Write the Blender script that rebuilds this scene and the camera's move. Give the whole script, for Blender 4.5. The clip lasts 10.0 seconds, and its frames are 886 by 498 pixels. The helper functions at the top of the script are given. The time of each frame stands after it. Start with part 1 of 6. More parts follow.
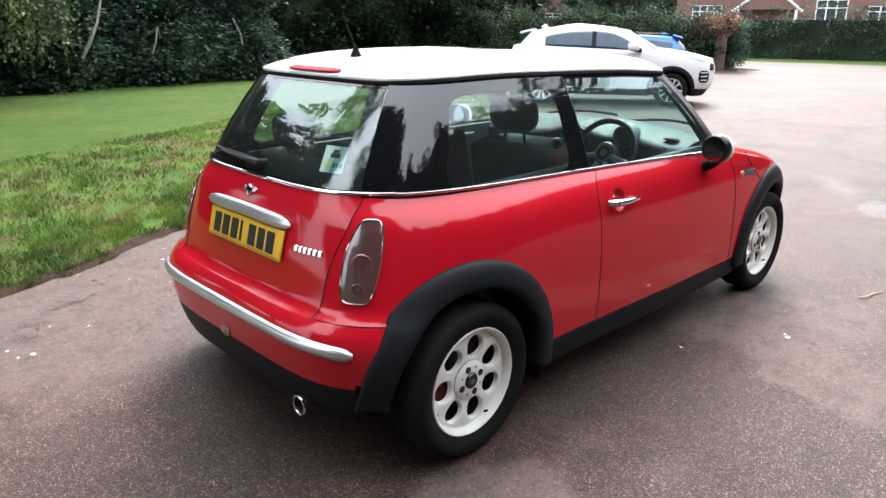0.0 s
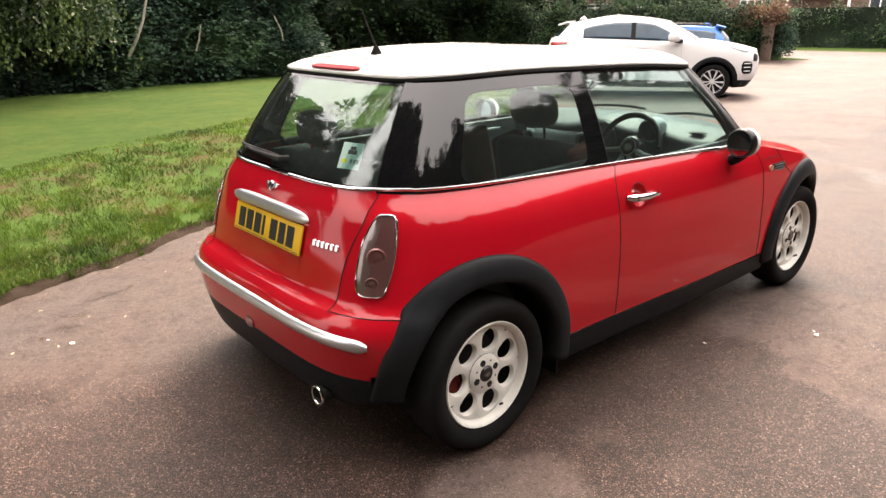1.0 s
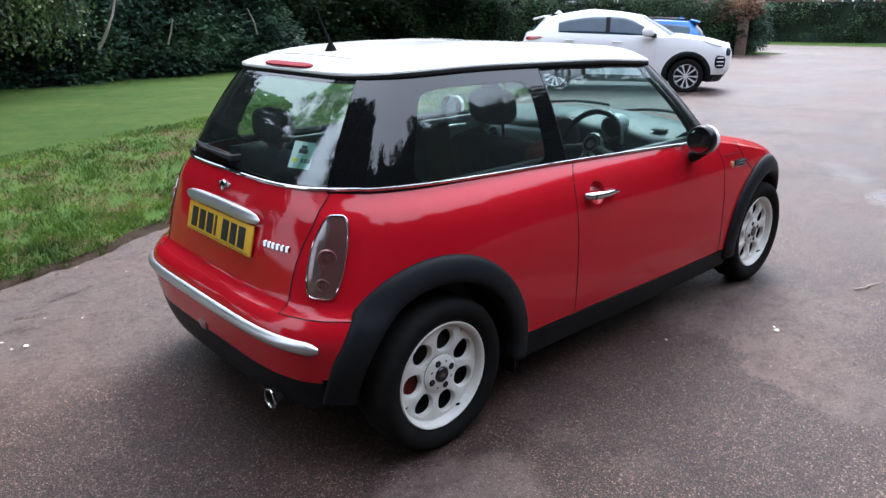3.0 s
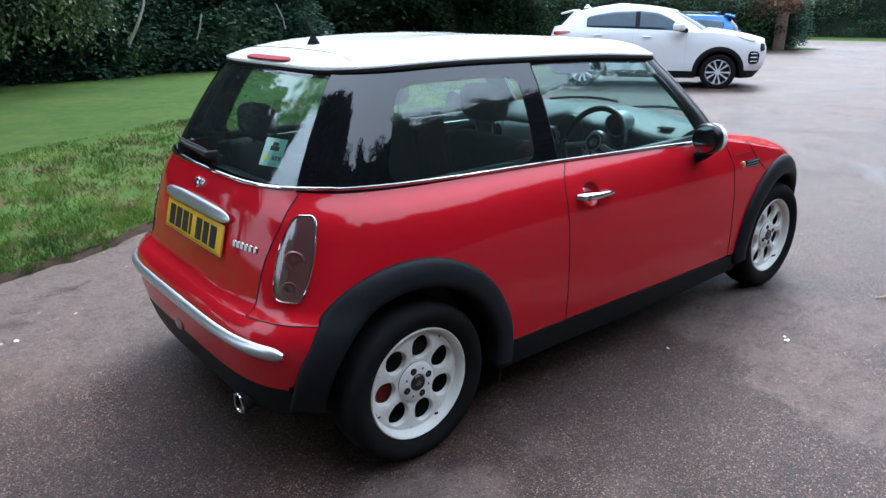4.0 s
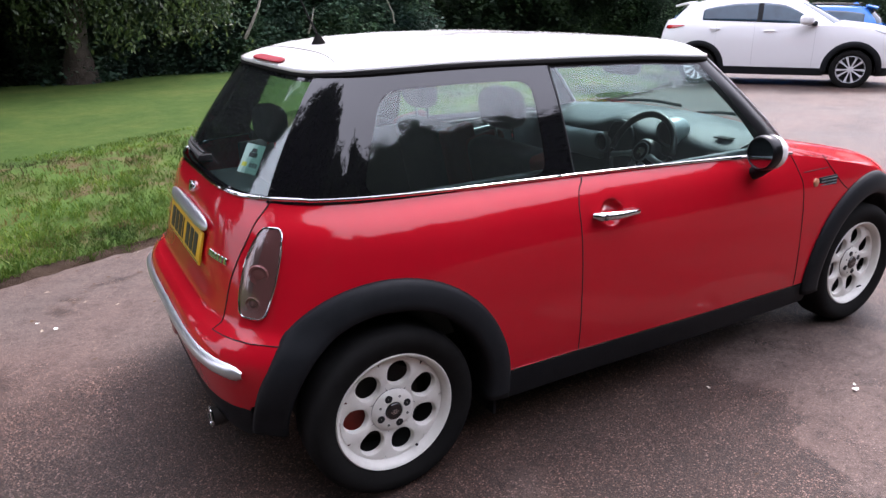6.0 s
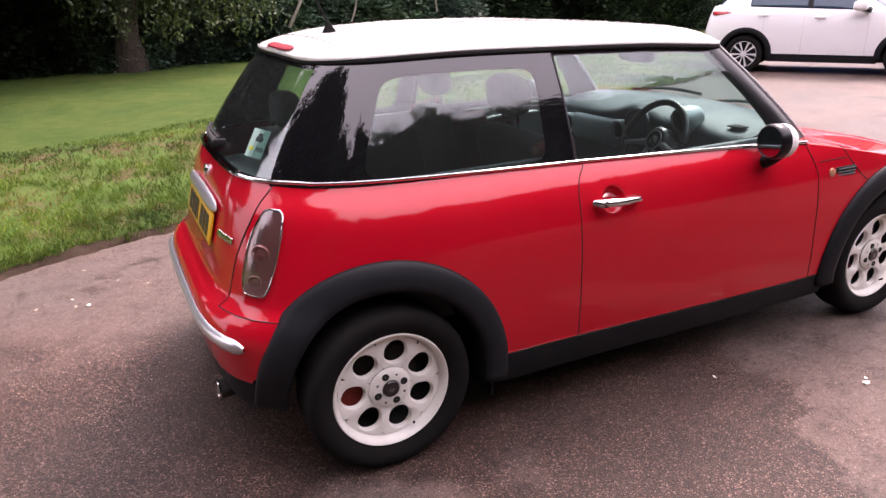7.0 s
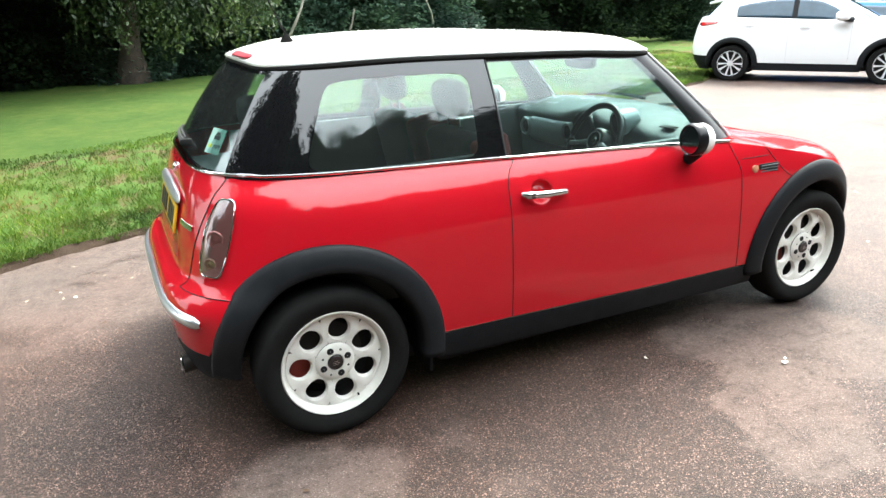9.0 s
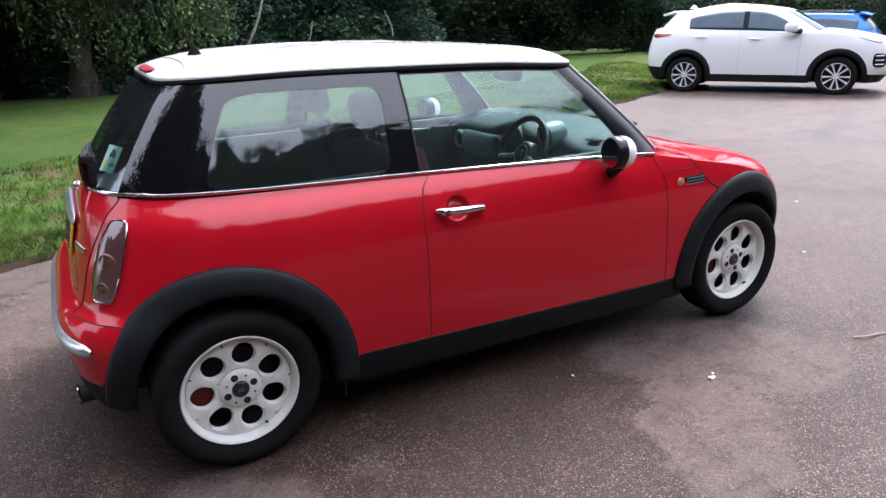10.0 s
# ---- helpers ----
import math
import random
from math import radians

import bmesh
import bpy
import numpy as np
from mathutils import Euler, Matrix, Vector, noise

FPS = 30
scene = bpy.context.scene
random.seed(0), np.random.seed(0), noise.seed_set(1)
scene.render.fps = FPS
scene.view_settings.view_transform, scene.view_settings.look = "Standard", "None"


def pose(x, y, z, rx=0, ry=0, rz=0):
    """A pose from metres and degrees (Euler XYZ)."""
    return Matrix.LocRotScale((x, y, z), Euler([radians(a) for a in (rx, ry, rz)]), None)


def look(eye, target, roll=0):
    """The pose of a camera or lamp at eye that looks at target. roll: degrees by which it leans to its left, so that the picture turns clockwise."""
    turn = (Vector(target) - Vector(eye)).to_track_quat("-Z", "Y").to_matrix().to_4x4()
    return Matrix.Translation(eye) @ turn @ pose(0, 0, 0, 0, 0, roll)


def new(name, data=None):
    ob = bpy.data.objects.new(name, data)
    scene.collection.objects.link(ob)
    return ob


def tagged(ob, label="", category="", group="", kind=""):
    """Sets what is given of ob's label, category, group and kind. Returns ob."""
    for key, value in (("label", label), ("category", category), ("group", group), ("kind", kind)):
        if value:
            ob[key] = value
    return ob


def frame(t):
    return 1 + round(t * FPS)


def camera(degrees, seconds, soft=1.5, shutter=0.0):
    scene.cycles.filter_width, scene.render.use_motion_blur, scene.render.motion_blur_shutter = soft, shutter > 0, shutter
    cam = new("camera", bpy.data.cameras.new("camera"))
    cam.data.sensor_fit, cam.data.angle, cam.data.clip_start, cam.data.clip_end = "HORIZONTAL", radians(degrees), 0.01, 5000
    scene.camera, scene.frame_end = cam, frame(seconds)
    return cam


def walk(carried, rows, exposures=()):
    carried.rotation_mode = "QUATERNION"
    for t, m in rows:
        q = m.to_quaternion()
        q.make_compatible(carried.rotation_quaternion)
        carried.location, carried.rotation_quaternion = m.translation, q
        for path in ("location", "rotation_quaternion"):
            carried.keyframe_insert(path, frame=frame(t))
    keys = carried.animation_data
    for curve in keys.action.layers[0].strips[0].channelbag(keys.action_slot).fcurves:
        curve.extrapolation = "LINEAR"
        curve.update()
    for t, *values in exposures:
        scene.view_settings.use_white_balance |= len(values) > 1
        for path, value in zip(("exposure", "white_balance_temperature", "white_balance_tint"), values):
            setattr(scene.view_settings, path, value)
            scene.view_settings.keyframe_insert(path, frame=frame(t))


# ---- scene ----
cam = camera(64.29, 10.0, soft=1.45)
# seconds, stops, kelvin, tint
EXPOSURES = [(0.0, 1.86, 6450, 12), (0.5, 2.06, 6700, 3), (1.0, 1.89, 7900, 18), (1.5, 1.85, 7400, 22), (2.0, 1.62, 6800, 26), (3.5, 1.37, 5580, 8), (4.5, 1.37, 5500, 9), (5.0, 1.38, 5600, 12), (6.5, 1.68, 6700, 32), (7.0, 1.81, 7100, 38), (7.5, 1.76, 7300, 39), (8.0, 1.93, 7300, 38), (8.5, 2.35, 7300, 11), (9.0, 2.45, 6600, 4), (9.5, 2.0, 6800, 19), (10.0, 1.54, 6050, 17)]
# seconds, eye, point looked at, lean
PATH = [
    (0.0, (-1.6585, -2.3456, 1.5337), (-0.3336, -0.9815, 0.9141), 0.17),
    (0.5, (-1.6324, -2.4319, 1.5326), (-0.3718, -1.0112, 0.9062), -0.30),
    (1.0, (-1.6142, -2.4336, 1.5486), (-0.3790, -0.9949, 0.9126), -0.75),
    (1.5, (-1.5992, -2.3926, 1.5535), (-0.3532, -0.9638, 0.9162), -1.42),
    (2.0, (-1.6022, -2.3714, 1.5530), (-0.3120, -0.9838, 0.9126), -1.10),
    (3.5, (-1.4232, -2.5119, 1.5603), (-0.1756, -1.0950, 0.9003), -0.42),
    (4.0, (-1.3000, -2.5134, 1.5426), (-0.1012, -1.0564, 0.8793), -0.70),
    (4.5, (-1.1783, -2.4887, 1.5408), (-0.0646, -0.9649, 0.8789), -0.59),
    (5.0, (-1.0624, -2.5506, 1.5516), (-0.0114, -0.9856, 0.8833), -0.80),
    (6.5, (-0.7392, -2.6076, 1.5476), (0.1285, -0.9403, 0.8641), -1.46),
    (7.0, (-0.7121, -2.7071, 1.5487), (0.0963, -1.0177, 0.8471), -1.67),
    (7.5, (-0.7122, -2.8219, 1.5321), (0.0238, -1.1031, 0.8223), -1.85),
    (8.0, (-0.7537, -2.9147, 1.5230), (-0.0388, -1.1867, 0.8138), -2.14),
    (8.5, (-0.7364, -3.0115, 1.5375), (0.0193, -1.2938, 0.8457), -2.16),
    (9.0, (-0.6075, -3.0546, 1.5454), (0.1896, -1.3478, 0.8736), -1.97),
    (9.5, (-0.4560, -3.0833, 1.5460), (0.3918, -1.3955, 0.8882), -1.62),
    (10.0, (-0.3695, -3.0670, 1.5349), (0.5052, -1.3880, 0.8899), -1.93),
]
walk(cam, [(t, look(eye, target, roll)) for t, eye, target, roll in PATH], EXPOSURES)
# ---- daylight: a bright overcast sky with a weak, wide sun ----
SUN_UP, SUN_TURN = 50.0, 58.0
world = bpy.data.worlds.new("sky")
scene.world = world
world.use_nodes = True
wn, wl = world.node_tree.nodes, world.node_tree.links
sky = wn.new("ShaderNodeTexSky")
sky.sky_type, sky.sun_disc = "NISHITA", False
sky.sun_elevation, sky.sun_rotation = radians(SUN_UP), radians(SUN_TURN)
sky.air_density, sky.dust_density, sky.ozone_density = 1.0, 3.0, 1.0
cloud = wn.new("ShaderNodeMixRGB")
cloud.inputs[0].default_value = 0.75
cloud.inputs[2].default_value = (8.6, 9.0, 9.6, 1)
wl.new(sky.outputs[0], cloud.inputs[1])
# an overcast sky is brighter overhead than at the horizon
up = wn.new("ShaderNodeTexCoord")
axes = wn.new("ShaderNodeSeparateXYZ")
wl.new(up.outputs["Generated"], axes.inputs[0])
rise = wn.new("ShaderNodeMapRange")
rise.inputs["From Min"].default_value, rise.inputs["From Max"].default_value = 0.0, 1.0
rise.inputs["To Min"].default_value, rise.inputs["To Max"].default_value = 0.55, 1.6
wl.new(axes.outputs["Z"], rise.inputs["Value"])
dome = wn.new("ShaderNodeMixRGB")
dome.blend_type = "MULTIPLY"
dome.inputs[0].default_value = 1.0
wl.new(cloud.outputs[0], dome.inputs[1])
wl.new(rise.outputs[0], dome.inputs[2])
wl.new(dome.outputs[0], wn["Background"].inputs[0])
wn["Background"].inputs[1].default_value = 0.123
sun = new("sun", bpy.data.lights.new("sun", "SUN"))
sun.data.energy, sun.data.angle, sun.data.color = 1.65, radians(24), (1.0, 0.95, 0.88)
sun_dir = Vector((math.sin(radians(SUN_TURN)) * math.cos(radians(SUN_UP)), math.cos(radians(SUN_TURN)) * math.cos(radians(SUN_UP)), math.sin(radians(SUN_UP))))
sun.matrix_world = look(sun_dir * 40, (0, 0, 0))
# ---- materials ----
def material(name, color=(0.5, 0.5, 0.5), rough=0.5, metal=0.0, coat=0.0, spec=0.5):
    m = bpy.data.materials.new(name)
    m.use_nodes = True
    b = m.node_tree.nodes["Principled BSDF"]
    b.inputs["Base Color"].default_value = (*color, 1)
    b.inputs["Roughness"].default_value = rough
    b.inputs["Metallic"].default_value = metal
    b.inputs["Coat Weight"].default_value = coat
    b.inputs["Coat Roughness"].default_value = 0.03
    b.inputs["Coat IOR"].default_value = 1.52
    b.inputs["Specular IOR Level"].default_value = spec
    return m


def node(m, kind, **inputs):
    n = m.node_tree.nodes.new(kind)
    for k, v in inputs.items():
        n.inputs[k.replace("_", " ")].default_value = v
    return n


def link(m, a, b):
    m.node_tree.links.new(a, b)


def bsdf(m):
    return m.node_tree.nodes["Principled BSDF"]


def coords(m, which="Object"):
    return node(m, "ShaderNodeTexCoord").outputs[which]


def noise_tex(m, scale, detail=4.0, rough=0.55, vec=None, out="Fac"):
    n = node(m, "ShaderNodeTexNoise", Scale=scale, Detail=detail, Roughness=rough)
    link(m, vec or coords(m), n.inputs["Vector"])
    return n.outputs[out]


def ramp(m, fac, *stops):
    r = node(m, "ShaderNodeValToRGB")
    el = r.color_ramp.elements
    while len(el) < len(stops):
        el.new(0.5)
    for e, (p, c) in zip(el, stops):
        e.position, e.color = p, (*c, 1)
    link(m, fac, r.inputs[0])
    return r.outputs[0]


def mix(m, fac, a, b, mode="MIX"):
    n = node(m, "ShaderNodeMixRGB")
    n.blend_type = mode
    for i, v in zip((0, 1, 2), (fac, a, b)):
        if isinstance(v, (int, float)):
            n.inputs[i].default_value = v
        elif isinstance(v, tuple):
            n.inputs[i].default_value = (*v, 1)
        else:
            link(m, v, n.inputs[i])
    return n.outputs[0]


def bump(m, height, strength=0.3, dist=0.01):
    n = node(m, "ShaderNodeBump", Strength=strength, Distance=dist)
    link(m, height, n.inputs["Height"])
    link(m, n.outputs[0], bsdf(m).inputs["Normal"])
    return n


def mottled(name, c1, c2, scale, rough=0.6, metal=0.0, bump_s=0.15, bump_d=0.004, fine=8.0, coat=0.0):
    m = material(name, c1, rough, metal, coat)
    big = noise_tex(m, scale)
    small = noise_tex(m, scale * fine, 3)
    base = ramp(m, big, (0.3, c1), (0.7, c2))
    base = mix(m, 0.35, base, mix(m, small, c1, c2))
    link(m, base, bsdf(m).inputs["Base Color"])
    if bump_s:
        bump(m, small, bump_s, bump_d)
    return m


def paint(name, color, dark, dust_haze=0.06):
    m = material(name, color, 0.6, 0.0, 0.9, 0.04)
    grime = ramp(m, noise_tex(m, 3.0, 6, 0.65), (0.45, (0, 0, 0)), (0.85, (1, 1, 1)))
    fac = node(m, "ShaderNodeMath")
    fac.operation = "MULTIPLY"
    fac.inputs[1].default_value = dust_haze
    link(m, grime, fac.inputs[0])
    flat = mix(m, noise_tex(m, 1.3, 3), color, dark)
    link(m, mix(m, fac.outputs[0], flat, (0.35, 0.31, 0.27)), bsdf(m).inputs["Base Color"])
    rr = node(m, "ShaderNodeMapRange")
    rr.inputs["To Min"].default_value, rr.inputs["To Max"].default_value = 0.02, 0.10
    link(m, noise_tex(m, 9.0, 6), rr.inputs["Value"])
    link(m, rr.outputs[0], bsdf(m).inputs["Coat Roughness"])
    wav = noise_tex(m, 2.2, 2)
    n = node(m, "ShaderNodeBump", Strength=0.06, Distance=0.02)
    link(m, wav, n.inputs["Height"])
    link(m, n.outputs[0], bsdf(m).inputs["Coat Normal"])
    return m


def glass(name, tint, ior=1.5, smear=0.004, dust_haze=0.011):
    m = bpy.data.materials.new(name)
    m.use_nodes = True
    m.node_tree.nodes.remove(bsdf(m))
    clear = node(m, "ShaderNodeBsdfTransparent", Color=(*tint, 1))
    shine = node(m, "ShaderNodeBsdfGlossy", Roughness=smear)
    facing = node(m, "ShaderNodeLayerWeight", Blend=0.5)
    fifth = node(m, "ShaderNodeMath")
    fifth.operation = "POWER"
    fifth.inputs[1].default_value = 5.0
    link(m, facing.outputs["Facing"], fifth.inputs[0])
    gloss = node(m, "ShaderNodeMapRange")
    gloss.inputs["To Min"].default_value, gloss.inputs["To Max"].default_value = ((ior - 1) / (ior + 1)) ** 2, 0.9
    link(m, fifth.outputs[0], gloss.inputs["Value"])
    mx = node(m, "ShaderNodeMixShader")
    link(m, gloss.outputs[0], mx.inputs[0])
    link(m, clear.outputs[0], mx.inputs[1])
    link(m, shine.outputs[0], mx.inputs[2])
    # a thin patchy film on the pane: dust, plus painted haze lifting dark windows
    film = node(m, "ShaderNodeBsdfDiffuse", Color=(0.55, 0.58, 0.57, 1))
    dusty = node(m, "ShaderNodeMixShader")
    patchy = node(m, "ShaderNodeMapRange")
    patchy.inputs["To Min"].default_value, patchy.inputs["To Max"].default_value = 0.4 * dust_haze, 1.6 * dust_haze
    link(m, noise_tex(m, 5.0, 6, 0.7), patchy.inputs["Value"])
    link(m, patchy.outputs[0], dusty.inputs[0])
    link(m, mx.outputs[0], dusty.inputs[1])
    link(m, film.outputs[0], dusty.inputs[2])
    link(m, dusty.outputs[0], m.node_tree.nodes["Material Output"].inputs[0])
    return m


RED = paint("red_car_paint", (0.50, 0.0050, 0.015), (0.45, 0.0044, 0.013), 0.02)
WHITE = paint("white_car_paint", (0.86, 0.86, 0.83), (0.81, 0.81, 0.78), 0.05)
PEARL = paint("pearl_white_paint", (0.80, 0.80, 0.80), (0.76, 0.76, 0.77), 0.03)
BLUE = paint("blue_car_paint", (0.03, 0.19, 0.58), (0.03, 0.16, 0.50), 0.03)
CLADDING = mottled("black_plastic_cladding", (0.0085, 0.0098, 0.0112), (0.0145, 0.016, 0.018), 14, 0.5, bump_s=0.2, bump_d=0.0015, fine=30)
BLACK_GLOSS = material("gloss_black_trim", (0.008, 0.008, 0.009), 0.12, 0, 0.6)
FRIT = material("black_glass_border", (0.006, 0.006, 0.007), 0.03, 0, 0, 0.75)
PILLAR = material("satin_black_trim", (0.006, 0.006, 0.007), 0.3, 0, 0, 0.3)
RUBBER = mottled("black_rubber", (0.0060, 0.0058, 0.0057), (0.0105, 0.0102, 0.0098), 20, 0.85, bump_s=0.2, bump_d=0.001)
CHROME = mottled("chrome", (0.62, 0.63, 0.64), (0.74, 0.75, 0.76), 12, 0.06, 1.0, 0)
ALLOY = mottled("white_painted_alloy", (0.77, 0.755, 0.70), (0.66, 0.64, 0.58), 16, 0.35, bump_s=0.05, fine=4)
STEEL = mottled("dark_brake_steel", (0.02, 0.018, 0.017), (0.035, 0.028, 0.024), 20, 0.6, 0.3, 0.1)
BUMPER_CHROME = mottled("weathered_chrome", (0.66, 0.67, 0.68), (0.56, 0.57, 0.58), 9, 0.32, 0.85, 0.03)
for m in (CLADDING, RUBBER):
    bsdf(m).inputs["Specular IOR Level"].default_value = 0.13
SATIN = mottled("satin_silver_trim", (0.55, 0.55, 0.55), (0.48, 0.48, 0.48), 10, 0.35, 0.3, 0)
GLASS_REAR = glass("rear_window_glass", (0.85, 0.93, 0.915), 1.68)
GLASS_BACK = glass("tailgate_glass", (0.78, 0.88, 0.86), 2.0)
GLASS_SIDE = glass("side_window_glass", (0.87, 0.965, 0.955), 1.65)
# near-black, also coloured into bores and wheel insides where shade falls
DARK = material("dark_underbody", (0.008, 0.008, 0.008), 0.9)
# ---- modelling helpers ----
def mesh_of(name, verts, faces, mat, smooth=True):
    me = bpy.data.meshes.new(name)
    me.from_pydata([tuple(map(float, v)) for v in verts], [], [tuple(map(int, f)) for f in faces])
    me.materials.append(mat)
    if smooth:
        me.polygons.foreach_set("use_smooth", [True] * len(me.polygons))
    me.validate()
    return me


def put(name, me, parent=None, label="", m=None):
    ob = new(name, me)
    if parent:
        ob.parent = parent
    if m is not None:
        ob.matrix_basis = m
    return tagged(ob, label)


def part(name, bm, mat, parent=None, label="", smooth=True, m=None):
    """Links a bmesh as one mesh object under a thing or a part."""
    me = bpy.data.meshes.new(name)
    bmesh.ops.recalc_face_normals(bm, faces=bm.faces)
    bm.to_mesh(me)
    bm.free()
    me.materials.append(mat)
    if smooth:
        me.polygons.foreach_set("use_smooth", [True] * len(me.polygons))
        me.set_sharp_from_angle(angle=radians(38))
    return put(name, me, parent, label, m)


def thing(name, label, category, m=None, group="", kind=""):
    ob = new(name)
    if m is not None:
        ob.matrix_basis = m
    return tagged(ob, label, category, group, kind)


def curve(*knots):
    """A smooth monotone curve through (place, value) knots."""
    xs, ys = np.array([k[0] for k in knots], float), np.array([k[1] for k in knots], float)
    d = np.diff(ys) / np.diff(xs)
    s = np.zeros(len(xs))
    s[0], s[-1] = d[0], d[-1]
    for i in range(1, len(xs) - 1):
        s[i] = 0 if d[i - 1] * d[i] <= 0 else 2 * d[i - 1] * d[i] / (d[i - 1] + d[i])

    def f(x):
        x = min(max(float(x), xs[0]), xs[-1])
        i = min(int(np.searchsorted(xs, x, "right")) - 1, len(xs) - 2)
        h = xs[i + 1] - xs[i]
        t = (x - xs[i]) / h
        return ((2 * t**3 - 3 * t**2 + 1) * ys[i] + (t**3 - 2 * t**2 + t) * h * s[i] + (3 * t**2 - 2 * t**3) * ys[i + 1] + (t**3 - t**2) * h * s[i + 1])

    return f


def box(sx, sy, sz, at=(0, 0, 0), bevel=0.0, segs=2, bm=None, turn=None):
    bm = bm or bmesh.new()
    m = Matrix.Translation(at) @ (turn or Matrix.Identity(4)) @ Matrix.Diagonal((sx, sy, sz, 1))
    r = bmesh.ops.create_cube(bm, size=1, matrix=m)
    if bevel:
        es = {e for v in r["verts"] for e in v.link_edges}
        bmesh.ops.bevel(bm, geom=list(es), offset=bevel, segments=segs, affect="EDGES", profile=0.6)
    return bm


def tube(points, r, closed=False, sides=8, bm=None, flat=1.0):
    """A round bar along points; r is a radius or a list of radii."""
    bm = bm or bmesh.new()
    ps = [Vector(p) for p in points]
    n = len(ps)
    rings = []
    ref = Vector((1, 0, 0)) if abs((ps[-1] - ps[0]).normalized().z) > 0.75 and not closed else Vector((0, 0, 1))
    for i, p in enumerate(ps):
        a, b = (ps[(i - 1) % n], ps[(i + 1) % n]) if closed else (ps[max(i - 1, 0)], ps[min(i + 1, n - 1)])
        d = (b - a).normalized()
        u = d.cross(ref)
        if u.length < 0.05:
            u = d.cross(Vector((0, 1, 0)))
        u.normalize()
        v = u.cross(d)
        rr = r[i] if isinstance(r, (list, tuple)) else r
        rings.append([bm.verts.new(p + rr * (math.cos(k * math.tau / sides) * u * flat + math.sin(k * math.tau / sides) * v)) for k in range(sides)])
    for i in range(n if closed else n - 1):
        a, b = rings[i], rings[(i + 1) % n]
        for k in range(sides):
            bm.faces.new((a[k], a[(k + 1) % sides], b[(k + 1) % sides], b[k]))
    if not closed:
        bm.faces.new(rings[0][::-1])
        bm.faces.new(rings[-1])
    return bm


def lathe(profile, segs=48, bm=None):
    """Turns (radius, along y) pairs round the y axis."""
    bm = bm or bmesh.new()
    rings = []
    for r, y in profile:
        rings.append([bm.verts.new((r * math.cos(a), y, r * math.sin(a))) for a in (k * math.tau / segs for k in range(segs))])
    for a, b in zip(rings, rings[1:]):
        for k in range(segs):
            bm.faces.new((a[k], a[(k + 1) % segs], b[(k + 1) % segs], b[k]))
    return bm


def strip_mesh(rows):
    """Quads between rows of points of one length: vertices and faces."""
    k = len(rows[0])
    verts = [p for row in rows for p in row]
    faces = [(i * k + j, i * k + j + 1, (i + 1) * k + j + 1, (i + 1) * k + j) for i in range(len(rows) - 1) for j in range(k - 1)]
    return verts, faces


class Shell:
    """A body drawn by its outlines seen from above: at each height a rear end, a front end and a half width, with rounded corners."""

    def __init__(self, xr, xf, w, n, m, xa, xb, taper=None, seam=None):
        self.seam = seam
        self.xr, self.xf, self.w, self.n, self.m = xr, xf, w, n, m
        self.xa = xa if callable(xa) else (lambda z: xa)
        self.xb = xb if callable(xb) else (lambda z: xb)
        self.taper = taper or (lambda x: 1.0)

    def side(self, x, z):
        """The half width at a place along the body and a height."""
        w, xa, xb = self.w(z), self.xa(z), self.xb(z)
        if x < xa:
            p, n = (xa - x) / (xa - self.xr(z)), self.n(z)
        elif x > xb:
            p, n = (x - xb) / (self.xf(z) - xb), self.m(z)
        else:
            p, n = 0.0, 4
        return w * max(1 - min(p, 1) ** n, 0) ** (1 / n) * self.taper(x)

    def rear(self, y, z):
        xa, n = self.xa(z), self.n(z)
        q = min(abs(y) / (self.w(z) * self.taper(-0.3)), 1)
        return xa - (xa - self.xr(z)) * max(1 - q**n, 0) ** (1 / n)

    def round_corner(self, deg, z, lift=0.0, centre=0.2):
        """The place on the rear corner seen at an angle from a point on the middle line."""
        lo, hi = 0.05, 1.6
        c, s = math.cos(radians(deg)), math.sin(radians(deg))
        for _ in range(30):
            d = (lo + hi) / 2
            x, y = centre - d * c, d * s
            if x > self.xr(z) and y < self.side(x, z):
                lo = d
            else:
                hi = d
        return centre - (lo + lift) * c, (lo + lift) * s, z

    def half(self, z, nr, nx, ns):
        """Half the outline at a height, from the rear's middle along one side to the front's middle."""
        xa, xb, xr, xf, w, n, m = self.xa(z), self.xb(z), self.xr(z), self.xf(z), self.w(z), self.n(z), self.m(z)
        out = []
        c = 0.5 ** (1 / n)
        for i in range(nr + 1):
            q = c * i / nr
            if self.seam:
                k, qs = self.seam[0], self.seam[1](z) / w
                q = qs * i / k if i <= k else qs + (c - qs) * (i - k) / (nr - k)
            out.append((xa - (xa - xr) * (1 - q**n) ** (1 / n), w * q))
        for i in range(1, nx + 1):
            p = c * (1 - i / nx)
            out.append((xa - (xa - xr) * p, w * (1 - p**n) ** (1 / n)))
        for i in range(1, ns + 1):
            out.append((xa + (xb - xa) * i / ns, w))
        c = 0.5 ** (1 / m)
        for i in range(1, nx + 1):
            p = c * i / nx
            out.append((xb + (xf - xb) * p, w * (1 - p**m) ** (1 / m)))
        for i in range(1, nr + 1):
            q = c * (1 - i / nr)
            out.append((xb + (xf - xb) * (1 - q**m) ** (1 / m), w * q))
        return [(x, y * self.taper(x)) for x, y in out]


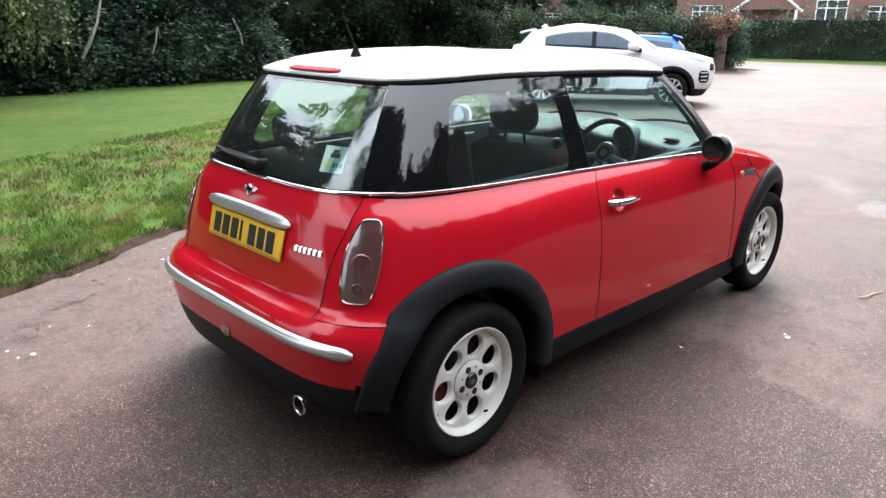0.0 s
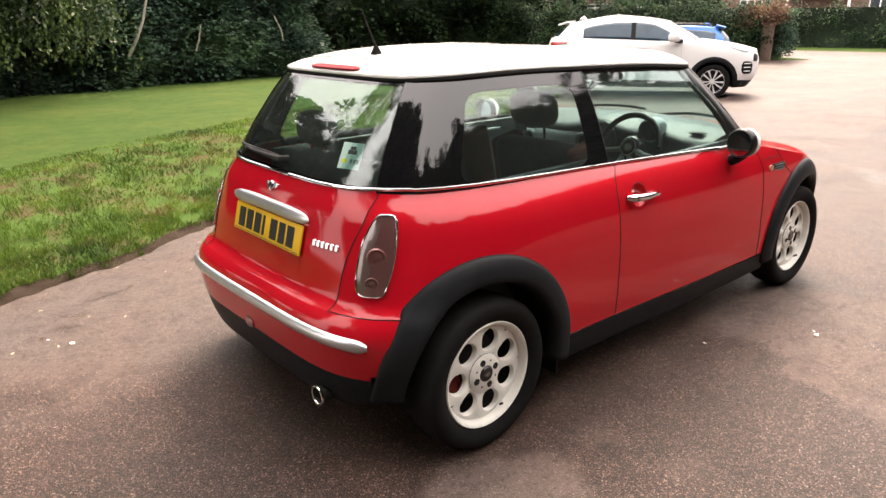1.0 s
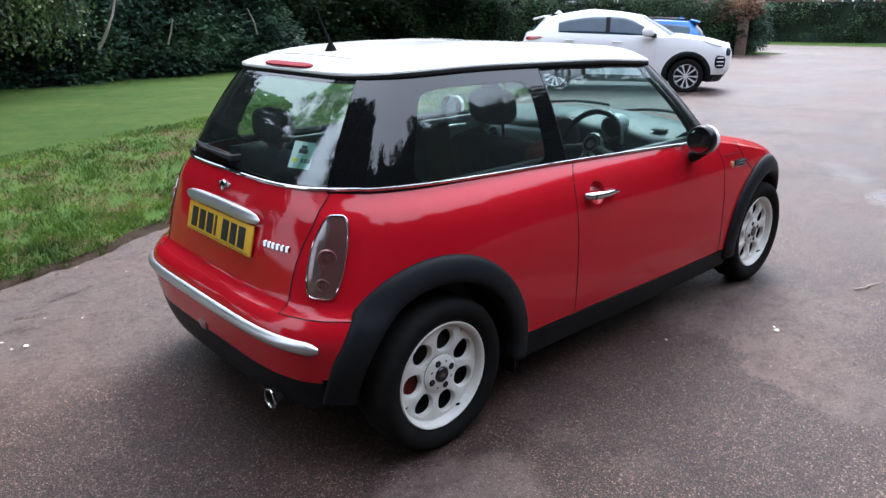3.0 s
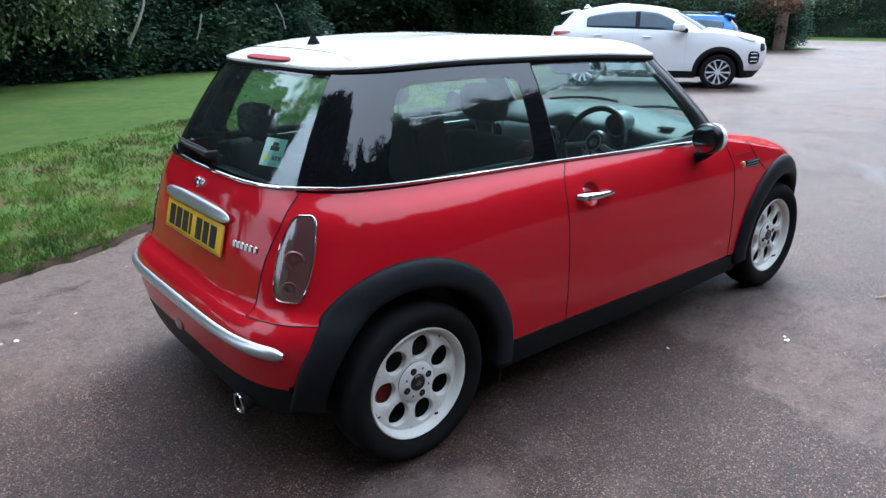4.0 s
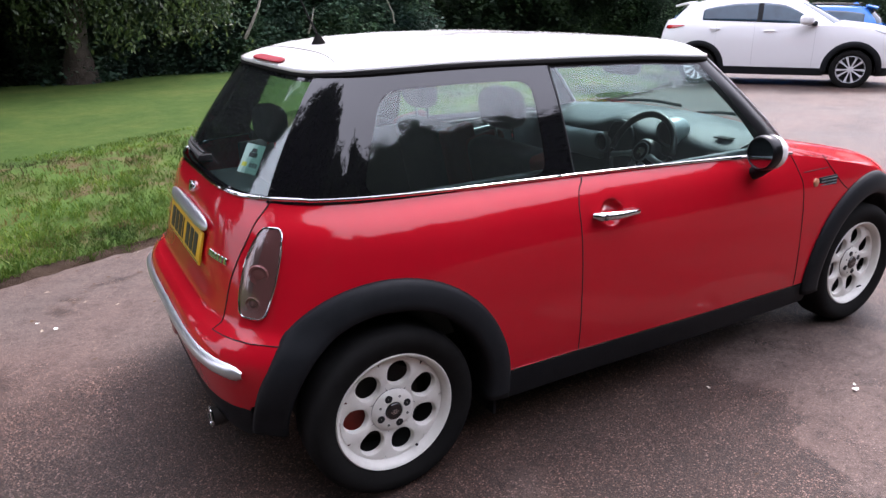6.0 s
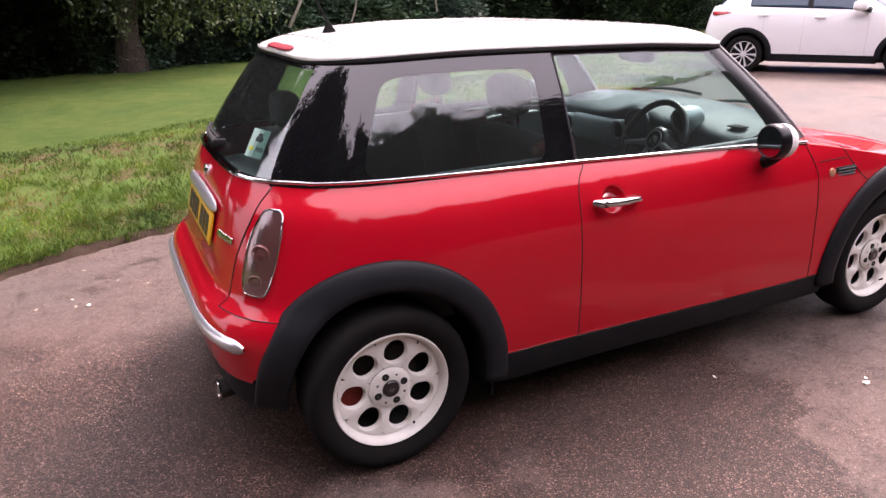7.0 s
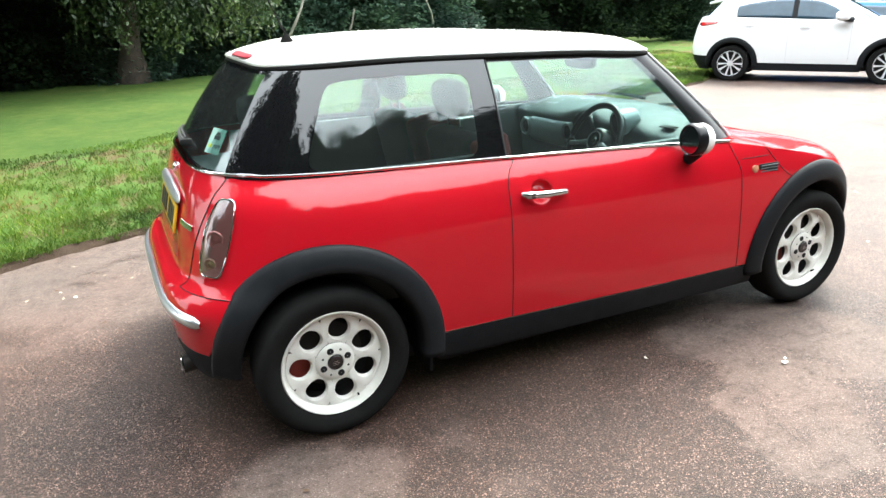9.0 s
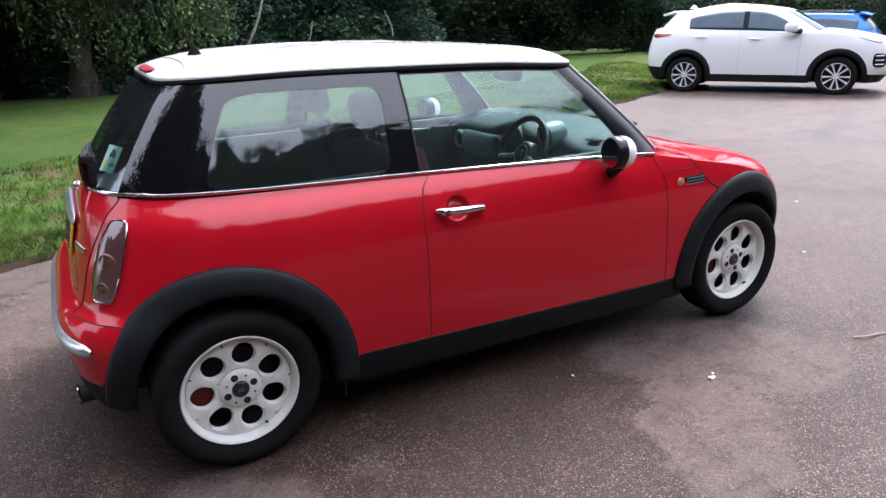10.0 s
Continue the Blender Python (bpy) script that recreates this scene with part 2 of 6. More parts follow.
def shell_grid(sh, low, top, levels, nr, nx, ns, bow=1.0):
    """Rows of half outlines from the height low(x) to top(x); the other side mirrors them."""
    mid = sh.half(0.5 * (low(0.8) + top(0.8)), nr, nx, ns)
    rows = []
    for k in range(levels + 1):
        v = (k / levels) ** bow
        row = []
        cache = {}
        for i, (x0, _) in enumerate(mid):
            z = low(x0) + (top(x0) - low(x0)) * v
            key = round(z, 4)
            if key not in cache:
                cache[key] = sh.half(z, nr, nx, ns)
            x, y = cache[key][i]
            row.append((x, y, z))
        rows.append(row)
    return rows


def panel(name, rows, keep, mat, parent, label="", mirror=None, thick=0.008):
    """A sheet of bodywork: the faces of a grid that keep() picks. mirror None: both halves as one sheet; 1 or -1: one side."""
    verts, faces, index = [], [], {}

    def vert(k, i, s):
        x, y, z = rows[k][i]
        key = (k, i, s if y > 1e-6 else 0)
        if key not in index:
            index[key] = len(verts)
            verts.append((x, y * s, z))
        return index[key]

    for s in ((-1, 1) if mirror is None else (mirror,)):
        for k in range(len(rows) - 1):
            for i in range(len(rows[0]) - 1):
                c = [sum(rows[a][b][d] for a in (k, k + 1) for b in (i, i + 1)) / 4 for d in range(3)]
                if keep(k, i, *c):
                    f = (vert(k, i, s), vert(k, i + 1, s), vert(k + 1, i + 1, s), vert(k + 1, i, s))
                    f = tuple(dict.fromkeys(f))
                    if len(f) > 2:
                        faces.append(f if s < 0 else f[::-1])
    ob = put(name, mesh_of(name, verts, faces, mat), parent, label)
    if thick:
        mod = ob.modifiers.new("thickness", "SOLIDIFY")
        mod.thickness, mod.offset, mod.use_rim = thick, -1, False
    return ob
# ---- the red hatchback: x ahead, y to its left, the rear axle's middle over the origin ----
AXLE, TYRE = 2.467, 0.293

BODY = Shell(
    xr=curve((0.16, -0.40), (0.24, -0.480), (0.34, -0.508), (0.44, -0.523), (0.52, -0.530), (0.575, -0.512), (0.610, -0.462), (0.65, -0.452), (0.74, -0.437), (0.83, -0.412), (0.92, -0.385), (1.0, -0.345)),
    xf=curve((0.16, 2.95), (0.30, 3.06), (0.50, 3.09), (0.62, 3.08), (0.72, 3.04), (0.80, 2.96), (1.0, 2.72)),
    w=curve((0.16, 0.775), (0.30, 0.810), (0.45, 0.818), (0.60, 0.816), (0.72, 0.807), (0.82, 0.788), (0.88, 0.766), (0.92, 0.738), (0.945, 0.712), (1.0, 0.672)),
    n=curve((0.16, 4.6), (0.48, 5.4), (0.60, 4.8), (0.80, 4.2), (1.0, 4.2)),
    m=curve((0.16, 3.2), (0.60, 3.3), (1.0, 3.0)),
    xa=curve((0.16, 0.740), (0.84, 0.742), (0.90, 0.758), (0.945, 0.802), (1.0, 0.806)),
    xb=curve((0.16, 1.968), (0.50, 1.946), (0.75, 1.938), (0.865, 1.892), (0.95, 1.86)),
    taper=curve((-0.6, 1.0), (0.6, 1.0), (1.6, 1.022), (3.2, 1.026)),
    seam=(10, curve((0.16, 0.49), (0.64, 0.498), (0.72, 0.502), (0.80, 0.514), (0.89, 0.533), (0.975, 0.528), (1.0, 0.52))))
BELT = curve((-0.6, 0.976), (-0.25, 0.972), (0.2, 0.962), (0.8, 0.943), (1.6, 0.912), (2.0, 0.884), (2.12, 0.864), (2.25, 0.836), (2.35, 0.815), (2.46, 0.785), (2.56, 0.748), (2.66, 0.695), (2.74, 0.643), (2.84, 0.59), (3.0, 0.53), (3.2, 0.50))
SKIRT = curve((-0.6, 0.240), (-0.3, 0.225), (0.4, 0.20), (2.0, 0.19), (2.8, 0.20), (3.2, 0.22))

CABIN = Shell(
    xr=curve((0.90, -0.372), (0.975, -0.342), (1.10, -0.262), (1.22, -0.166), (1.33, -0.062), (1.40, 0.02)),
    xf=curve((0.86, 2.18), (0.95, 2.085), (1.10, 1.90), (1.25, 1.725), (1.32, 1.645), (1.40, 1.55)),
    w=curve((0.90, 0.725), (0.95, 0.700), (1.05, 0.662), (1.18, 0.606), (1.30, 0.540), (1.35, 0.512)),
    n=curve((0.90, 4.2), (1.15, 5.0), (1.35, 7.0)),
    m=curve((0.90, 2.6), (1.35, 2.8)),
    xa=0.775, xb=curve((0.86, 1.81), (0.95, 1.77), (1.30, 1.485), (1.4, 1.41)),
    taper=curve((-0.6, 1.0), (0.6, 1.0), (1.7, 1.03), (3.2, 1.03)))
GUTTER = curve((-0.4, 1.318), (-0.05, 1.328), (0.3, 1.332), (0.8, 1.324), (1.3, 1.312), (1.7, 1.292), (2.3, 1.28))


def in_arch(x, z, y, r=0.40):
    return y > 0.45 and min(math.hypot(x, z - TYRE), math.hypot(x - AXLE, z - TYRE)) < r


def mini_body(car):
    nr, nx, ns = 14, 34, 48
    rows = shell_grid(BODY, SKIRT, BELT, 44, nr, nx, ns)
    seam = 10
    door = (nr + nx, nr + nx + ns)
    solid = lambda x, y, z: not in_arch(x, z, y)
    bump_k = max(k for k in range(len(rows)) if rows[k][0][2] < 0.605)
    sill_k = max(k for k in range(len(rows)) if rows[k][nr + nx + 5][2] < 0.325)
    skirt_k = max(k for k in range(len(rows)) if rows[k][0][2] < 0.375)
    panel("rear_bumper", rows, lambda k, i, x, y, z: skirt_k <= k < bump_k and i < door[0] and x < 0 and solid(x, y, z), RED, car)
    panel("rear_valance", rows, lambda k, i, x, y, z: k < skirt_k and x < 0 and solid(x, y, z), CLADDING, car, "unpainted black plastic lower bumper edge")
    panel("tailgate", rows, lambda k, i, x, y, z: k >= bump_k and i < seam, RED, car)
    for s in (-1, 1):
        panel("quarter_panel", rows, lambda k, i, x, y, z: (k >= bump_k or x > 0) and k >= sill_k and seam <= i < door[0] and solid(x, y, z), RED, car, mirror=s)
        panel("door", rows, lambda k, i, x, y, z: k >= sill_k and door[0] <= i < door[1] and solid(x, y, z) and math.hypot(x - 0.885, z - 0.814) > 0.062, RED, car, mirror=s)
        panel("sill", rows, lambda k, i, x, y, z: k < sill_k and 0 < x < AXLE and solid(x, y, z), CLADDING, car, "black plastic sill skirt", s)
        panel("front_wing", rows, lambda k, i, x, y, z: k >= sill_k and i >= door[1] and x < AXLE and solid(x, y, z), RED, car, mirror=s)
    panel("front_bumper", rows, lambda k, i, x, y, z: i >= door[1] and x >= AXLE and solid(x, y, z) and k >= 4, RED, car)
    panel("front_valance", rows, lambda k, i, x, y, z: i >= door[1] and x >= AXLE and solid(x, y, z) and k < 4, CLADDING, car)
    # bonnet and scuttle: a crowned sheet across the top edge
    top = rows[-1]
    sheet = []
    for x, y, z in [q for q in top if q[0] > 1.90]:
        crown = curve((1.4, 0.03), (1.95, 0.020), (2.2, 0.0), (2.45, -0.018), (2.7, -0.035), (2.9, -0.02), (3.1, 0.0))(x)
        roll = curve((1.4, 0.0), (2.0, 0.0), (2.12, 0.007), (2.25, 0.015), (2.35, 0.034), (2.46, 0.062), (2.56, 0.094), (2.66, 0.132), (2.74, 0.156), (2.84, 0.144), (2.96, 0.08), (3.1, 0.0))(x)
        blunt = curve((1.4, 8), (2.0, 6.5), (2.3, 6), (2.6, 6), (2.9, 5), (3.2, 4))(x)
        sheet.append([(x, y * c, z + crown * (1 - abs(c) ** 2.2) + roll * (1 - abs(c) ** blunt) ** 0.6) for c in np.sin(np.linspace(-math.pi / 2, math.pi / 2, 73))])
    v, f = strip_mesh(sheet)
    put("bonnet", mesh_of("bonnet", v, f, RED), car)
    # an added dark tub, unseen under the glass line and the floor, keeps daylight out
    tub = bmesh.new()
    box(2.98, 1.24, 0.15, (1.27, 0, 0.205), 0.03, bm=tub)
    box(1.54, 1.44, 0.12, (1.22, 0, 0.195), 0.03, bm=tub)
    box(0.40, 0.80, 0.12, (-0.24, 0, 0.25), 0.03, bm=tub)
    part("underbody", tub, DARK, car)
    # panel gaps
    def gap(name, pts, r=0.0019):
        part(name, tube(pts, r, sides=6), DARK, car)

    for s in (-1, 1):
        for i, lo in ((door[0], sill_k), (door[1], sill_k)):
            gap("door_gap", [(rows[k][i][0], s * (rows[k][i][1] + 0.0005), rows[k][i][2]) for k in range(lo, 45)])
        gap("tailgate_gap", [(rows[k][seam][0] - 0.001, s * rows[k][seam][1], rows[k][seam][2]) for k in range(bump_k, 45)])
        gap("bumper_gap", [(rows[bump_k][i][0], s * (rows[bump_k][i][1] + 0.0005), rows[bump_k][i][2]) for i in range(seam, door[0]) if rows[bump_k][i][0] < -0.2 and not in_arch(rows[bump_k][i][0], rows[bump_k][i][2], rows[bump_k][i][1])])
        pts = [(x, s * (BODY.side(x, z) + 0.0005), z) for x, z in ((2.085 + 0.235 * a, 0.872 - 0.20 * a - 0.03 * math.sin(math.pi * a)) for a in np.linspace(0, 1, 18))]
        gap("bonnet_gap", pts)
        gap("scuttle_gap", [(x, s * (BODY.side(x, 0.815) + 0.0005), 0.815) for x in np.linspace(1.945, 2.115, 8)], 0.002)
        # sill line
        pts = [(rows[sill_k][i][0], s * (rows[sill_k][i][1] + 0.001), rows[sill_k][i][2]) for i in range(nr, len(rows[0]) - nr) if 0.40 < rows[sill_k][i][0] < 2.06]
        part("sill_trim", tube(pts, 0.003, sides=6), CHROME, car)
    # chrome strip round the waist
    belt = [(x, y + 0.002 if y > 0.1 else y, z + 0.006) for x, y, z in top if x < -0.18]
    belt += [(x, BODY.side(x, BELT(x)) + 0.002, BELT(x) + 0.006) for x in np.linspace(-0.16, 1.89, 70)]
    whole = [(x, -y, z) for x, y, z in belt[::-1]] + belt[1:]
    part("waist_chrome", tube(whole, 0.0060, sides=8), CHROME, car, "bright chrome strip under the windows")
    return rows


def mini_arch(car, cx, s):
    """A black wheel-arch moulding that follows the bodywork and drops straight to the valance behind."""
    rear = cx < 1
    prof = [(0.448, -0.004), (0.443, 0.009), (0.430, 0.017), (0.405, 0.023), (0.378, 0.025), (0.362, 0.023), (0.352, 0.012), (0.348, -0.02), (0.348, -0.12)]
    spine = [(a, 0.0) for a in np.linspace(radians(-14 if rear else -20), radians(180 if rear else 178), 56)]
    spine += [(spine[-1][0], d) for d in (0.02, 0.05, 0.08, 0.11 if rear else 0.10)]
    if not rear:
        spine = [(radians(0), d) for d in (0.11, 0.07, 0.03)] + [(a, 0.0) for a in np.linspace(radians(2), radians(187), 56)]
    else:
        spine = [(a, 0.0) for a in np.linspace(radians(-9), radians(176), 56)] + [(radians(179), d) for d in (0.01, 0.02)]
    rows = []
    for a, down in spine:
        row = []
        for r, out in prof:
            x, z = cx + r * math.cos(a) * (0.975 if math.cos(a) > 0 else 1), TYRE + 0.004 + r * math.sin(a) - down
            if rear and math.cos(a) < 0:
                x = cx + r * math.cos(a) * (1 - 0.06 * abs(math.cos(a)))
            base = BODY.side(min(max(x, -0.40), 2.93), max(z, 0.30))
            row.append((x, s * (base + out), z))
        rows.append(row)
    v, f = strip_mesh(rows)
    ob = put("wheel_arch", mesh_of("wheel_arch", v, f, CLADDING), car, "faded black plastic wheel arch moulding")
    mod = ob.modifiers.new("thickness", "SOLIDIFY")
    mod.thickness, mod.offset = 0.004, 0
    # inner liner
    angles = np.linspace(radians(-2), radians(181), 34)
    rows = [[(cx + 0.352 * math.cos(a), s * y, TYRE + 0.006 + 0.352 * math.sin(a)) for y in (0.70, 0.60, 0.42)] + [(cx + 0.02 * math.cos(a), s * 0.42, TYRE + 0.02 * math.sin(a))] for a in angles]
    v, f = strip_mesh(rows)
    put("wheel_well", mesh_of("wheel_well", v, f, DARK), car)


def alloy_face(bm, holes=7, rc=0.128, rh=0.0405, r0=0.074, r1=0.182, turn=90.0):
    """A wheel disc with round holes; outer face towards -y."""
    half = math.pi / holes
    dish = curve((0.0, 0.012), (0.074, 0.012), (0.13, 0.004), (0.182, 0.010))
    for h in range(holes):
        mid = radians(turn) + h * 2 * half
        loop_in, loop_out = [], []
        n = 40
        for k in range(n):
            a = k * math.tau / n
            du, dv = math.cos(a), math.sin(a)
            loop_in.append((rc + rh * 1.04 * du, rh * dv))
            # out to the sector's edge, in radius and angle
            t = 0.0
            lo, hi = 0.0, 0.2
            for _ in range(26):
                t = (lo + hi) / 2
                x, y = rc + t * du, t * dv
                if r0 < math.hypot(x, y) < r1 and abs(math.atan2(y, x)) < half:
                    lo = t
                else:
                    hi = t
            loop_out.append((rc + lo * du, lo * dv))
        rings = []
        for f, depth in ((-1, 0.020), (0.0, 0.007), (0.08, 0.002), (0.22, 0.0), (1.0, 0.0)):
            ring = []
            for (xi, yi), (xo, yo) in zip(loop_in, loop_out):
                if f < 0:
                    x, y = rc + (xi - rc) * 0.95, yi * 0.95
                else:
                    x, y = xi + (xo - xi) * f, yi + (yo - yi) * f
                c, sn = math.cos(mid), math.sin(mid)
                ring.append(bm.verts.new((x * c - y * sn, dish(math.hypot(x, y)) + depth, x * sn + y * c)))
            rings.append(ring)
        for a, b in zip(rings, rings[1:]):
            for k in range(n):
                bm.faces.new((a[k], a[(k + 1) % n], b[(k + 1) % n], b[k]))
    bmesh.ops.remove_doubles(bm, verts=bm.verts, dist=0.0006)


def mini_wheel(car, x, s, turn):
    """A wheel with seven round holes; built facing -y, turned for the other side."""
    m = pose(x, s * 0.735, TYRE, 0, 0, 0 if s < 0 else 180)
    hub = new("wheel")
    hub.parent, hub.matrix_basis = car, m
    tyre = lathe([(0.196, -0.052), (0.203, -0.062), (0.215, -0.072), (0.240, -0.084), (0.262, -0.085), (0.278, -0.078), (0.286, -0.068), (0.291, -0.055), (0.293, -0.02),
                  (0.293, 0.02), (0.291, 0.055), (0.280, 0.078), (0.245, 0.086), (0.21, 0.074), (0.196, 0.06)], 72)
    part("tyre", tyre, RUBBER, hub, "worn black rubber tyre")
    rim = lathe([(0.196, -0.050), (0.204, -0.058), (0.2065, -0.066), (0.203, -0.070), (0.198, -0.068), (0.192, -0.062), (0.188, -0.050), (0.184, -0.040), (0.180, -0.030)], 72)
    part("rim", rim, ALLOY, hub, "white painted alloy rim")
    # the white rim's barrel is near-black to paint the shade behind the holes
    part("rim_barrel", lathe([(0.180, -0.030), (0.178, -0.01), (0.175, 0.062), (0.06, 0.066)], 48), DARK, hub, "inside of the rim, coloured shade-dark")
    disc = bmesh.new()
    alloy_face(disc, turn=turn)
    # hub boss and bolt seats
    bmesh.ops.translate(disc, verts=disc.verts, vec=(0, -0.050, 0))
    lathe([(0.075, -0.042), (0.066, -0.048), (0.060, -0.051), (0.034, -0.053), (0.031, -0.051), (0.0305, -0.041)], 40, disc)
    part("wheel_disc", disc, ALLOY, hub, "white painted disc with seven round holes")
    cap = lathe([(0.031, -0.047), (0.030, -0.055), (0.027, -0.058), (0.001, -0.059)], 32)
    part("centre_cap", cap, BLACK_GLOSS, hub, "black centre cap")
    bars = bmesh.new()
    for k, wdt in ((0.0, 0.028), (0.006, 0.018), (-0.006, 0.018)):
        box(wdt, 0.002, 0.0025, (0, -0.059, k), bm=bars)
    part("cap_mark", bars, CHROME, hub)
    for k in range(4):
        a = radians(110 + 90 * k)
        bolt = lathe([(0.0125, -0.050), (0.0130, -0.0534), (0.0095, -0.0538), (0.001, -0.0534)], 16)
        part("bolt", bolt, DARK, hub, m=Matrix.Translation((0.05 * math.cos(a), 0, 0.05 * math.sin(a))))
        a += radians(45)
        hole = lathe([(0.0045, -0.0525), (0.001, -0.0528)], 10)
        part("locating_hole", hole, DARK, hub, m=Matrix.Translation((0.052 * math.cos(a), 0, 0.052 * math.sin(a))))
    a = radians(turn - 142)
    part("valve", tube([(0.176 * math.cos(a), -0.050, 0.176 * math.sin(a)), (0.158 * math.cos(a), -0.070, 0.158 * math.sin(a))], 0.0045), RUBBER, hub)
    brake = lathe([(0.001, 0.03), (0.128, 0.03), (0.130, 0.042), (0.05, 0.05)], 40)
    part("brake_disc", brake, STEEL, hub)
    a = radians(198)
    part("brake_caliper", box(0.10, 0.06, 0.13, (0, 0, 0), 0.015, turn=Matrix.Rotation(-a, 4, "Y")), CALIPER, hub, "red brake caliper", m=Matrix.Translation((0.125 * math.cos(a), 0.035, 0.125 * math.sin(a))))


CALIPER = mottled("red_caliper", (0.26, 0.020, 0.010), (0.17, 0.018, 0.012), 20, 0.5)


def roof_rise(r, x, cx=0.78):
    return 0.018 + 0.066 * (1 - max(r, 0) ** (5.0 if x < cx else 9.0))


def mini_cabin(car):
    nr, nx, ns = 16, 52, 20
    rows = shell_grid(CABIN, lambda x: BELT(min(x, 1.9)) - 0.004, GUTTER, 36, nr, nx, ns)
    b = nr + nx
    top = len(rows) - 1
    cseam = nr - 2
    cpil = nr + 10
    apil = (b + ns, b + ns + nx - 18)
    frit = lambda k: k < 2 or k >= top - 2

    def on_grid(i, k, s):
        """A place on the glass line between the points of the grid."""
        i, k = min(max(i, 0), len(rows[0]) - 1.001), min(max(k, 0), top - 0.001)
        a, c = int(i), int(k)
        u, v = i - a, k - c
        p = (1 - v) * ((1 - u) * np.array(rows[c][a]) + u * np.array(rows[c][a + 1])) + v * ((1 - u) * np.array(rows[c + 1][a]) + u * np.array(rows[c + 1][a + 1]))
        return (p[0], s * p[1], p[2])

    def quarter(s):
        """The rear side glass: a black border round a clear opening with rounded corners."""
        outer, inner = (cseam, b, 0, top), (cpil - 0.5, b - 6, 1.5, top - 5.5)
        rings = []
        for f in list(np.linspace(0, 1, 11)) + list(np.linspace(1, 0, 13)[1:]):
            shrink = f if len(rings) > 10 else 1.0
            ring = []
            for a in np.linspace(0, math.tau, 241)[:-1]:
                c, d = math.cos(a), math.sin(a)
                e, g = 1 / max(abs(c), abs(d)), (abs(c) ** 9 + abs(d) ** 9) ** (-1 / 9)
                po = ((outer[0] + outer[1]) / 2 + e * c * (outer[1] - outer[0]) / 2, (outer[2] + outer[3]) / 2 + e * d * (outer[3] - outer[2]) / 2)
                pi = ((inner[0] + inner[1]) / 2 + shrink * g * c * (inner[1] - inner[0]) / 2, (inner[2] + inner[3]) / 2 + shrink * g * d * (inner[3] - inner[2]) / 2)
                w = f if len(rings) <= 10 else 1.0
                ring.append(on_grid(po[0] + (pi[0] - po[0]) * w, po[1] + (pi[1] - po[1]) * w, s))
            rings.append(ring)
        for name, label, part_rings, mat in (("rear_pillar", "gloss black rear pillar and window border", rings[:11], FRIT), ("quarter_window", "tinted fixed rear side window", rings[10:], GLASS_REAR)):
            n = len(part_rings[0])
            verts = [p for r in part_rings for p in r]
            faces = [(q * n + j, q * n + (j + 1) % n, (q + 1) * n + (j + 1) % n, (q + 1) * n + j) for q in range(len(part_rings) - 1) for j in range(n)]
            ob = put(name, mesh_of(name, verts, [f if s > 0 else f[::-1] for f in faces], mat), car, label)
            mod = ob.modifiers.new("thickness", "SOLIDIFY")
            mod.thickness, mod.offset, mod.use_rim = 0.004, -1, False

    panel("rear_window", rows, lambda k, i, x, y, z: i < cseam and not frit(k), GLASS_BACK, car, "tinted rear window with tree reflections", thick=0.004)
    panel("rear_window_rim", rows, lambda k, i, x, y, z: i < cseam and frit(k), FRIT, car, thick=0.004)
    for s in (-1, 1):
        quarter(s)
        p = [(r[b][0], s * (r[b][1] - 0.002), r[b][2]) for r in rows]
        part("middle_pillar", tube(p, 0.008, sides=6), PILLAR, car, "thin black seal between the side windows")
        panel("door_window", rows, lambda k, i, x, y, z: b <= i < apil[0] and not (k >= top - 2), GLASS_SIDE, car, "clear frameless door window", s, 0.004)
        panel("window_seal", rows, lambda k, i, x, y, z: b <= i < apil[0] and k >= top - 2, RUBBER, car, "", s, 0.012)
        panel("front_pillar", rows, lambda k, i, x, y, z: apil[0] <= i < apil[1], PILLAR, car, "gloss black windscreen pillar", s, 0.03)
    for s in (-1, 1):
        p = [(r[apil[1]][0] + 0.004, s * (r[apil[1]][1] + 0.002), r[apil[1]][2]) for r in rows]
        part("windscreen_trim", tube(p, 0.007, sides=8), SATIN, car, "bright windscreen edge trim")
    panel("windscreen", rows, lambda k, i, x, y, z: i >= apil[1] and k < top - 2, GLASS_SIDE, car, "clear windscreen", thick=0.005)
    panel("windscreen_header", rows, lambda k, i, x, y, z: i >= apil[1] and k >= top - 2, BLACK_GLOSS, car)
    # white roof
    edge = rows[-1]
    cx = 0.78
    rings = []
    for r, lift in [(1.0, -0.006), (1.012, 0.004), (1.012, 0.014)] + [(q, None) for q in (0.995, 0.97, 0.93, 0.87, 0.79, 0.70, 0.58, 0.44, 0.29, 0.14, 0.0)]:
        ring = []
        for x, y, z in edge:
            h = roof_rise(r, x, cx) if lift is None else lift
            zc = z + (GUTTER(cx) - z) * (1 - min(r, 1)) ** 1.5
            ring.append((cx + (x - cx) * r, y * r, zc + h))
        rings.append(ring)
    grid = [ring + [(x, -y, z) for x, y, z in ring[-2::-1]] for ring in rings]
    v, f = strip_mesh(grid)
    put("roof", mesh_of("roof", v, f, WHITE), car, "white painted roof")
    rail = [(x * 1.0, y + 0.004, z - 0.004) for x, y, z in edge]
    whole = rail + [(x, -y, z) for x, y, z in rail[-2:0:-1]]
    part("rain_gutter", tube(whole, 0.0125, True, 8), RUBBER, car, "black rubber rain gutter")


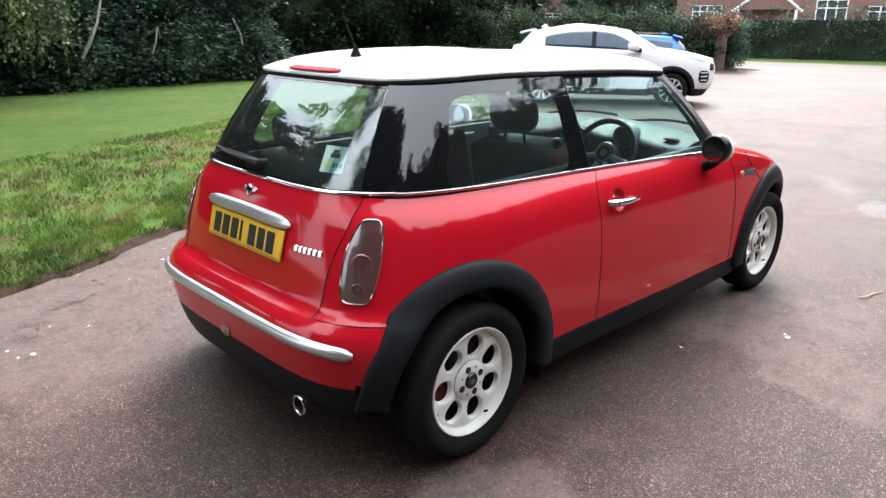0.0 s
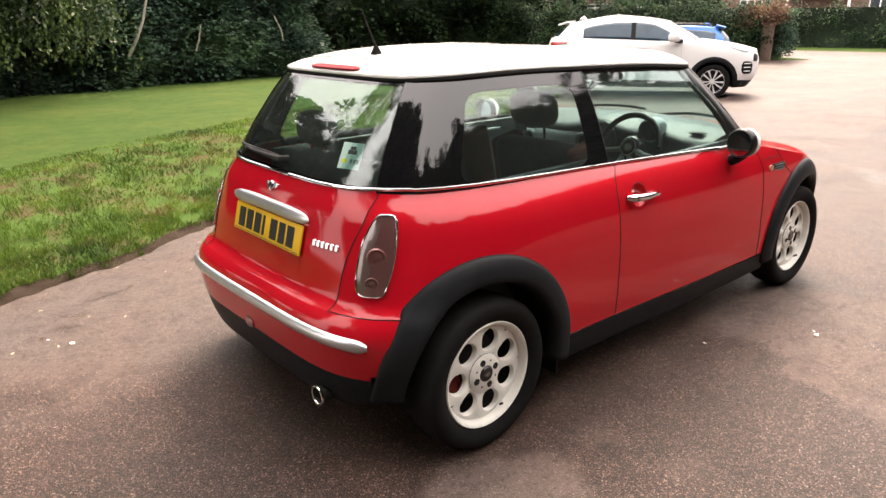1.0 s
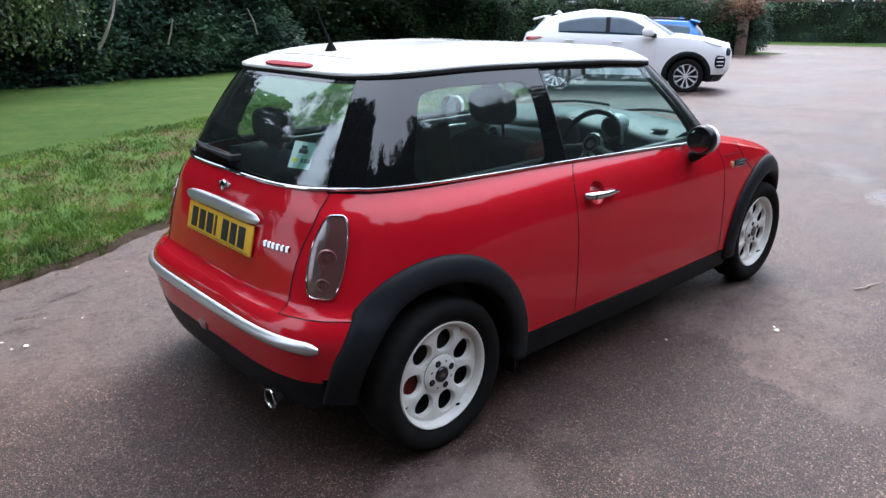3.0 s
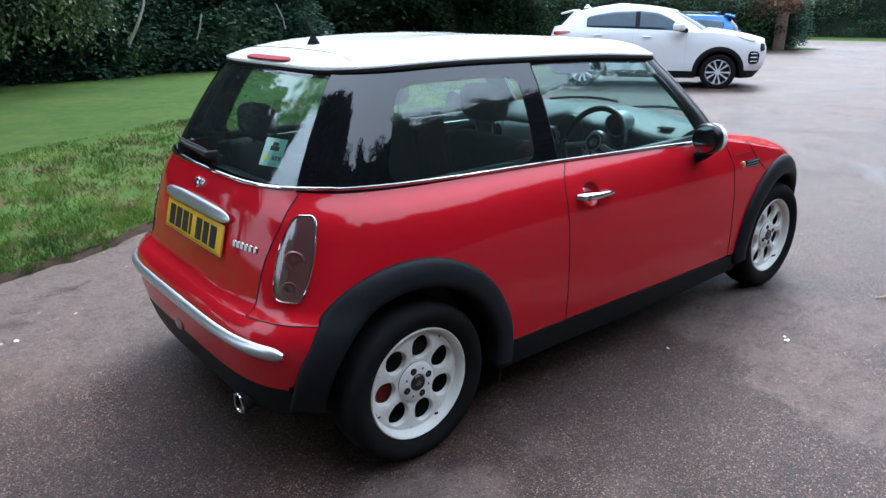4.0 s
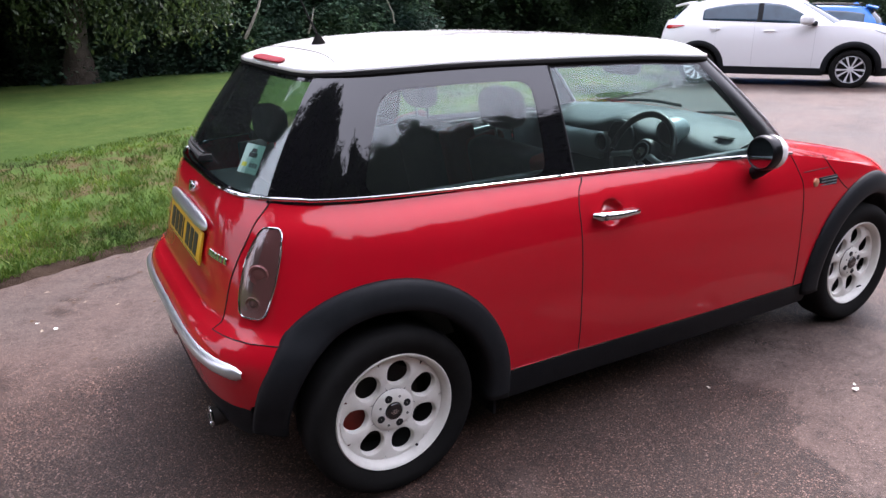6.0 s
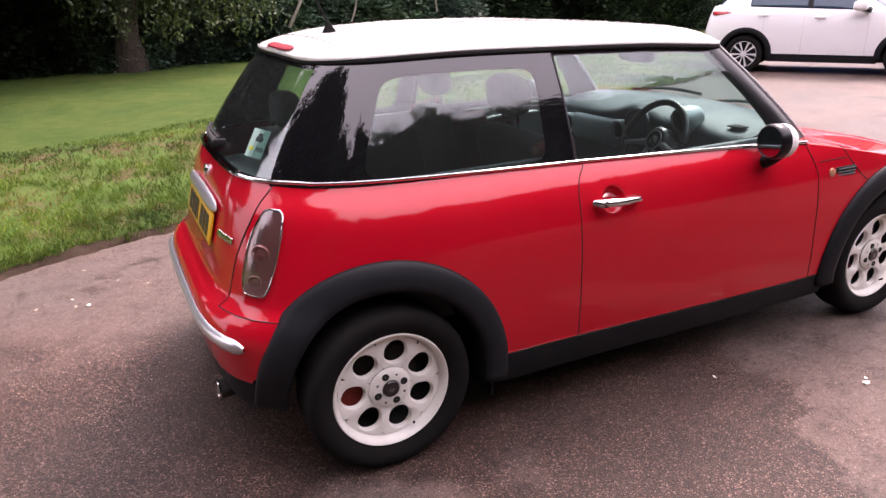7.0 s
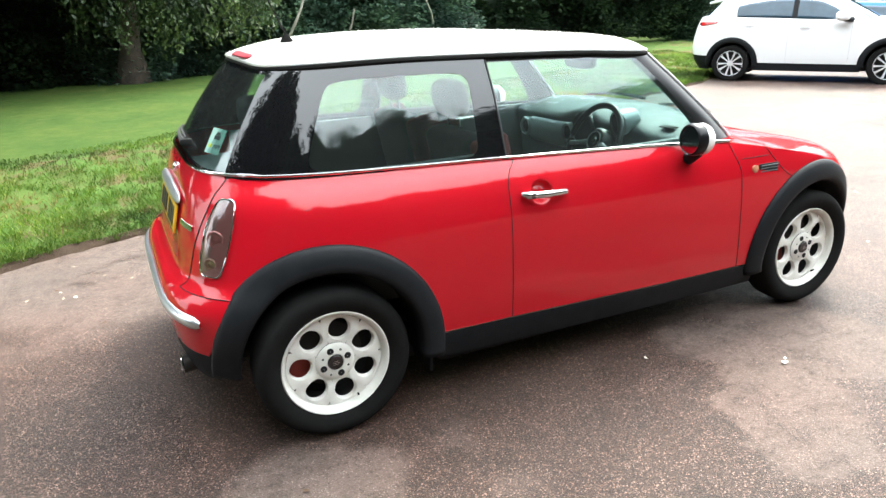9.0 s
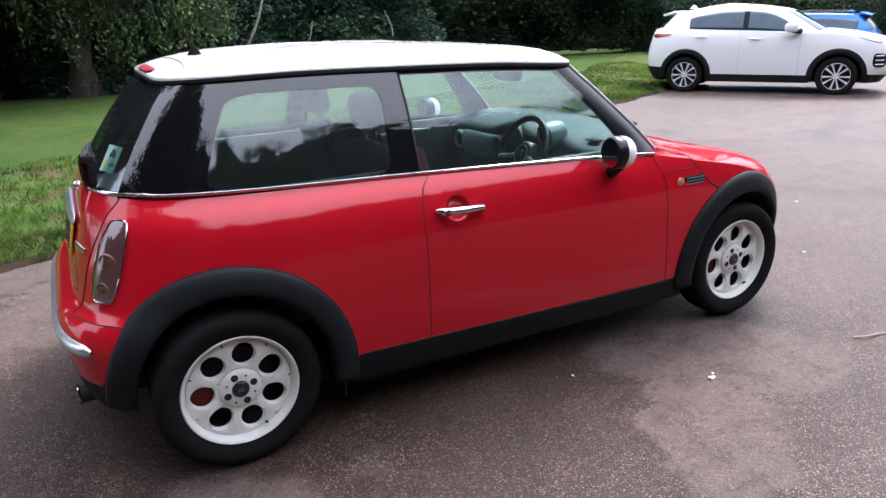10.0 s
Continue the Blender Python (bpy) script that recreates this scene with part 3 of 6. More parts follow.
mini = thing("hatchback_car", "small red three-door hatchback with white roof parked on tarmac", "car")
mini_body(mini)
mini_cabin(mini)
for cx in (0, AXLE):
    for s in (-1, 1):
        mini_arch(mini, cx, s)
        mini_wheel(mini, cx, s, 78 if cx == 0 else 84)
# ---- fittings of the hatchback ----
LENS = glass("lamp_lens", (0.84, 0.72, 0.71), 2.1)
LAMP_RED = material("dark_red_lamp", (0.17, 0.085, 0.08), 0.35, 0, 0.3)
LAMP_SILVER = material("lamp_reflector_silver", (0.42, 0.36, 0.35), 0.25, 0.6)
LAMP_PINK = material("pink_reflector", (0.30, 0.14, 0.135), 0.3, 0.2, 0.3)
PLATE = mottled("yellow_plate", (0.78, 0.47, 0.02), (0.72, 0.42, 0.02), 10, 0.35, bump_s=0)
INK = material("black_ink", (0.01, 0.01, 0.011), 0.5)
AMBER = material("amber_lens", (0.50, 0.22, 0.12), 0.2, 0, 1.0)
MIRROR = material("mirror_glass", (0.34, 0.37, 0.39), 0.03, 1.0)
TRIM = mottled("grey_cabin_plastic", (0.060, 0.070, 0.072), (0.09, 0.104, 0.105), 8, 0.5, bump_s=0.1, bump_d=0.001, fine=30)
DASH = mottled("grey_soft_dash", (0.050, 0.062, 0.064), (0.036, 0.046, 0.048), 14, 0.55, 0.0, 0.1, 0.001)
RIM_LEATHER = mottled("black_leather", (0.010, 0.010, 0.010), (0.016, 0.016, 0.016), 30, 0.35, bump_s=0.1, bump_d=0.001)
ALU = mottled("silver_dash_trim", (0.30, 0.34, 0.34), (0.24, 0.27, 0.27), 8, 0.35, 0.3, 0)
CLOTH = mottled("dark_seat_cloth", (0.018, 0.017, 0.018), (0.032, 0.030, 0.031), 22, 0.9, bump_s=0.4, bump_d=0.002)
RED_CLOTH = mottled("red_seat_cloth", (0.10, 0.013, 0.010), (0.07, 0.010, 0.008), 22, 0.9, bump_s=0.4, bump_d=0.002)
LIME = material("lime_print", (0.42, 0.46, 0.03), 0.5)
PAPER = material("pale_green_sticker", (0.30, 0.46, 0.40), 0.5)
HEADLINER = material("grey_headliner", (0.42, 0.42, 0.41), 0.9)


def patch(left, right, top, bottom, s, lift, dome=0.0, grow=1.0, n=10, rings=7):
    """A rounded four-sided patch on the rear corner: rows of rings from the rim to the middle."""
    out = []
    for k in range(rings + 1):
        r = (1 - k / rings) * grow
        ring = []
        for a in np.linspace(0, math.tau, 41)[:-1]:
            c, d = math.cos(a), math.sin(a)
            e = (abs(c) ** 5 + abs(d) ** 5) ** -0.2
            u, v = r * e * c, r * e * d
            z = (top + bottom) / 2 + v * (top - bottom) / 2
            lo, hi = left(z), right(z)
            x, y, _ = BODY.round_corner((lo + hi) / 2 + u * (hi - lo) / 2, z, lift + dome * (1 - (k / rings - 1) ** 2 * 0 - (r / grow) ** 2))
            ring.append((x, s * y, z - 0.0))
        out.append(ring)
    return out


def ring_mesh(name, rings, mat, parent, label=""):
    k = len(rings[0])
    verts = [p for r in rings for p in r]
    faces = [(i * k + j, i * k + (j + 1) % k, (i + 1) * k + (j + 1) % k, (i + 1) * k + j) for i in range(len(rings) - 1) for j in range(k)]
    return put(name, mesh_of(name, verts, faces, mat), parent, label)


def tail_lamp(car, s):
    left = curve((0.60, 42.8), (0.66, 43.0), (0.785, 44.2), (0.90, 47.6), (0.95, 49))
    right = curve((0.60, 50.2), (0.653, 50.6), (0.77, 52.6), (0.89, 53.9), (0.95, 54.2))
    top, bottom = 0.908, 0.646
    holder = new("tail_lamp")
    holder.parent = car
    tagged(holder, "tall smoky red tail lamp in a chrome surround")
    rim = patch(left, right, top, bottom, s, 0.004, rings=1)[0]
    part("lamp_bezel", tube(rim, 0.0033, True, 8), CHROME, holder, "chrome lamp surround")
    ring_mesh("lamp_back", patch(left, right, top, bottom, s, 0.0015, -0.0, 0.99), LAMP_RED, holder, "dark red lamp interior")
    ring_mesh("lamp_lens", patch(left, right, top, bottom, s, 0.006, 0.012, 0.985), LENS, holder, "clear smoky lens")
    mid = lambda z: left(z) + 0.40 * (right(z) - left(z))
    ring_mesh("lamp_reflector", patch(lambda z: left(z) + 0.5, mid, top - 0.02, bottom + 0.02, s, 0.0035, 0.003), LAMP_SILVER, holder, "silvery reflector strip")
    for z, size, mt in ((0.775, 0.034, LAMP_PINK), (0.69, 0.024, LAMP_RED)):
        x, y, _ = BODY.round_corner((left(z) + right(z)) / 2, z, 0.004)
        x2, y2, _ = BODY.round_corner((left(z) + right(z)) / 2, z, 0.02)
        cup = lathe([(size, 0.0), (size * 0.9, 0.006), (size * 0.55, 0.001), (size * 0.35, 0.004), (0.001, 0.006)], 24)
        a = math.atan2(y2 - y, x2 - x)
        part("lamp_bulb", cup, mt, holder, m=Matrix.Translation((x, s * y, z)) @ Matrix.Rotation(s * a - math.pi / 2, 4, "Z"))


def on_rear(y, z, out=0.0):
    return Vector((BODY.rear(y, z) - out, y, z))


def mini_rear(car):
    # chrome bumper strip, a half-round moulding
    rows = []
    for deg in np.linspace(-46.5, 46.5, 75):
        e = min(1, (46.9 - abs(deg)) / 2.2) ** 0.5
        row = []
        for a in np.linspace(-90, 90, 11):
            z = 0.512 - 0.014 * (abs(deg) / 46) ** 6 + 0.0235 * e * math.sin(radians(a))
            x, y, _ = BODY.round_corner(abs(deg), z, 0.001 + 0.019 * e * math.cos(radians(a)))
            row.append((x, math.copysign(y, deg), z))
        rows.append(row)
    v, f = strip_mesh(rows)
    put("bumper_chrome", mesh_of("bumper_chrome", v, f, BUMPER_CHROME), car, "curved chrome bumper strip")
    fog = lathe([(0.030, 0.004), (0.029, -0.006), (0.020, -0.011), (0.001, -0.013)], 24)
    part("fog_lamp", fog, LAMP_PINK, car, "small round pale fog lamp", m=Matrix.Translation(on_rear(0.038, 0.385, -0.002)) @ Matrix.Rotation(radians(-90), 4, "Z") @ Matrix.Diagonal((1.15, 1, 0.8, 1)))
    # exhaust
    pipe = lathe([(0.024, 0.22), (0.0265, 0.03), (0.0285, 0.004), (0.0285, -0.003), (0.026, -0.005), (0.0238, 0.0), (0.0232, 0.02)], 28)
    pipe = part("exhaust_pipe", pipe, STEEL, car, "sooty steel exhaust pipe", m=pose(-0.502, -0.442, 0.252, 0, 0, -90) @ Matrix.Scale(1.18, 4))
    part("exhaust_ring", tube([(0.0290 * math.cos(a), -0.004, 0.0290 * math.sin(a)) for a in np.linspace(0, math.tau, 33)[:-1]], 0.0042, True, 8), CHROME, pipe, "bright tip ring")
    part("exhaust_bore", lathe([(0.0233, 0.012), (0.023, 0.10), (0.001, 0.10)], 28), DARK, pipe)
    part("exhaust_bracket", box(0.10, 0.09, 0.03, (-0.41, -0.43, 0.300), 0.008), DARK, car)
    # tailgate handle
    top = []
    for y in np.linspace(-0.305, 0.285, 31):
        e = max(1 - abs((y + 0.01) / 0.297) ** 6, 0.02)
        row = []
        for a in np.linspace(0, 360, 15):
            z = 0.856 + 0.024 * e ** 0.5 * math.sin(radians(a)) + 0.006 * (1 - (y / 0.3) ** 2)
            d = 0.012 + 0.016 * e * math.cos(radians(a))
            row.append((BODY.rear(y, z) - d, y, z))
        top.append(row)
    v, f = strip_mesh(top)
    put("tailgate_handle", mesh_of("tailgate_handle", v, f, BUMPER_CHROME), car, "polished chrome tailgate handle")
    # number plate, leaning with the tailgate
    a, b = on_rear(0, 0.720, 0.008), on_rear(0, 0.830, 0.008)
    lean = math.atan2(b.x - a.x, b.z - a.z)
    m = Matrix.Translation((a + b) / 2 + Vector((0, -0.022, 0.004))) @ Matrix.Rotation(lean, 4, "Y") @ Matrix.Rotation(radians(-90), 4, "Z")
    plate = part("number_plate", box(0.520, 0.008, 0.111, (0, 0, 0), 0.003), PLATE, car, "yellow number plate", m=m)
    x = -0.222
    for k, wdt in enumerate((0.050, 0.050, 0.050, 0.016, 0.050, 0.046, 0.050)):
        if k == 4:
            x += 0.030
        part("plate_bar", box(wdt, 0.002, 0.078, (x + wdt / 2, -0.0052, 0), 0.0008, 1), INK, plate)
        x += wdt + 0.0155
    part("plate_border", tube([(-0.252, -0.0045, -0.049), (0.252, -0.0045, -0.049)], 0.0012, sides=5), INK, plate)
    # badges as plain shapes
    bm = lathe([(0.020, 0.006), (0.020, -0.004), (0.016, -0.008), (0.001, -0.009)], 28)
    for sx in (-1, 1):
        for z, ln in ((0.006, 0.034), (0.0, 0.028), (-0.006, 0.021)):
            box(ln, 0.005, 0.0042, (sx * (0.018 + ln / 2), -0.001, z + 0.004), 0.001, 1, bm)
    part("emblem", bm, CHROME, car, "small winged chrome emblem", m=Matrix.Translation(on_rear(0, 0.928, 0.004)) @ Matrix.Rotation(radians(20), 4, "Y") @ Matrix.Rotation(radians(-90), 4, "Z"))
    bm = bmesh.new()
    for k in range(6):
        y = -0.347 - 0.0225 * k
        p = on_rear(y, 0.787, 0.003)
        box(0.006, 0.017, 0.024, p, 0.0025, 1, bm, Matrix.Rotation(radians(14), 4, "Z") @ Matrix.Rotation(radians(14), 4, "Y"))
    part("model_badge", bm, CHROME, car, "row of small chrome badge bars")
    for s in (-1, 1):
        tail_lamp(car, s)


def mini_rear_wiper(car):
    g = lambda y, z, o: Vector((CABIN.rear(y, z) - o, y, z))
    hub = part("rear_wiper", tube([g(0.0, 1.020, -0.01), g(0.0, 1.022, 0.024), g(0.10, 1.024, 0.024), g(0.25, 1.026, 0.020), g(0.34, 1.028, 0.014)], [0.016, 0.016, 0.010, 0.007, 0.005], sides=8), DARK, car, "black rear wiper arm")
    part("wiper_blade", tube([g(y, 1.024 + 0.006 * math.sin(y * 6), 0.008) for y in np.linspace(0.06, 0.42, 10)], 0.006, sides=6), DARK, hub)
    # sticker inside the glass
    c = g(-0.366, 1.075, -0.006)
    lean = math.atan2(CABIN.rear(-0.366, 1.12) - CABIN.rear(-0.366, 1.02), 0.1)
    m = Matrix.Translation(c) @ Matrix.Rotation(lean, 4, "Y") @ Matrix.Rotation(radians(-90 + 22), 4, "Z") @ Matrix.Rotation(radians(-11), 4, "Y")
    st = part("window_sticker", box(0.086, 0.001, 0.098, (0, 0, 0)), PAPER, car, "pale green parking sticker inside the glass", m=m)
    part("sticker_print", box(0.036, 0.0012, 0.016, (0.002, -0.0006, 0.014)), INK, st)
    part("sticker_print", box(0.022, 0.0012, 0.012, (0.002, -0.0006, 0.029)), INK, st)
    part("sticker_dot", box(0.022, 0.0012, 0.014, (-0.022, -0.0006, -0.020)), LIME, st, "yellow-green printed block")
    for k in range(3):
        part("sticker_line", box(0.009, 0.0012, 0.015, (0.006 + 0.013 * k, -0.0006, -0.020)), TRIM, st)


def roof_point(x, y, out=0.0):
    """A place on the roof's skin above (x, y)."""
    cx = 0.78
    lo, hi = 0.0, 1.2
    for _ in range(30):
        r = (lo + hi) / 2
        ex, ey = cx + (x - cx) / max(r, 1e-6), abs(y) / max(r, 1e-6)
        z = GUTTER(ex)
        if CABIN.xr(z) < ex < CABIN.xf(z) and ey < CABIN.side(ex, z):
            hi = r
        else:
            lo = r
    z = GUTTER(cx + (x - cx) / max(hi, 0.3))
    r = min(hi, 1)
    return Vector((x, y, z + (GUTTER(cx) - z) * (1 - r) ** 1.5 + roof_rise(r, x) + out))


def mini_roof(car):
    rows = []
    for y in np.linspace(-0.150, 0.195, 21):
        e = max(1 - abs((y - 0.0225) / 0.176) ** 5, 0.05) ** 0.5
        row = []
        for a in np.linspace(0, 360, 13):
            u = 0.020 * e * math.cos(radians(a))
            p = roof_point(-0.056 + 0.12 * (y - 0.0225) ** 2 + u, y)
            row.append((p.x - 0.004, p.y, p.z + 0.006 * e * math.sin(radians(a)) + 0.001))
        rows.append(row)
    v, f = strip_mesh(rows)
    put("high_brake_lamp", mesh_of("high_brake_lamp", v, f, TAIL_RED), car, "long red high-level brake lamp")
    part("roof_gap", tube([roof_point(0.018 + 0.10 * (1 - (y / 0.44) ** 2) * 0.3, y, 0.0005) for y in np.linspace(-0.435, 0.435, 41)], 0.0013, sides=5), DARK, car)
    base = bmesh.new()
    bmesh.ops.create_cone(base, cap_ends=True, segments=20, radius1=0.021, radius2=0.006, depth=0.034, matrix=Matrix.Diagonal((1.4, 0.6, 1, 1)))
    b = roof_point(0.13, 0.0)
    ant = part("aerial_base", base, RUBBER, car, "black rubber aerial foot", m=Matrix.Translation(b + Vector((0, 0, 0.014))))
    part("aerial_rod", tube([(0, 0, 0.01), (-0.03, 0, 0.08), (-0.062, 0, 0.155)], [0.0042, 0.0034, 0.0026], sides=6), RUBBER, ant)


TAIL_RED = material("red_brake_lens", (0.24, 0.010, 0.018), 0.5, 0, 0, 0.12)


def mini_side(car):
    for s in (-1, 1):
        # pull handle in a shallow cup
        x0, x1, z = 0.795, 0.992, 0.815
        y = lambda x, z: BODY.side(x, z)
        grip = [(x0, y(x0, z) + 0.006), (x0 + 0.015, y(x0, z) + 0.026), (0.89, y(0.89, z) + 0.036), (x1 - 0.012, y(x1, z) + 0.026), (x1, y(x1, z) + 0.006)]
        h = part("door_handle", tube([(x, s * yy, z - 0.030 * (x - x0) / 0.2 * 0.25) for x, yy in grip], [0.011, 0.0165, 0.0145, 0.0125, 0.009], sides=10), CHROME, car, "polished chrome door handle")
        if s < 0:
            part("door_lock", lathe([(0.011, 0.004), (0.011, -0.004), (0.008, -0.006), (0.001, -0.005)], 16), STEEL, h, m=Matrix.Translation((x0 + 0.030, s * (y(x0, z) + 0.038), z - 0.001)))
        cup = []
        for r, deep in ((0.088, 0.0003), (0.070, 0.0004), (0.054, 0.0004), (0.050, -0.001), (0.046, -0.010), (0.040, -0.022), (0.030, -0.032), (0.015, -0.036), (0.0, -0.037)):
            ring = [(0.885 + r * math.cos(a), z - 0.001 + 0.94 * r * math.sin(a)) for a in np.linspace(0, math.tau, 41)[:-1]]
            cup.append([(px, s * (y(px, pz) + deep), pz) for px, pz in ring])
        ring_mesh("handle_cup", cup, RED, car, "recess behind the handle")
        # side vent and indicator
        zc = 0.757
        vent = part("side_vent", box(0.124, 0.008, 0.046, (0, 0, 0), 0.004), CLADDING, car, "black side vent", m=Matrix.Translation((2.108, s * (y(2.108, zc) - 0.002), zc)) @ Matrix.Rotation(s * 0.02, 4, "Z"))
        for k in (-1, 0, 1):
            part("vent_slat", box(0.108, 0.006, 0.006, (0.004, s * 0.004, 0.0135 * k), 0.002, 1), TRIM, vent)
        part("indicator", lathe([(0.019, 0.004), (0.018, -0.005), (0.010, -0.009), (0.001, -0.010)], 20), AMBER, car, "round amber side indicator", m=Matrix.Translation((2.022, s * y(2.022, 0.762), 0.762)) @ (Matrix.Identity(4) if s < 0 else Matrix.Rotation(math.pi, 4, "Z")))
        # door mirror: white cap, black shroud, glass to the rear
        cx, cy, cz = 1.625, 0.862, 0.950
        cap = bmesh.new()
        bmesh.ops.create_uvsphere(cap, u_segments=28, v_segments=18, radius=1, matrix=Matrix.Diagonal((0.062, 0.073, 0.073, 1)))
        bmesh.ops.delete(cap, geom=[q for q in cap.verts if q.co.x < -0.014], context="VERTS")
        mir = part("door_mirror", cap, WHITE, car, "white-capped door mirror", m=Matrix.Translation((cx, s * cy, cz)) @ Matrix.Scale(0.93, 4) @ Matrix.Rotation(s * radians(5), 4, "Z") @ Matrix.Rotation(radians(3), 4, "Y"))
        shroud = bmesh.new()
        prof = [(0.98, -0.008), (1.01, -0.013), (1.035, -0.022), (1.04, -0.040), (1.02, -0.052), (0.98, -0.058), (0.92, -0.062), (0.88, -0.052)]
        rings = [[shroud.verts.new((d, 0.072 * r * math.cos(a), 0.0705 * r * math.sin(a))) for a in np.linspace(0, math.tau, 37)[:-1]] for r, d in prof]
        for a, b in zip(rings, rings[1:]):
            for k in range(36):
                shroud.faces.new((a[k], a[(k + 1) % 36], b[(k + 1) % 36], b[k]))
        part("mirror_shroud", shroud, PILLAR, mir, "black mirror shroud")
        gl = bmesh.new()
        vs = [gl.verts.new((-0.048 + s * 0.13 * 0.063 * math.cos(a) + 0.055 * 0.062 * math.sin(a), 0.063 * math.cos(a), 0.062 * math.sin(a))) for a in np.linspace(0, math.tau, 37)[:-1]]
        gl.faces.new(vs)
        part("mirror_glass", gl, MIRROR, mir, smooth=False)
        part("mirror_stalk", tube([(0.0, 0.0, -0.05), (0.0, -s * 0.035, -0.085), (0.01, -s * 0.080, -0.105)], [0.030, 0.026, 0.030], sides=10), CLADDING, mir)
        part("mudflap", box(0.012, 0.17, 0.10, (0.375, s * 0.725, 0.215), 0.004), CLADDING, car, "black rubber mud flap")
    # bonnet washers and wipers at the windscreen's foot
    for y in (-0.28, 0.22):
        part("washer_jet", box(0.02, 0.025, 0.012, (2.32, y, BELT(2.32) + 0.014), 0.004), CLADDING, car)
    for y0, y1 in ((-0.10, -0.56), (0.48, -0.02)):
        pts = []
        for t in np.linspace(0, 1, 9):
            y = y0 + (y1 - y0) * t
            z = 0.965 + 0.035 * math.sin(t * 2.2)
            q = min(abs(y) / (CABIN.w(z) * 1.03), 0.999)
            x = CABIN.xb(z) + (CABIN.xf(z) - CABIN.xb(z)) * (1 - q ** CABIN.m(z)) ** (1 / CABIN.m(z))
            pts.append((x + 0.018, y, z))
        part("wiper", tube(pts, 0.008, sides=6), RUBBER, car, "black windscreen wiper")




def mini_front(car):
    # black scuttle at the windscreen's foot
    rows = []
    for t in np.linspace(-1, 1, 41):
        row = []
        for k, up in ((0.0, 0.020), (0.03, 0.012), (0.08, 0.010), (0.115, 0.004)):
            q = min(abs(t) * 0.84, 0.97)
            z0 = 0.90
            x = CABIN.xb(z0) + (CABIN.xf(z0) - CABIN.xb(z0)) * (1 - q ** CABIN.m(z0)) ** (1 / CABIN.m(z0)) + k - 0.01
            y = t * 0.60
            c = min(abs(y) / BODY.side(x, BELT(x)), 1)
            row.append((x, y, BELT(x) + 0.020 * (1 - c**2.2) + up))
        rows.append(row)
    v, f = strip_mesh(rows)
    put("scuttle", mesh_of("scuttle", v, f, CLADDING), car, "black plastic scuttle panel")
    for s in (-1, 1):
        d = Vector((0.80, s * 0.42, 0.42)).normalized()
        m = Matrix.Translation((2.845, s * 0.545, 0.628)) @ d.to_track_quat("-Y", "Z").to_matrix().to_4x4()
        ring = part("headlamp", lathe([(0.098, 0.03), (0.104, 0.0), (0.102, -0.010), (0.094, -0.012), (0.090, 0.0)], 40), CHROME, car, "round headlamp in a chrome ring", m=m)
        part("headlamp_lens", lathe([(0.093, -0.006), (0.080, -0.018), (0.050, -0.028), (0.001, -0.032)], 36), LENS_CLEAR, ring)
        part("reflector", lathe([(0.092, 0.0), (0.06, 0.03), (0.001, 0.04)], 36), ALU, ring)


LENS_CLEAR = glass("headlamp_glass", (0.92, 0.94, 0.95), 1.5)


def pillow(sx, sy, sz):
    """A padded headrest: a rounded block, fuller in the middle."""
    bm = bmesh.new()
    bmesh.ops.create_uvsphere(bm, u_segments=24, v_segments=14, radius=1)
    for v in bm.verts:
        c = v.co
        r = (abs(c.x) ** 3.2 + abs(c.y) ** 3.2 + abs(c.z) ** 3.2) ** (-1 / 3.2)
        v.co = Vector((c.x * r * sx / 2, c.y * r * sy / 2, c.z * r * sz / 2))
    return bm


def seat(car, x, y, mat_side):
    st = new("front_seat")
    st.parent = car
    part("seat_cushion", box(0.50, 0.48, 0.16, (x + 0.30, y, 0.50), 0.06, 3), CLOTH, st)
    part("seat_back", box(0.13, 0.46, 0.56, (0, 0, 0), 0.055, 3), CLOTH, st, m=Matrix.Translation((x + 0.02, y, 0.73)) @ Matrix.Rotation(radians(-12), 4, "Y"))
    for k in (-1, 1):
        part("seat_bolster", box(0.17, 0.075, 0.50, (0, 0, 0), 0.03, 3), mat_side, st, "red side bolster", m=Matrix.Translation((x + 0.05, y + k * 0.215, 0.76)) @ Matrix.Rotation(radians(-12), 4, "Y"))
        part("headrest_post", tube([(x - 0.045, y + k * 0.055, 1.02), (x - 0.055, y + k * 0.055, 1.11)], 0.006, sides=6), CHROME, st)
    part("headrest", pillow(0.10, 0.245, 0.155), CLOTH, st, m=Matrix.Translation((x - 0.06, y, 1.145)) @ Matrix.Rotation(radians(-8), 4, "Y"))


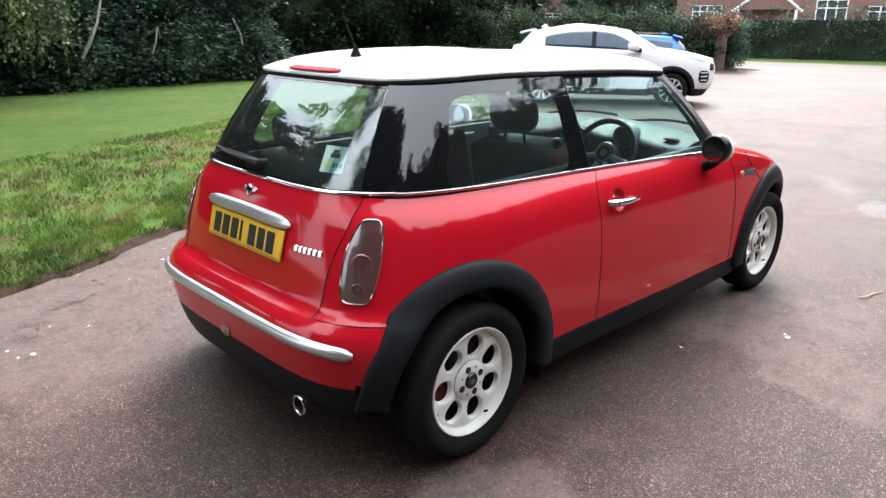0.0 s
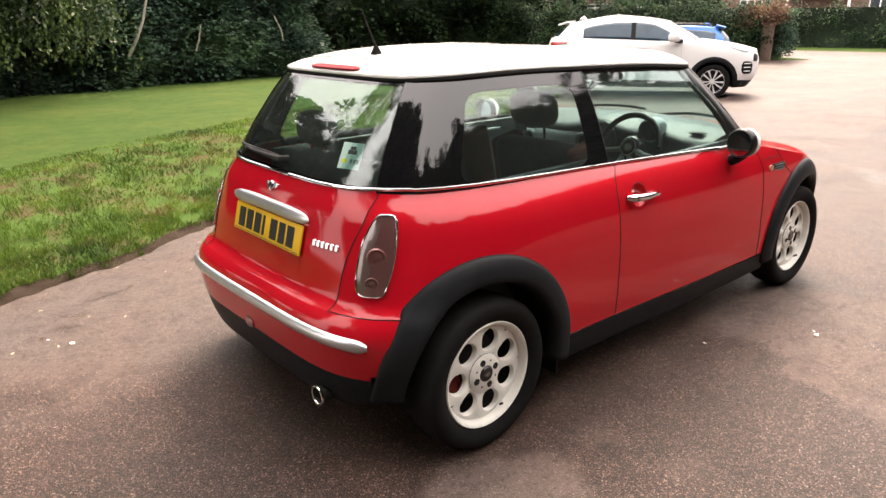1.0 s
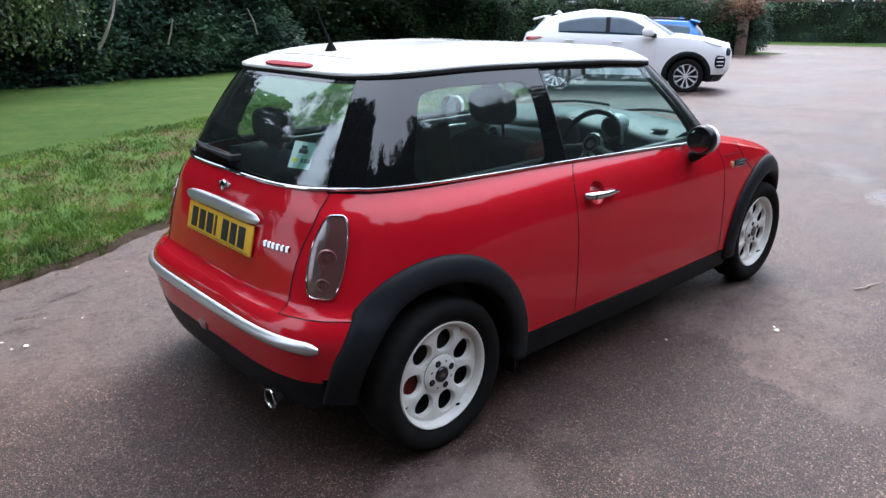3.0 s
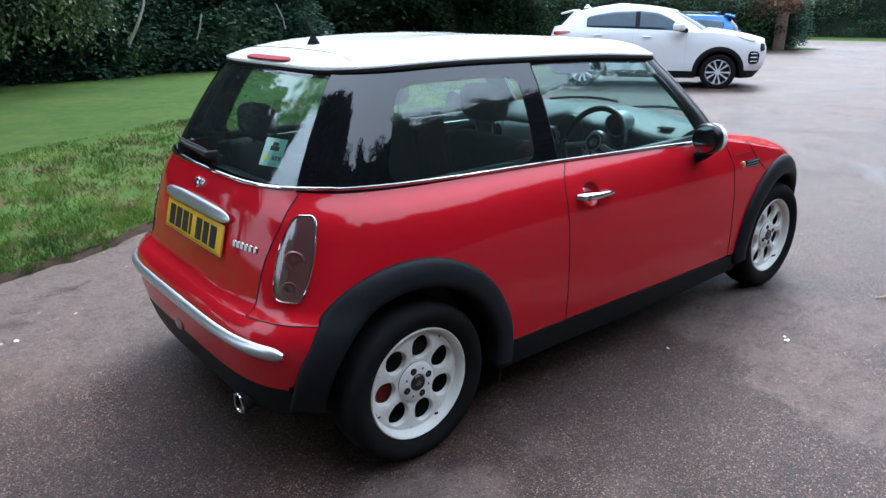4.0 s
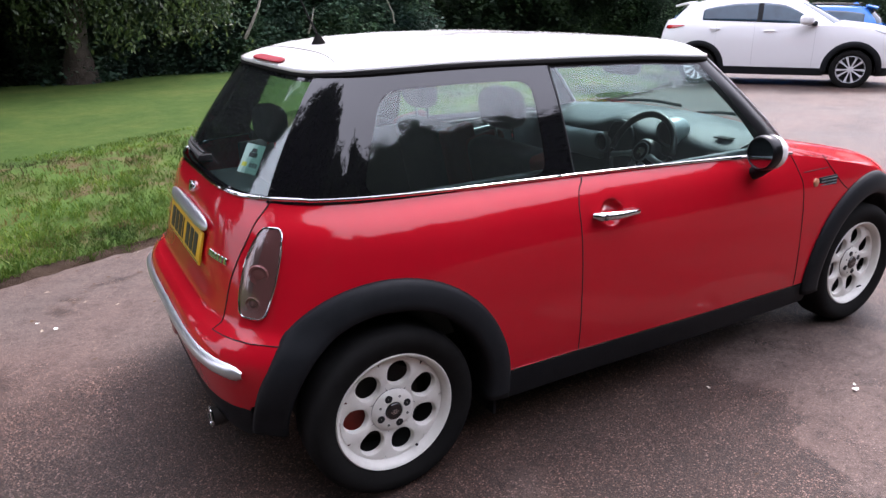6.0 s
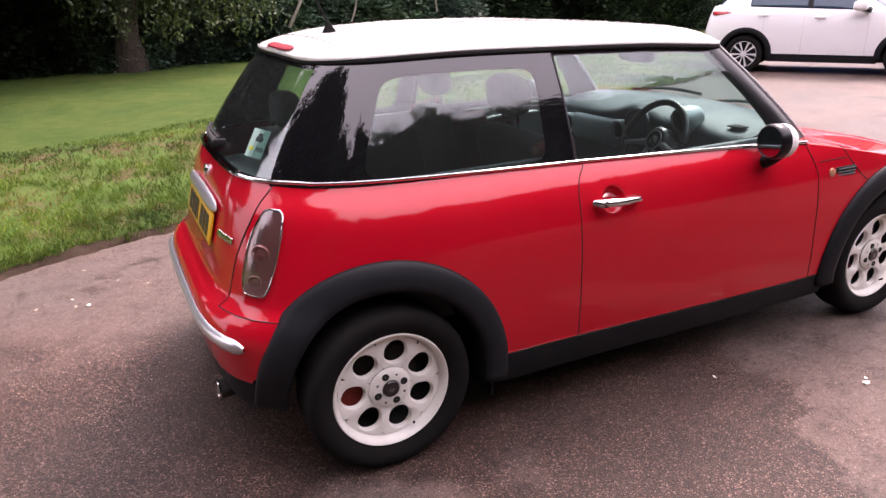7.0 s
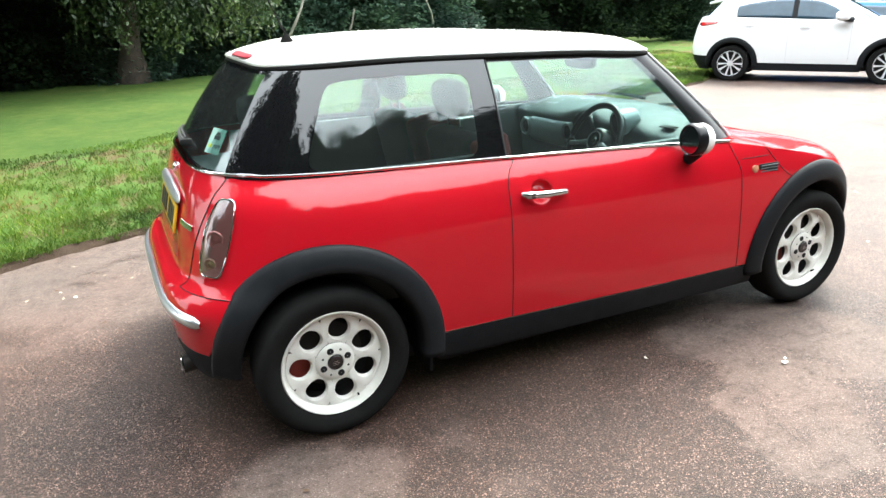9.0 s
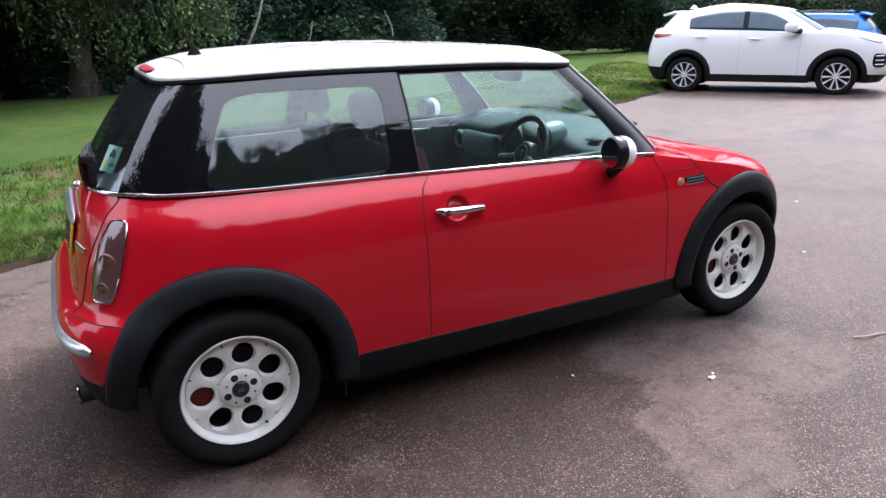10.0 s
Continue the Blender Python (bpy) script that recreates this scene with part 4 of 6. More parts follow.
def mini_interior(car):
    for y in (-0.335, 0.335):
        seat(car, 0.78, y, RED_CLOTH)
    bench = new("rear_seat")
    bench.parent = car
    part("bench_cushion", box(0.46, 1.05, 0.16, (0.16, 0, 0.52), 0.05, 3), CLOTH, bench)
    part("bench_back", box(0.12, 1.05, 0.46, (0, 0, 0), 0.05, 3), CLOTH, bench, m=Matrix.Translation((0.04, 0, 0.75)) @ Matrix.Rotation(radians(-14), 4, "Y"))
    for y in (-0.29, 0.29):
        part("headrest", pillow(0.11, 0.25, 0.15), CLOTH, bench, m=Matrix.Translation((0.0, y, 1.075)))
        for k in (-1, 1):
            part("headrest_post", tube([(0.0, y + k * 0.05, 0.95), (0.0, y + k * 0.05, 1.02)], 0.006, sides=6), CHROME, bench)
    part("parcel_shelf", box(0.22, 0.95, 0.02, (-0.19, 0, 0.86), 0.006), TRIM, car)
    part("cabin_floor", box(2.1, 1.25, 0.03, (0.9, 0, 0.33)), DARK, car)
    for s in (-1, 1):
        part("door_lining", box(1.08, 0.03, 0.52, (1.36, s * 0.675, 0.662), 0.01), TRIM, car)
        part("side_lining", box(0.85, 0.03, 0.54, (0.36, s * 0.600, 0.682), 0.01), TRIM, car)
        part("inner_sill", tube([(x, s * (BODY.side(x, BELT(x)) - 0.040), BELT(x) - (0.022 if s < 0 else -0.004)) for x in np.linspace(0.0, 1.86, 24)], 0.020, sides=8), DARK, car, "dark window sill trim inside the cabin")
        part("door_pull", tube([(1.15, s * 0.64, 0.86), (1.3, s * 0.615, 0.88), (1.5, s * 0.64, 0.87)], 0.008), ALU, car)
    # dashboard: a deep shelf to the windscreen, a cowl over the middle, a rolled silver panel before the passenger
    dash = new("dashboard")
    dash.parent = car
    rows = []
    for y in np.linspace(-0.66, 0.66, 45):
        hump = 0.055 * math.exp(-((y - 0.02) / 0.15) ** 2) + 0.030 * math.exp(-((y + 0.32) / 0.13) ** 2)
        q = min(abs(y) / (CABIN.w(0.96) * 1.03), 0.99)
        glass_x = CABIN.xb(0.96) + (CABIN.xf(0.96) - CABIN.xb(0.96)) * (1 - q ** CABIN.m(0.96)) ** (1 / CABIN.m(0.96)) - 0.022
        over = 0.022 * (1 - (y / 0.66) ** 2)
        row = [(1.70, y, 0.60), (1.69, y, 0.74), (1.675, y, 0.82), (1.655, y, 0.885 + hump), (1.665, y, 0.906 + hump), (1.70, y, 0.920 + hump)]
        row += [(1.70 + (glass_x - 1.70) * g, y, h + hump * e + over) for g, h, e in ((0.3, 0.935, 0.55), (0.65, 0.945, 0.2), (1.0, 0.952, 0.0))] + [(glass_x, y, 0.60)]
        rows.append(row)
    v, f = strip_mesh(rows)
    put("dash_top", mesh_of("dash_top", v, f, DASH), dash, "grey dashboard")
    rolled = bmesh.new()
    tube([(1.672, y, 0.812 - 0.02 * (y - 0.12)) for y in np.linspace(0.135, 0.485, 9)], 0.074, sides=24, bm=rolled, flat=0.55)
    part("dash_panel", rolled, ALU, dash, "rolled silver passenger panel")
    for y, z in ((0.52, 0.812), (0.10, 0.835)):
        part("air_vent", lathe([(0.050, 0.02), (0.056, -0.020), (0.050, -0.030), (0.042, -0.030), (0.038, -0.012), (0.001, -0.008)], 32), ALU, dash, "round silver-ringed air vent", m=pose(1.655, y, z, 0, 0, -90))
        part("vent_core", lathe([(0.039, -0.016), (0.001, -0.020)], 24), DARK, dash, m=pose(1.655, y, z, 0, 0, -90))
    part("centre_dial", lathe([(0.085, 0.02), (0.090, -0.020), (0.080, -0.028), (0.074, -0.015), (0.001, -0.012)], 36), DASH, dash, "round centre dial", m=pose(1.665, -0.02, 0.875, 0, 0, -90))
    pod = part("rev_counter", lathe([(0.044, 0.080), (0.058, 0.050), (0.063, 0.0), (0.062, -0.020), (0.056, -0.026), (0.052, -0.016)], 36), ALU, dash, "silver rev counter pod", m=pose(1.640, -0.335, 0.948, 12, 0, -90))
    part("dial_face", lathe([(0.054, -0.014), (0.001, -0.012)], 30), DARK, pod)
    part("radio_stack", box(0.06, 0.22, 0.30, (1.69, 0, 0.64), 0.02), DASH, dash)
    part("side_vent_grille", box(0.050, 0.075, 0.006, (1.745, -0.545, 0.944), 0.003), DARK, dash)
    # steering wheel
    sw = new("steering_wheel")
    sw.parent, sw.matrix_basis = car, pose(1.515, -0.288, 0.868, 0, 0, 0) @ Matrix.Rotation(radians(25), 4, "Y")
    part("wheel_rim", tube([(0, 0.176 * math.cos(a), 0.176 * math.sin(a)) for a in np.linspace(0, math.tau, 61)[:-1]], 0.0155, True, 10), RIM_LEATHER, sw, "black leather steering wheel rim")
    part("airbag_pad", lathe([(0.070, 0.03), (0.068, -0.012), (0.056, -0.026), (0.001, -0.030)], 28), RIM_LEATHER, sw, m=pose(0.03, 0, 0, 0, 0, -90))
    part("pad_ring", tube([(-0.002, 0.044 * math.cos(a), 0.044 * math.sin(a)) for a in np.linspace(0, math.tau, 33)[:-1]], 0.0035, True, 6), ALU, sw)
    part("wheel_emblem", lathe([(0.022, 0.0), (0.020, -0.004), (0.001, -0.005)], 20), CHROME, sw, m=pose(0.0, 0, 0, 0, 0, -90))
    for a in (-14, 194, 248, 292):
        c, d = math.cos(radians(a)), math.sin(radians(a))
        part("wheel_spoke", tube([(0.012, 0.052 * c, 0.052 * d), (0.004, 0.11 * c, 0.11 * d), (0.0, 0.168 * c, 0.168 * d)], [0.017, 0.012, 0.015], sides=8), ALU, sw)
    part("column", tube([(0.03, 0, 0), (0.17, 0, 0.0)], 0.035), DASH, sw)
    for k in (-1, 1):
        part("column_stalk", tube([(0.05, 0, 0), (0.035, k * 0.12, -0.015), (0.03, k * 0.15, -0.018)], [0.008, 0.007, 0.011]), CHROME, sw)
    part("gear_lever", tube([(1.38, 0.0, 0.45), (1.36, 0.0, 0.66)], 0.012), CHROME, car)
    part("gear_knob", lathe([(0.001, -0.03), (0.022, -0.02), (0.028, 0.0), (0.02, 0.02), (0.001, 0.028)], 20), RUBBER, car, m=Matrix.Translation((1.36, 0.0, 0.68)))
    # mirror and sun visors under the roof
    part("rear_view_mirror", pillow(0.05, 0.245, 0.075), TRIM, car, "grey cabin mirror", m=Matrix.Translation((1.60, -0.04, 1.222)))
    part("mirror_stem", tube([(1.62, -0.04, 1.24), (1.66, -0.03, 1.30)], 0.010, sides=8), TRIM, car)
    part("headliner", box(1.45, 0.86, 0.012, (0.80, 0, 1.335), 0.005), HEADLINER, car)
    for y in (-0.25, 0.25):
        part("sun_visor", box(0.14, 0.34, 0.014, (1.50, y, 1.312), 0.006), HEADLINER, car)


mini_rear(mini)
mini_rear_wiper(mini)
mini_roof(mini)
mini_side(mini)
mini_front(mini)
mini_interior(mini)
# ---- parked cars beyond ----
def blade(k, turn):
    """A wheel spoke that widens towards the rim, with a bevelled face."""
    bm = bmesh.new()
    rings = []
    for d, w, y in ((0.045, 0.012, -0.094), (0.12, 0.013, -0.094), (0.19, 0.018, -0.094), (0.234, 0.025, -0.092)):
        ring = []
        for u, o in ((-1.0, 0.014), (-0.8, 0.0), (0.8, 0.0), (1.0, 0.014), (0.0, 0.03)):
            x, z = d * k, u * w * k
            ring.append(bm.verts.new((x * math.cos(turn) - z * math.sin(turn), y + o, x * math.sin(turn) + z * math.cos(turn))))
        rings.append(ring)
    for a, b in zip(rings, rings[1:]):
        for i in range(5):
            bm.faces.new((a[i], a[(i + 1) % 5], b[(i + 1) % 5], b[i]))
    bm.faces.new(rings[0])
    bm.faces.new(rings[-1])
    return bm


def simple_wheel(car, x, y, r, s, spokes=10):
    hub = new("wheel")
    hub.parent, hub.matrix_basis = car, pose(x, s * y, r, 0, 0, 0 if s < 0 else 180)
    k = r / 0.35
    part("tyre", lathe([(0.235 * k, -0.09), (0.25 * k, -0.105), (0.30 * k, -0.112), (0.335 * k, -0.10), (0.35 * k, -0.07), (0.35 * k, 0.07), (0.33 * k, 0.10), (0.24 * k, 0.09)], 48), RUBBER, hub, "black rubber tyre")
    part("rim", lathe([(0.235 * k, -0.09), (0.245 * k, -0.10), (0.240 * k, -0.106), (0.232 * k, -0.10), (0.226 * k, -0.07), (0.22 * k, 0.0), (0.02, 0.02)], 48), DARK, hub)
    part("rim_lip", tube([(0.238 * k * math.cos(a), -0.103, 0.238 * k * math.sin(a)) for a in np.linspace(0, math.tau, 49)[:-1]], 0.0045, True, 6), SILVER, hub)
    for i in range(spokes):
        part("spoke", blade(k, i * math.tau / spokes + (0.045 if i % 2 else -0.045)), SILVER, hub)
    part("hub_cap", lathe([(0.055 * k, -0.08), (0.05 * k, -0.10), (0.001, -0.105)], 24), SILVER, hub)


SILVER = mottled("machined_alloy", (0.74, 0.74, 0.75), (0.62, 0.62, 0.63), 12, 0.4, 0.25, 0.05)
LAMP = material("clear_lamp", (0.55, 0.58, 0.6), 0.08, 0.3, 1.0)
# opaque pane; bluish blotches in its colour stand for reflections
DARK_PANE = mottled("dark_car_window", (0.016, 0.034, 0.052), (0.035, 0.075, 0.11), 2.2, 0.04, bump_s=0, fine=3)
TAIL = material("red_lamp", (0.35, 0.01, 0.012), 0.1, 0, 1.0)


def parked_car(name, label, m, P, paint_m):
    car = thing(name, label, "car", m)
    body, cabin, belt, gut, wb, wr, wy = P["body"], P["cabin"], P["belt"], P["gutter"], P["wheelbase"], P["wheel"], P["wy"]
    nr, nx, ns = 10, 24, 18
    rows = shell_grid(body, lambda x: P["low"], belt, 26, nr, nx, ns)
    hole = lambda x, y, z: y > 0.5 and min(math.hypot(x, z - wr), math.hypot(x - wb, z - wr)) < wr + 0.095
    skirt = lambda x: P["clad"] + (0.13 if x < -0.42 else 0.0)
    panel("body", rows, lambda k, i, x, y, z: z >= skirt(x) and not hole(x, y, z), paint_m, car)
    panel("lower_cladding", rows, lambda k, i, x, y, z: z < skirt(x) and not hole(x, y, z), CLADDING, car, "black lower cladding")
    sheet = []
    for x, y, z in rows[-1][nr + nx + ns - 6:]:
        sheet.append([(x, y * c, z + P["crown"] * (1 - abs(c) ** 2.2)) for c in np.linspace(-1, 1, 17)])
    v, f = strip_mesh(sheet)
    put("bonnet", mesh_of("bonnet", v, f, paint_m), car)
    crow = shell_grid(cabin, lambda x: belt(min(x, P["screen"])) - 0.01, gut, 14, nr, nx, ns)
    b = nr + nx
    top = len(crow) - 2
    panel("cabin_shell", crow, lambda k, i, x, y, z: not (2 <= k < top and i < nr - 1) and not (k < top and i >= b + ns + nx - 2), paint_m, car)
    panel("rear_window", crow, lambda k, i, x, y, z: 2 <= k < top and i < nr - 1, DARK_PANE, car, thick=0.004)
    panel("windscreen", crow, lambda k, i, x, y, z: k < top and i >= b + ns + nx - 2, DARK_PANE, car, thick=0.004)
    zl, zu = P["win_low"], P["win_top"]
    for s in (-1, 1):
        for x0, x1 in P["windows"]:
            rows2 = []
            for x in np.linspace(x0, x1, 30):
                lo, hi = zl(x), max(zu(x), zl(x) + 0.012)
                rows2.append([(x, s * (cabin.side(x, z) + 0.004), z) for z in np.linspace(lo, hi, 8)])
            v, f = strip_mesh(rows2)
            w = put("side_window", mesh_of("side_window", v, f, DARK_PANE), car, "dark tinted side window")
            mod = w.modifiers.new("thickness", "SOLIDIFY")
            mod.thickness, mod.offset = 0.006, 0
        xb = P["windows"][1][0]
        strip = [[(x, s * (cabin.side(x, z) + 0.009), z) for z in np.linspace(zl(x), zu(x), 8)] for x in (xb - 0.045, xb + 0.045)]
        v, f = strip_mesh(strip)
        put("middle_pillar", mesh_of("middle_pillar", v, f, CLADDING), car, "black door pillar")
    edge = crow[-1]
    cx = 0.5 * (edge[0][0] + edge[-1][0])
    rings = [[(cx + (x - cx) * r, y * r, z + (gut(cx) - z) * (1 - r) + P["dome"] * (1 - r**3)) for x, y, z in edge] for r in (1.0, 0.97, 0.9, 0.8, 0.65, 0.45, 0.2, 0.0)]
    v, f = strip_mesh([g + [(x, -y, z) for x, y, z in g[-2::-1]] for g in rings])
    put("roof", mesh_of("roof", v, f, paint_m), car)
    ex, ez = edge[0][0], edge[0][2]
    part("roof_spoiler", box(0.26, 1.16, 0.045, (0, 0, 0), 0.020), paint_m, car, m=Matrix.Translation((ex + 0.0, 0, ez + 0.028)) @ Matrix.Rotation(radians(-14), 4, "Y"))
    fin = bmesh.new()
    bmesh.ops.create_cone(fin, cap_ends=True, segments=16, radius1=0.06, radius2=0.012, depth=0.07, matrix=Matrix.Diagonal((1.5, 0.4, 1, 1)))
    part("roof_aerial", fin, paint_m, car, m=Matrix.Translation((ex + 0.36, 0, gut(ex + 0.36) + P["dome"] + 0.01)))
    for s in P.get("rails", ()):
        part("roof_rail", tube([(x, s * (cabin.side(x, gut(x)) * 0.93), gut(x) + 0.055 + (0.0 if 0.1 < abs(x - 0.7) < 0.85 else 0.005)) for x in np.linspace(-0.2, 1.5, 18)], 0.020, sides=8), CLADDING, car, "black roof rail")
    for s in (-1, 1):
        for x in (0, wb):
            simple_wheel(car, x, wy, wr, s)
            arch = []
            for a in np.linspace(radians(-5), radians(185), 32):
                row = []
                for r, o in ((wr + 0.150, 0.002), (wr + 0.130, 0.018), (wr + 0.055, 0.022), (wr + 0.045, 0.0), (wr + 0.045, -0.25)):
                    px, pz = x + r * math.cos(a), wr + r * math.sin(a)
                    row.append((px, s * (body.side(px, max(pz, 0.3)) + o), pz))
                arch.append(row)
            v, f = strip_mesh(arch)
            put("wheel_arch", mesh_of("wheel_arch", v, f, CLADDING), car, "black wheel arch moulding")
            well = [[(x + (wr + 0.05) * math.cos(a), s * y, wr + (wr + 0.05) * math.sin(a)) for y in (wy + 0.1, 0.5)] + [(x, s * 0.5, wr)] for a in np.linspace(radians(-5), radians(185), 20)]
            v, f = strip_mesh(well)
            put("wheel_well", mesh_of("wheel_well", v, f, DARK), car)
        mx, mz = P["mirror"]
        my = body.side(mx, belt(mx) - 0.05)
        mir = part("mirror", pillow(0.24, 0.20, 0.17), paint_m, car, "painted door mirror", m=Matrix.Translation((mx, s * (my + 0.13), mz)))
        part("mirror_foot", tube([(0.04, 0, -0.05), (0.09, -s * 0.07, -0.06), (0.14, -s * 0.15, -0.07)], [0.05, 0.045, 0.05], sides=10), CLADDING, mir, "black mirror foot")
        for hx in P["handles"]:
            hz = belt(hx) - 0.12
            part("door_handle", tube([(hx - 0.09, s * (body.side(hx, hz) + 0.02), hz), (hx, s * (body.side(hx, hz) + 0.032), hz), (hx + 0.09, s * (body.side(hx, hz) + 0.02), hz)], 0.014), paint_m, car)
        for gx in P["gaps"]:
            part("door_gap", tube([(gx, s * (body.side(gx, z) + 0.001), z) for z in np.linspace(P["clad"], belt(gx), 12)], 0.0011, sides=5), TRIM, car)
        for nm, lx0, lx1, lo, hi, mt in P["lamps"]:
            # a lamp or grille let into the skin: height limits run from one end to the other
            sheet = []
            for t in np.linspace(0, 1, 14):
                x = lx0 + (lx1 - lx0) * t
                e = min(1, 4 * t + 0.25, 4 * (1 - t) + 0.25) ** 0.5
                a, b = lo[0] + (lo[1] - lo[0]) * t, hi[0] + (hi[1] - hi[0]) * t
                m0, h0 = (a + b) / 2, (b - a) / 2 * e
                sheet.append([(x, s * (body.side(x, z) + 0.006), z) for z in np.linspace(m0 - h0, m0 + h0, 7)])
            v, f = strip_mesh(sheet)
            lamp = put(nm, mesh_of(nm, v, f, mt), car)
            mod = lamp.modifiers.new("thickness", "SOLIDIFY")
            mod.thickness, mod.offset = 0.012, 0
            if nm == "fog_grille":
                for z in np.linspace(lo[0] + 0.05, hi[0] - 0.05, 3):
                    part("fog_slat", tube([(x, s * (body.side(x, z) + 0.014), z) for x in np.linspace(lx0 + 0.04, lx1 - 0.04, 6)], 0.011, sides=6), SILVER, lamp)
    part("underbody", box(wb + 1.2, 1.4, 0.15, (wb / 2, 0, P["low"] + 0.08), 0.03), DARK, car)
    return car


SUV = dict(
    body=Shell(xr=curve((0.2, -0.70), (0.45, -0.84), (0.65, -0.86), (0.9, -0.82), (1.05, -0.78), (1.25, -0.70)), xf=curve((0.2, 3.40), (0.5, 3.58), (0.75, 3.60), (0.92, 3.54), (1.02, 3.44), (1.2, 3.2)),
               w=curve((0.2, 0.86), (0.5, 0.90), (0.85, 0.915), (1.05, 0.895), (1.25, 0.83)), n=curve((0.2, 4), (1.2, 4)), m=curve((0.2, 3.2), (1.2, 3.0)), xa=0.6, xb=2.1),
    cabin=Shell(xr=curve((0.95, -0.76), (1.15, -0.70), (1.35, -0.53), (1.5, -0.40), (1.6, -0.34)), xf=curve((0.95, 2.72), (1.1, 2.52), (1.3, 2.20), (1.5, 1.84), (1.6, 1.64)),
                w=curve((0.95, 0.86), (1.1, 0.82), (1.35, 0.73), (1.6, 0.62)), n=curve((0.9, 4), (1.6, 4)), m=curve((0.9, 3), (1.6, 3)), xa=0.55, xb=curve((0.95, 2.06), (1.6, 1.26))),
    belt=curve((-0.9, 1.21), (0.0, 1.19), (1.0, 1.15), (2.0, 1.12), (2.5, 1.11), (3.0, 1.06), (3.3, 1.00), (3.6, 0.90)), gutter=curve((-0.6, 1.455), (-0.3, 1.505), (0.1, 1.56), (0.8, 1.61), (1.4, 1.575), (2.2, 1.52)),
    win_low=curve((-0.6, 1.25), (0.0, 1.215), (1.0, 1.175), (2.1, 1.13)), win_top=curve((0.0, 1.375), (0.05, 1.405), (0.3, 1.460), (0.7, 1.505), (1.05, 1.510), (1.4, 1.475), (1.7, 1.355), (1.9, 1.22), (2.02, 1.13)), windows=((0.02, 1.04), (1.045, 1.98)),
    low=0.22, clad=0.36, crown=0.06, screen=2.3, dome=0.06, wheelbase=2.67, wheel=0.345, wy=0.80, mirror=(1.86, 1.215), handles=(0.28, 1.25), gaps=(0.30, 0.98, 2.02),
    lamps=[("tail_lamp", -0.68, -0.30, (1.035, 1.10), (1.125, 1.125), TAIL), ("headlamp", 2.96, 3.32, (1.02, 0.905), (1.055, 0.965), LAMP), ("fog_grille", 3.22, 3.43, (0.50, 0.50), (0.75, 0.73), CLADDING), ("front_grille", 3.44, 3.53, (0.74, 0.74), (0.90, 0.86), CLADDING)])
parked_car("suv_car", "white five-door sport utility vehicle with black wheel arches", pose(10.57, 7.14, -0.085, 0, 0, -57) @ Matrix.Scale(0.93, 4), SUV, PEARL)
ESTATE = dict(SUV)

ESTATE["gutter"] = curve((-0.6, 1.43), (0.0, 1.46), (0.8, 1.475), (1.5, 1.42), (2.2, 1.37))
ESTATE["belt"] = curve((-0.9, 1.06), (0.0, 1.05), (1.0, 1.02), (2.0, 0.98), (2.5, 0.95), (3.1, 0.88), (3.6, 0.78))
ESTATE["win_low"] = curve((-0.6, 1.10), (0.0, 1.08), (1.0, 1.05), (2.1, 1.0))
ESTATE["windows"] = ((-0.35, 0.92), (0.96, 2.0))
ESTATE["win_top"] = curve((-0.50, 1.20), (-0.30, 1.32), (0.0, 1.37), (0.6, 1.40), (1.1, 1.38), (1.5, 1.29), (1.85, 1.12), (2.02, 1.0))
ESTATE["mirror"] = (1.80, 1.08)
ESTATE["rails"] = (-1, 1)
ESTATE["lamps"] = [("tail_lamp", -0.66, -0.40, (0.82, 0.84), (0.98, 0.96), TAIL), ("headlamp", 2.9, 3.25, (0.76, 0.74), (0.84, 0.80), LAMP)]
parked_car("blue_car", "blue hatchback parked behind the white vehicle", pose(14.84, 6.97, -0.16, 0, 0, 118) @ Matrix.Scale(0.90, 4), ESTATE, BLUE)
# ---- ground ----
def fall(x, y):
    """The drive falls gently away beyond the car."""
    d = 0.72 * x + 0.69 * y
    t = min(max((d - 5.0) / 18.0, 0), 1)
    return -0.24 * t * t * (3 - 2 * t)


def ground_rows(xs, ys, z):
    return [[(x, y, z(x, y)) for y in ys] for x in xs]


def steps(far, near, step):
    a = list(np.arange(-near, near + 1e-6, step))
    b = [near * (far / near) ** (i / 8) for i in range(1, 9)]
    return [-q for q in b[::-1]] + a + b


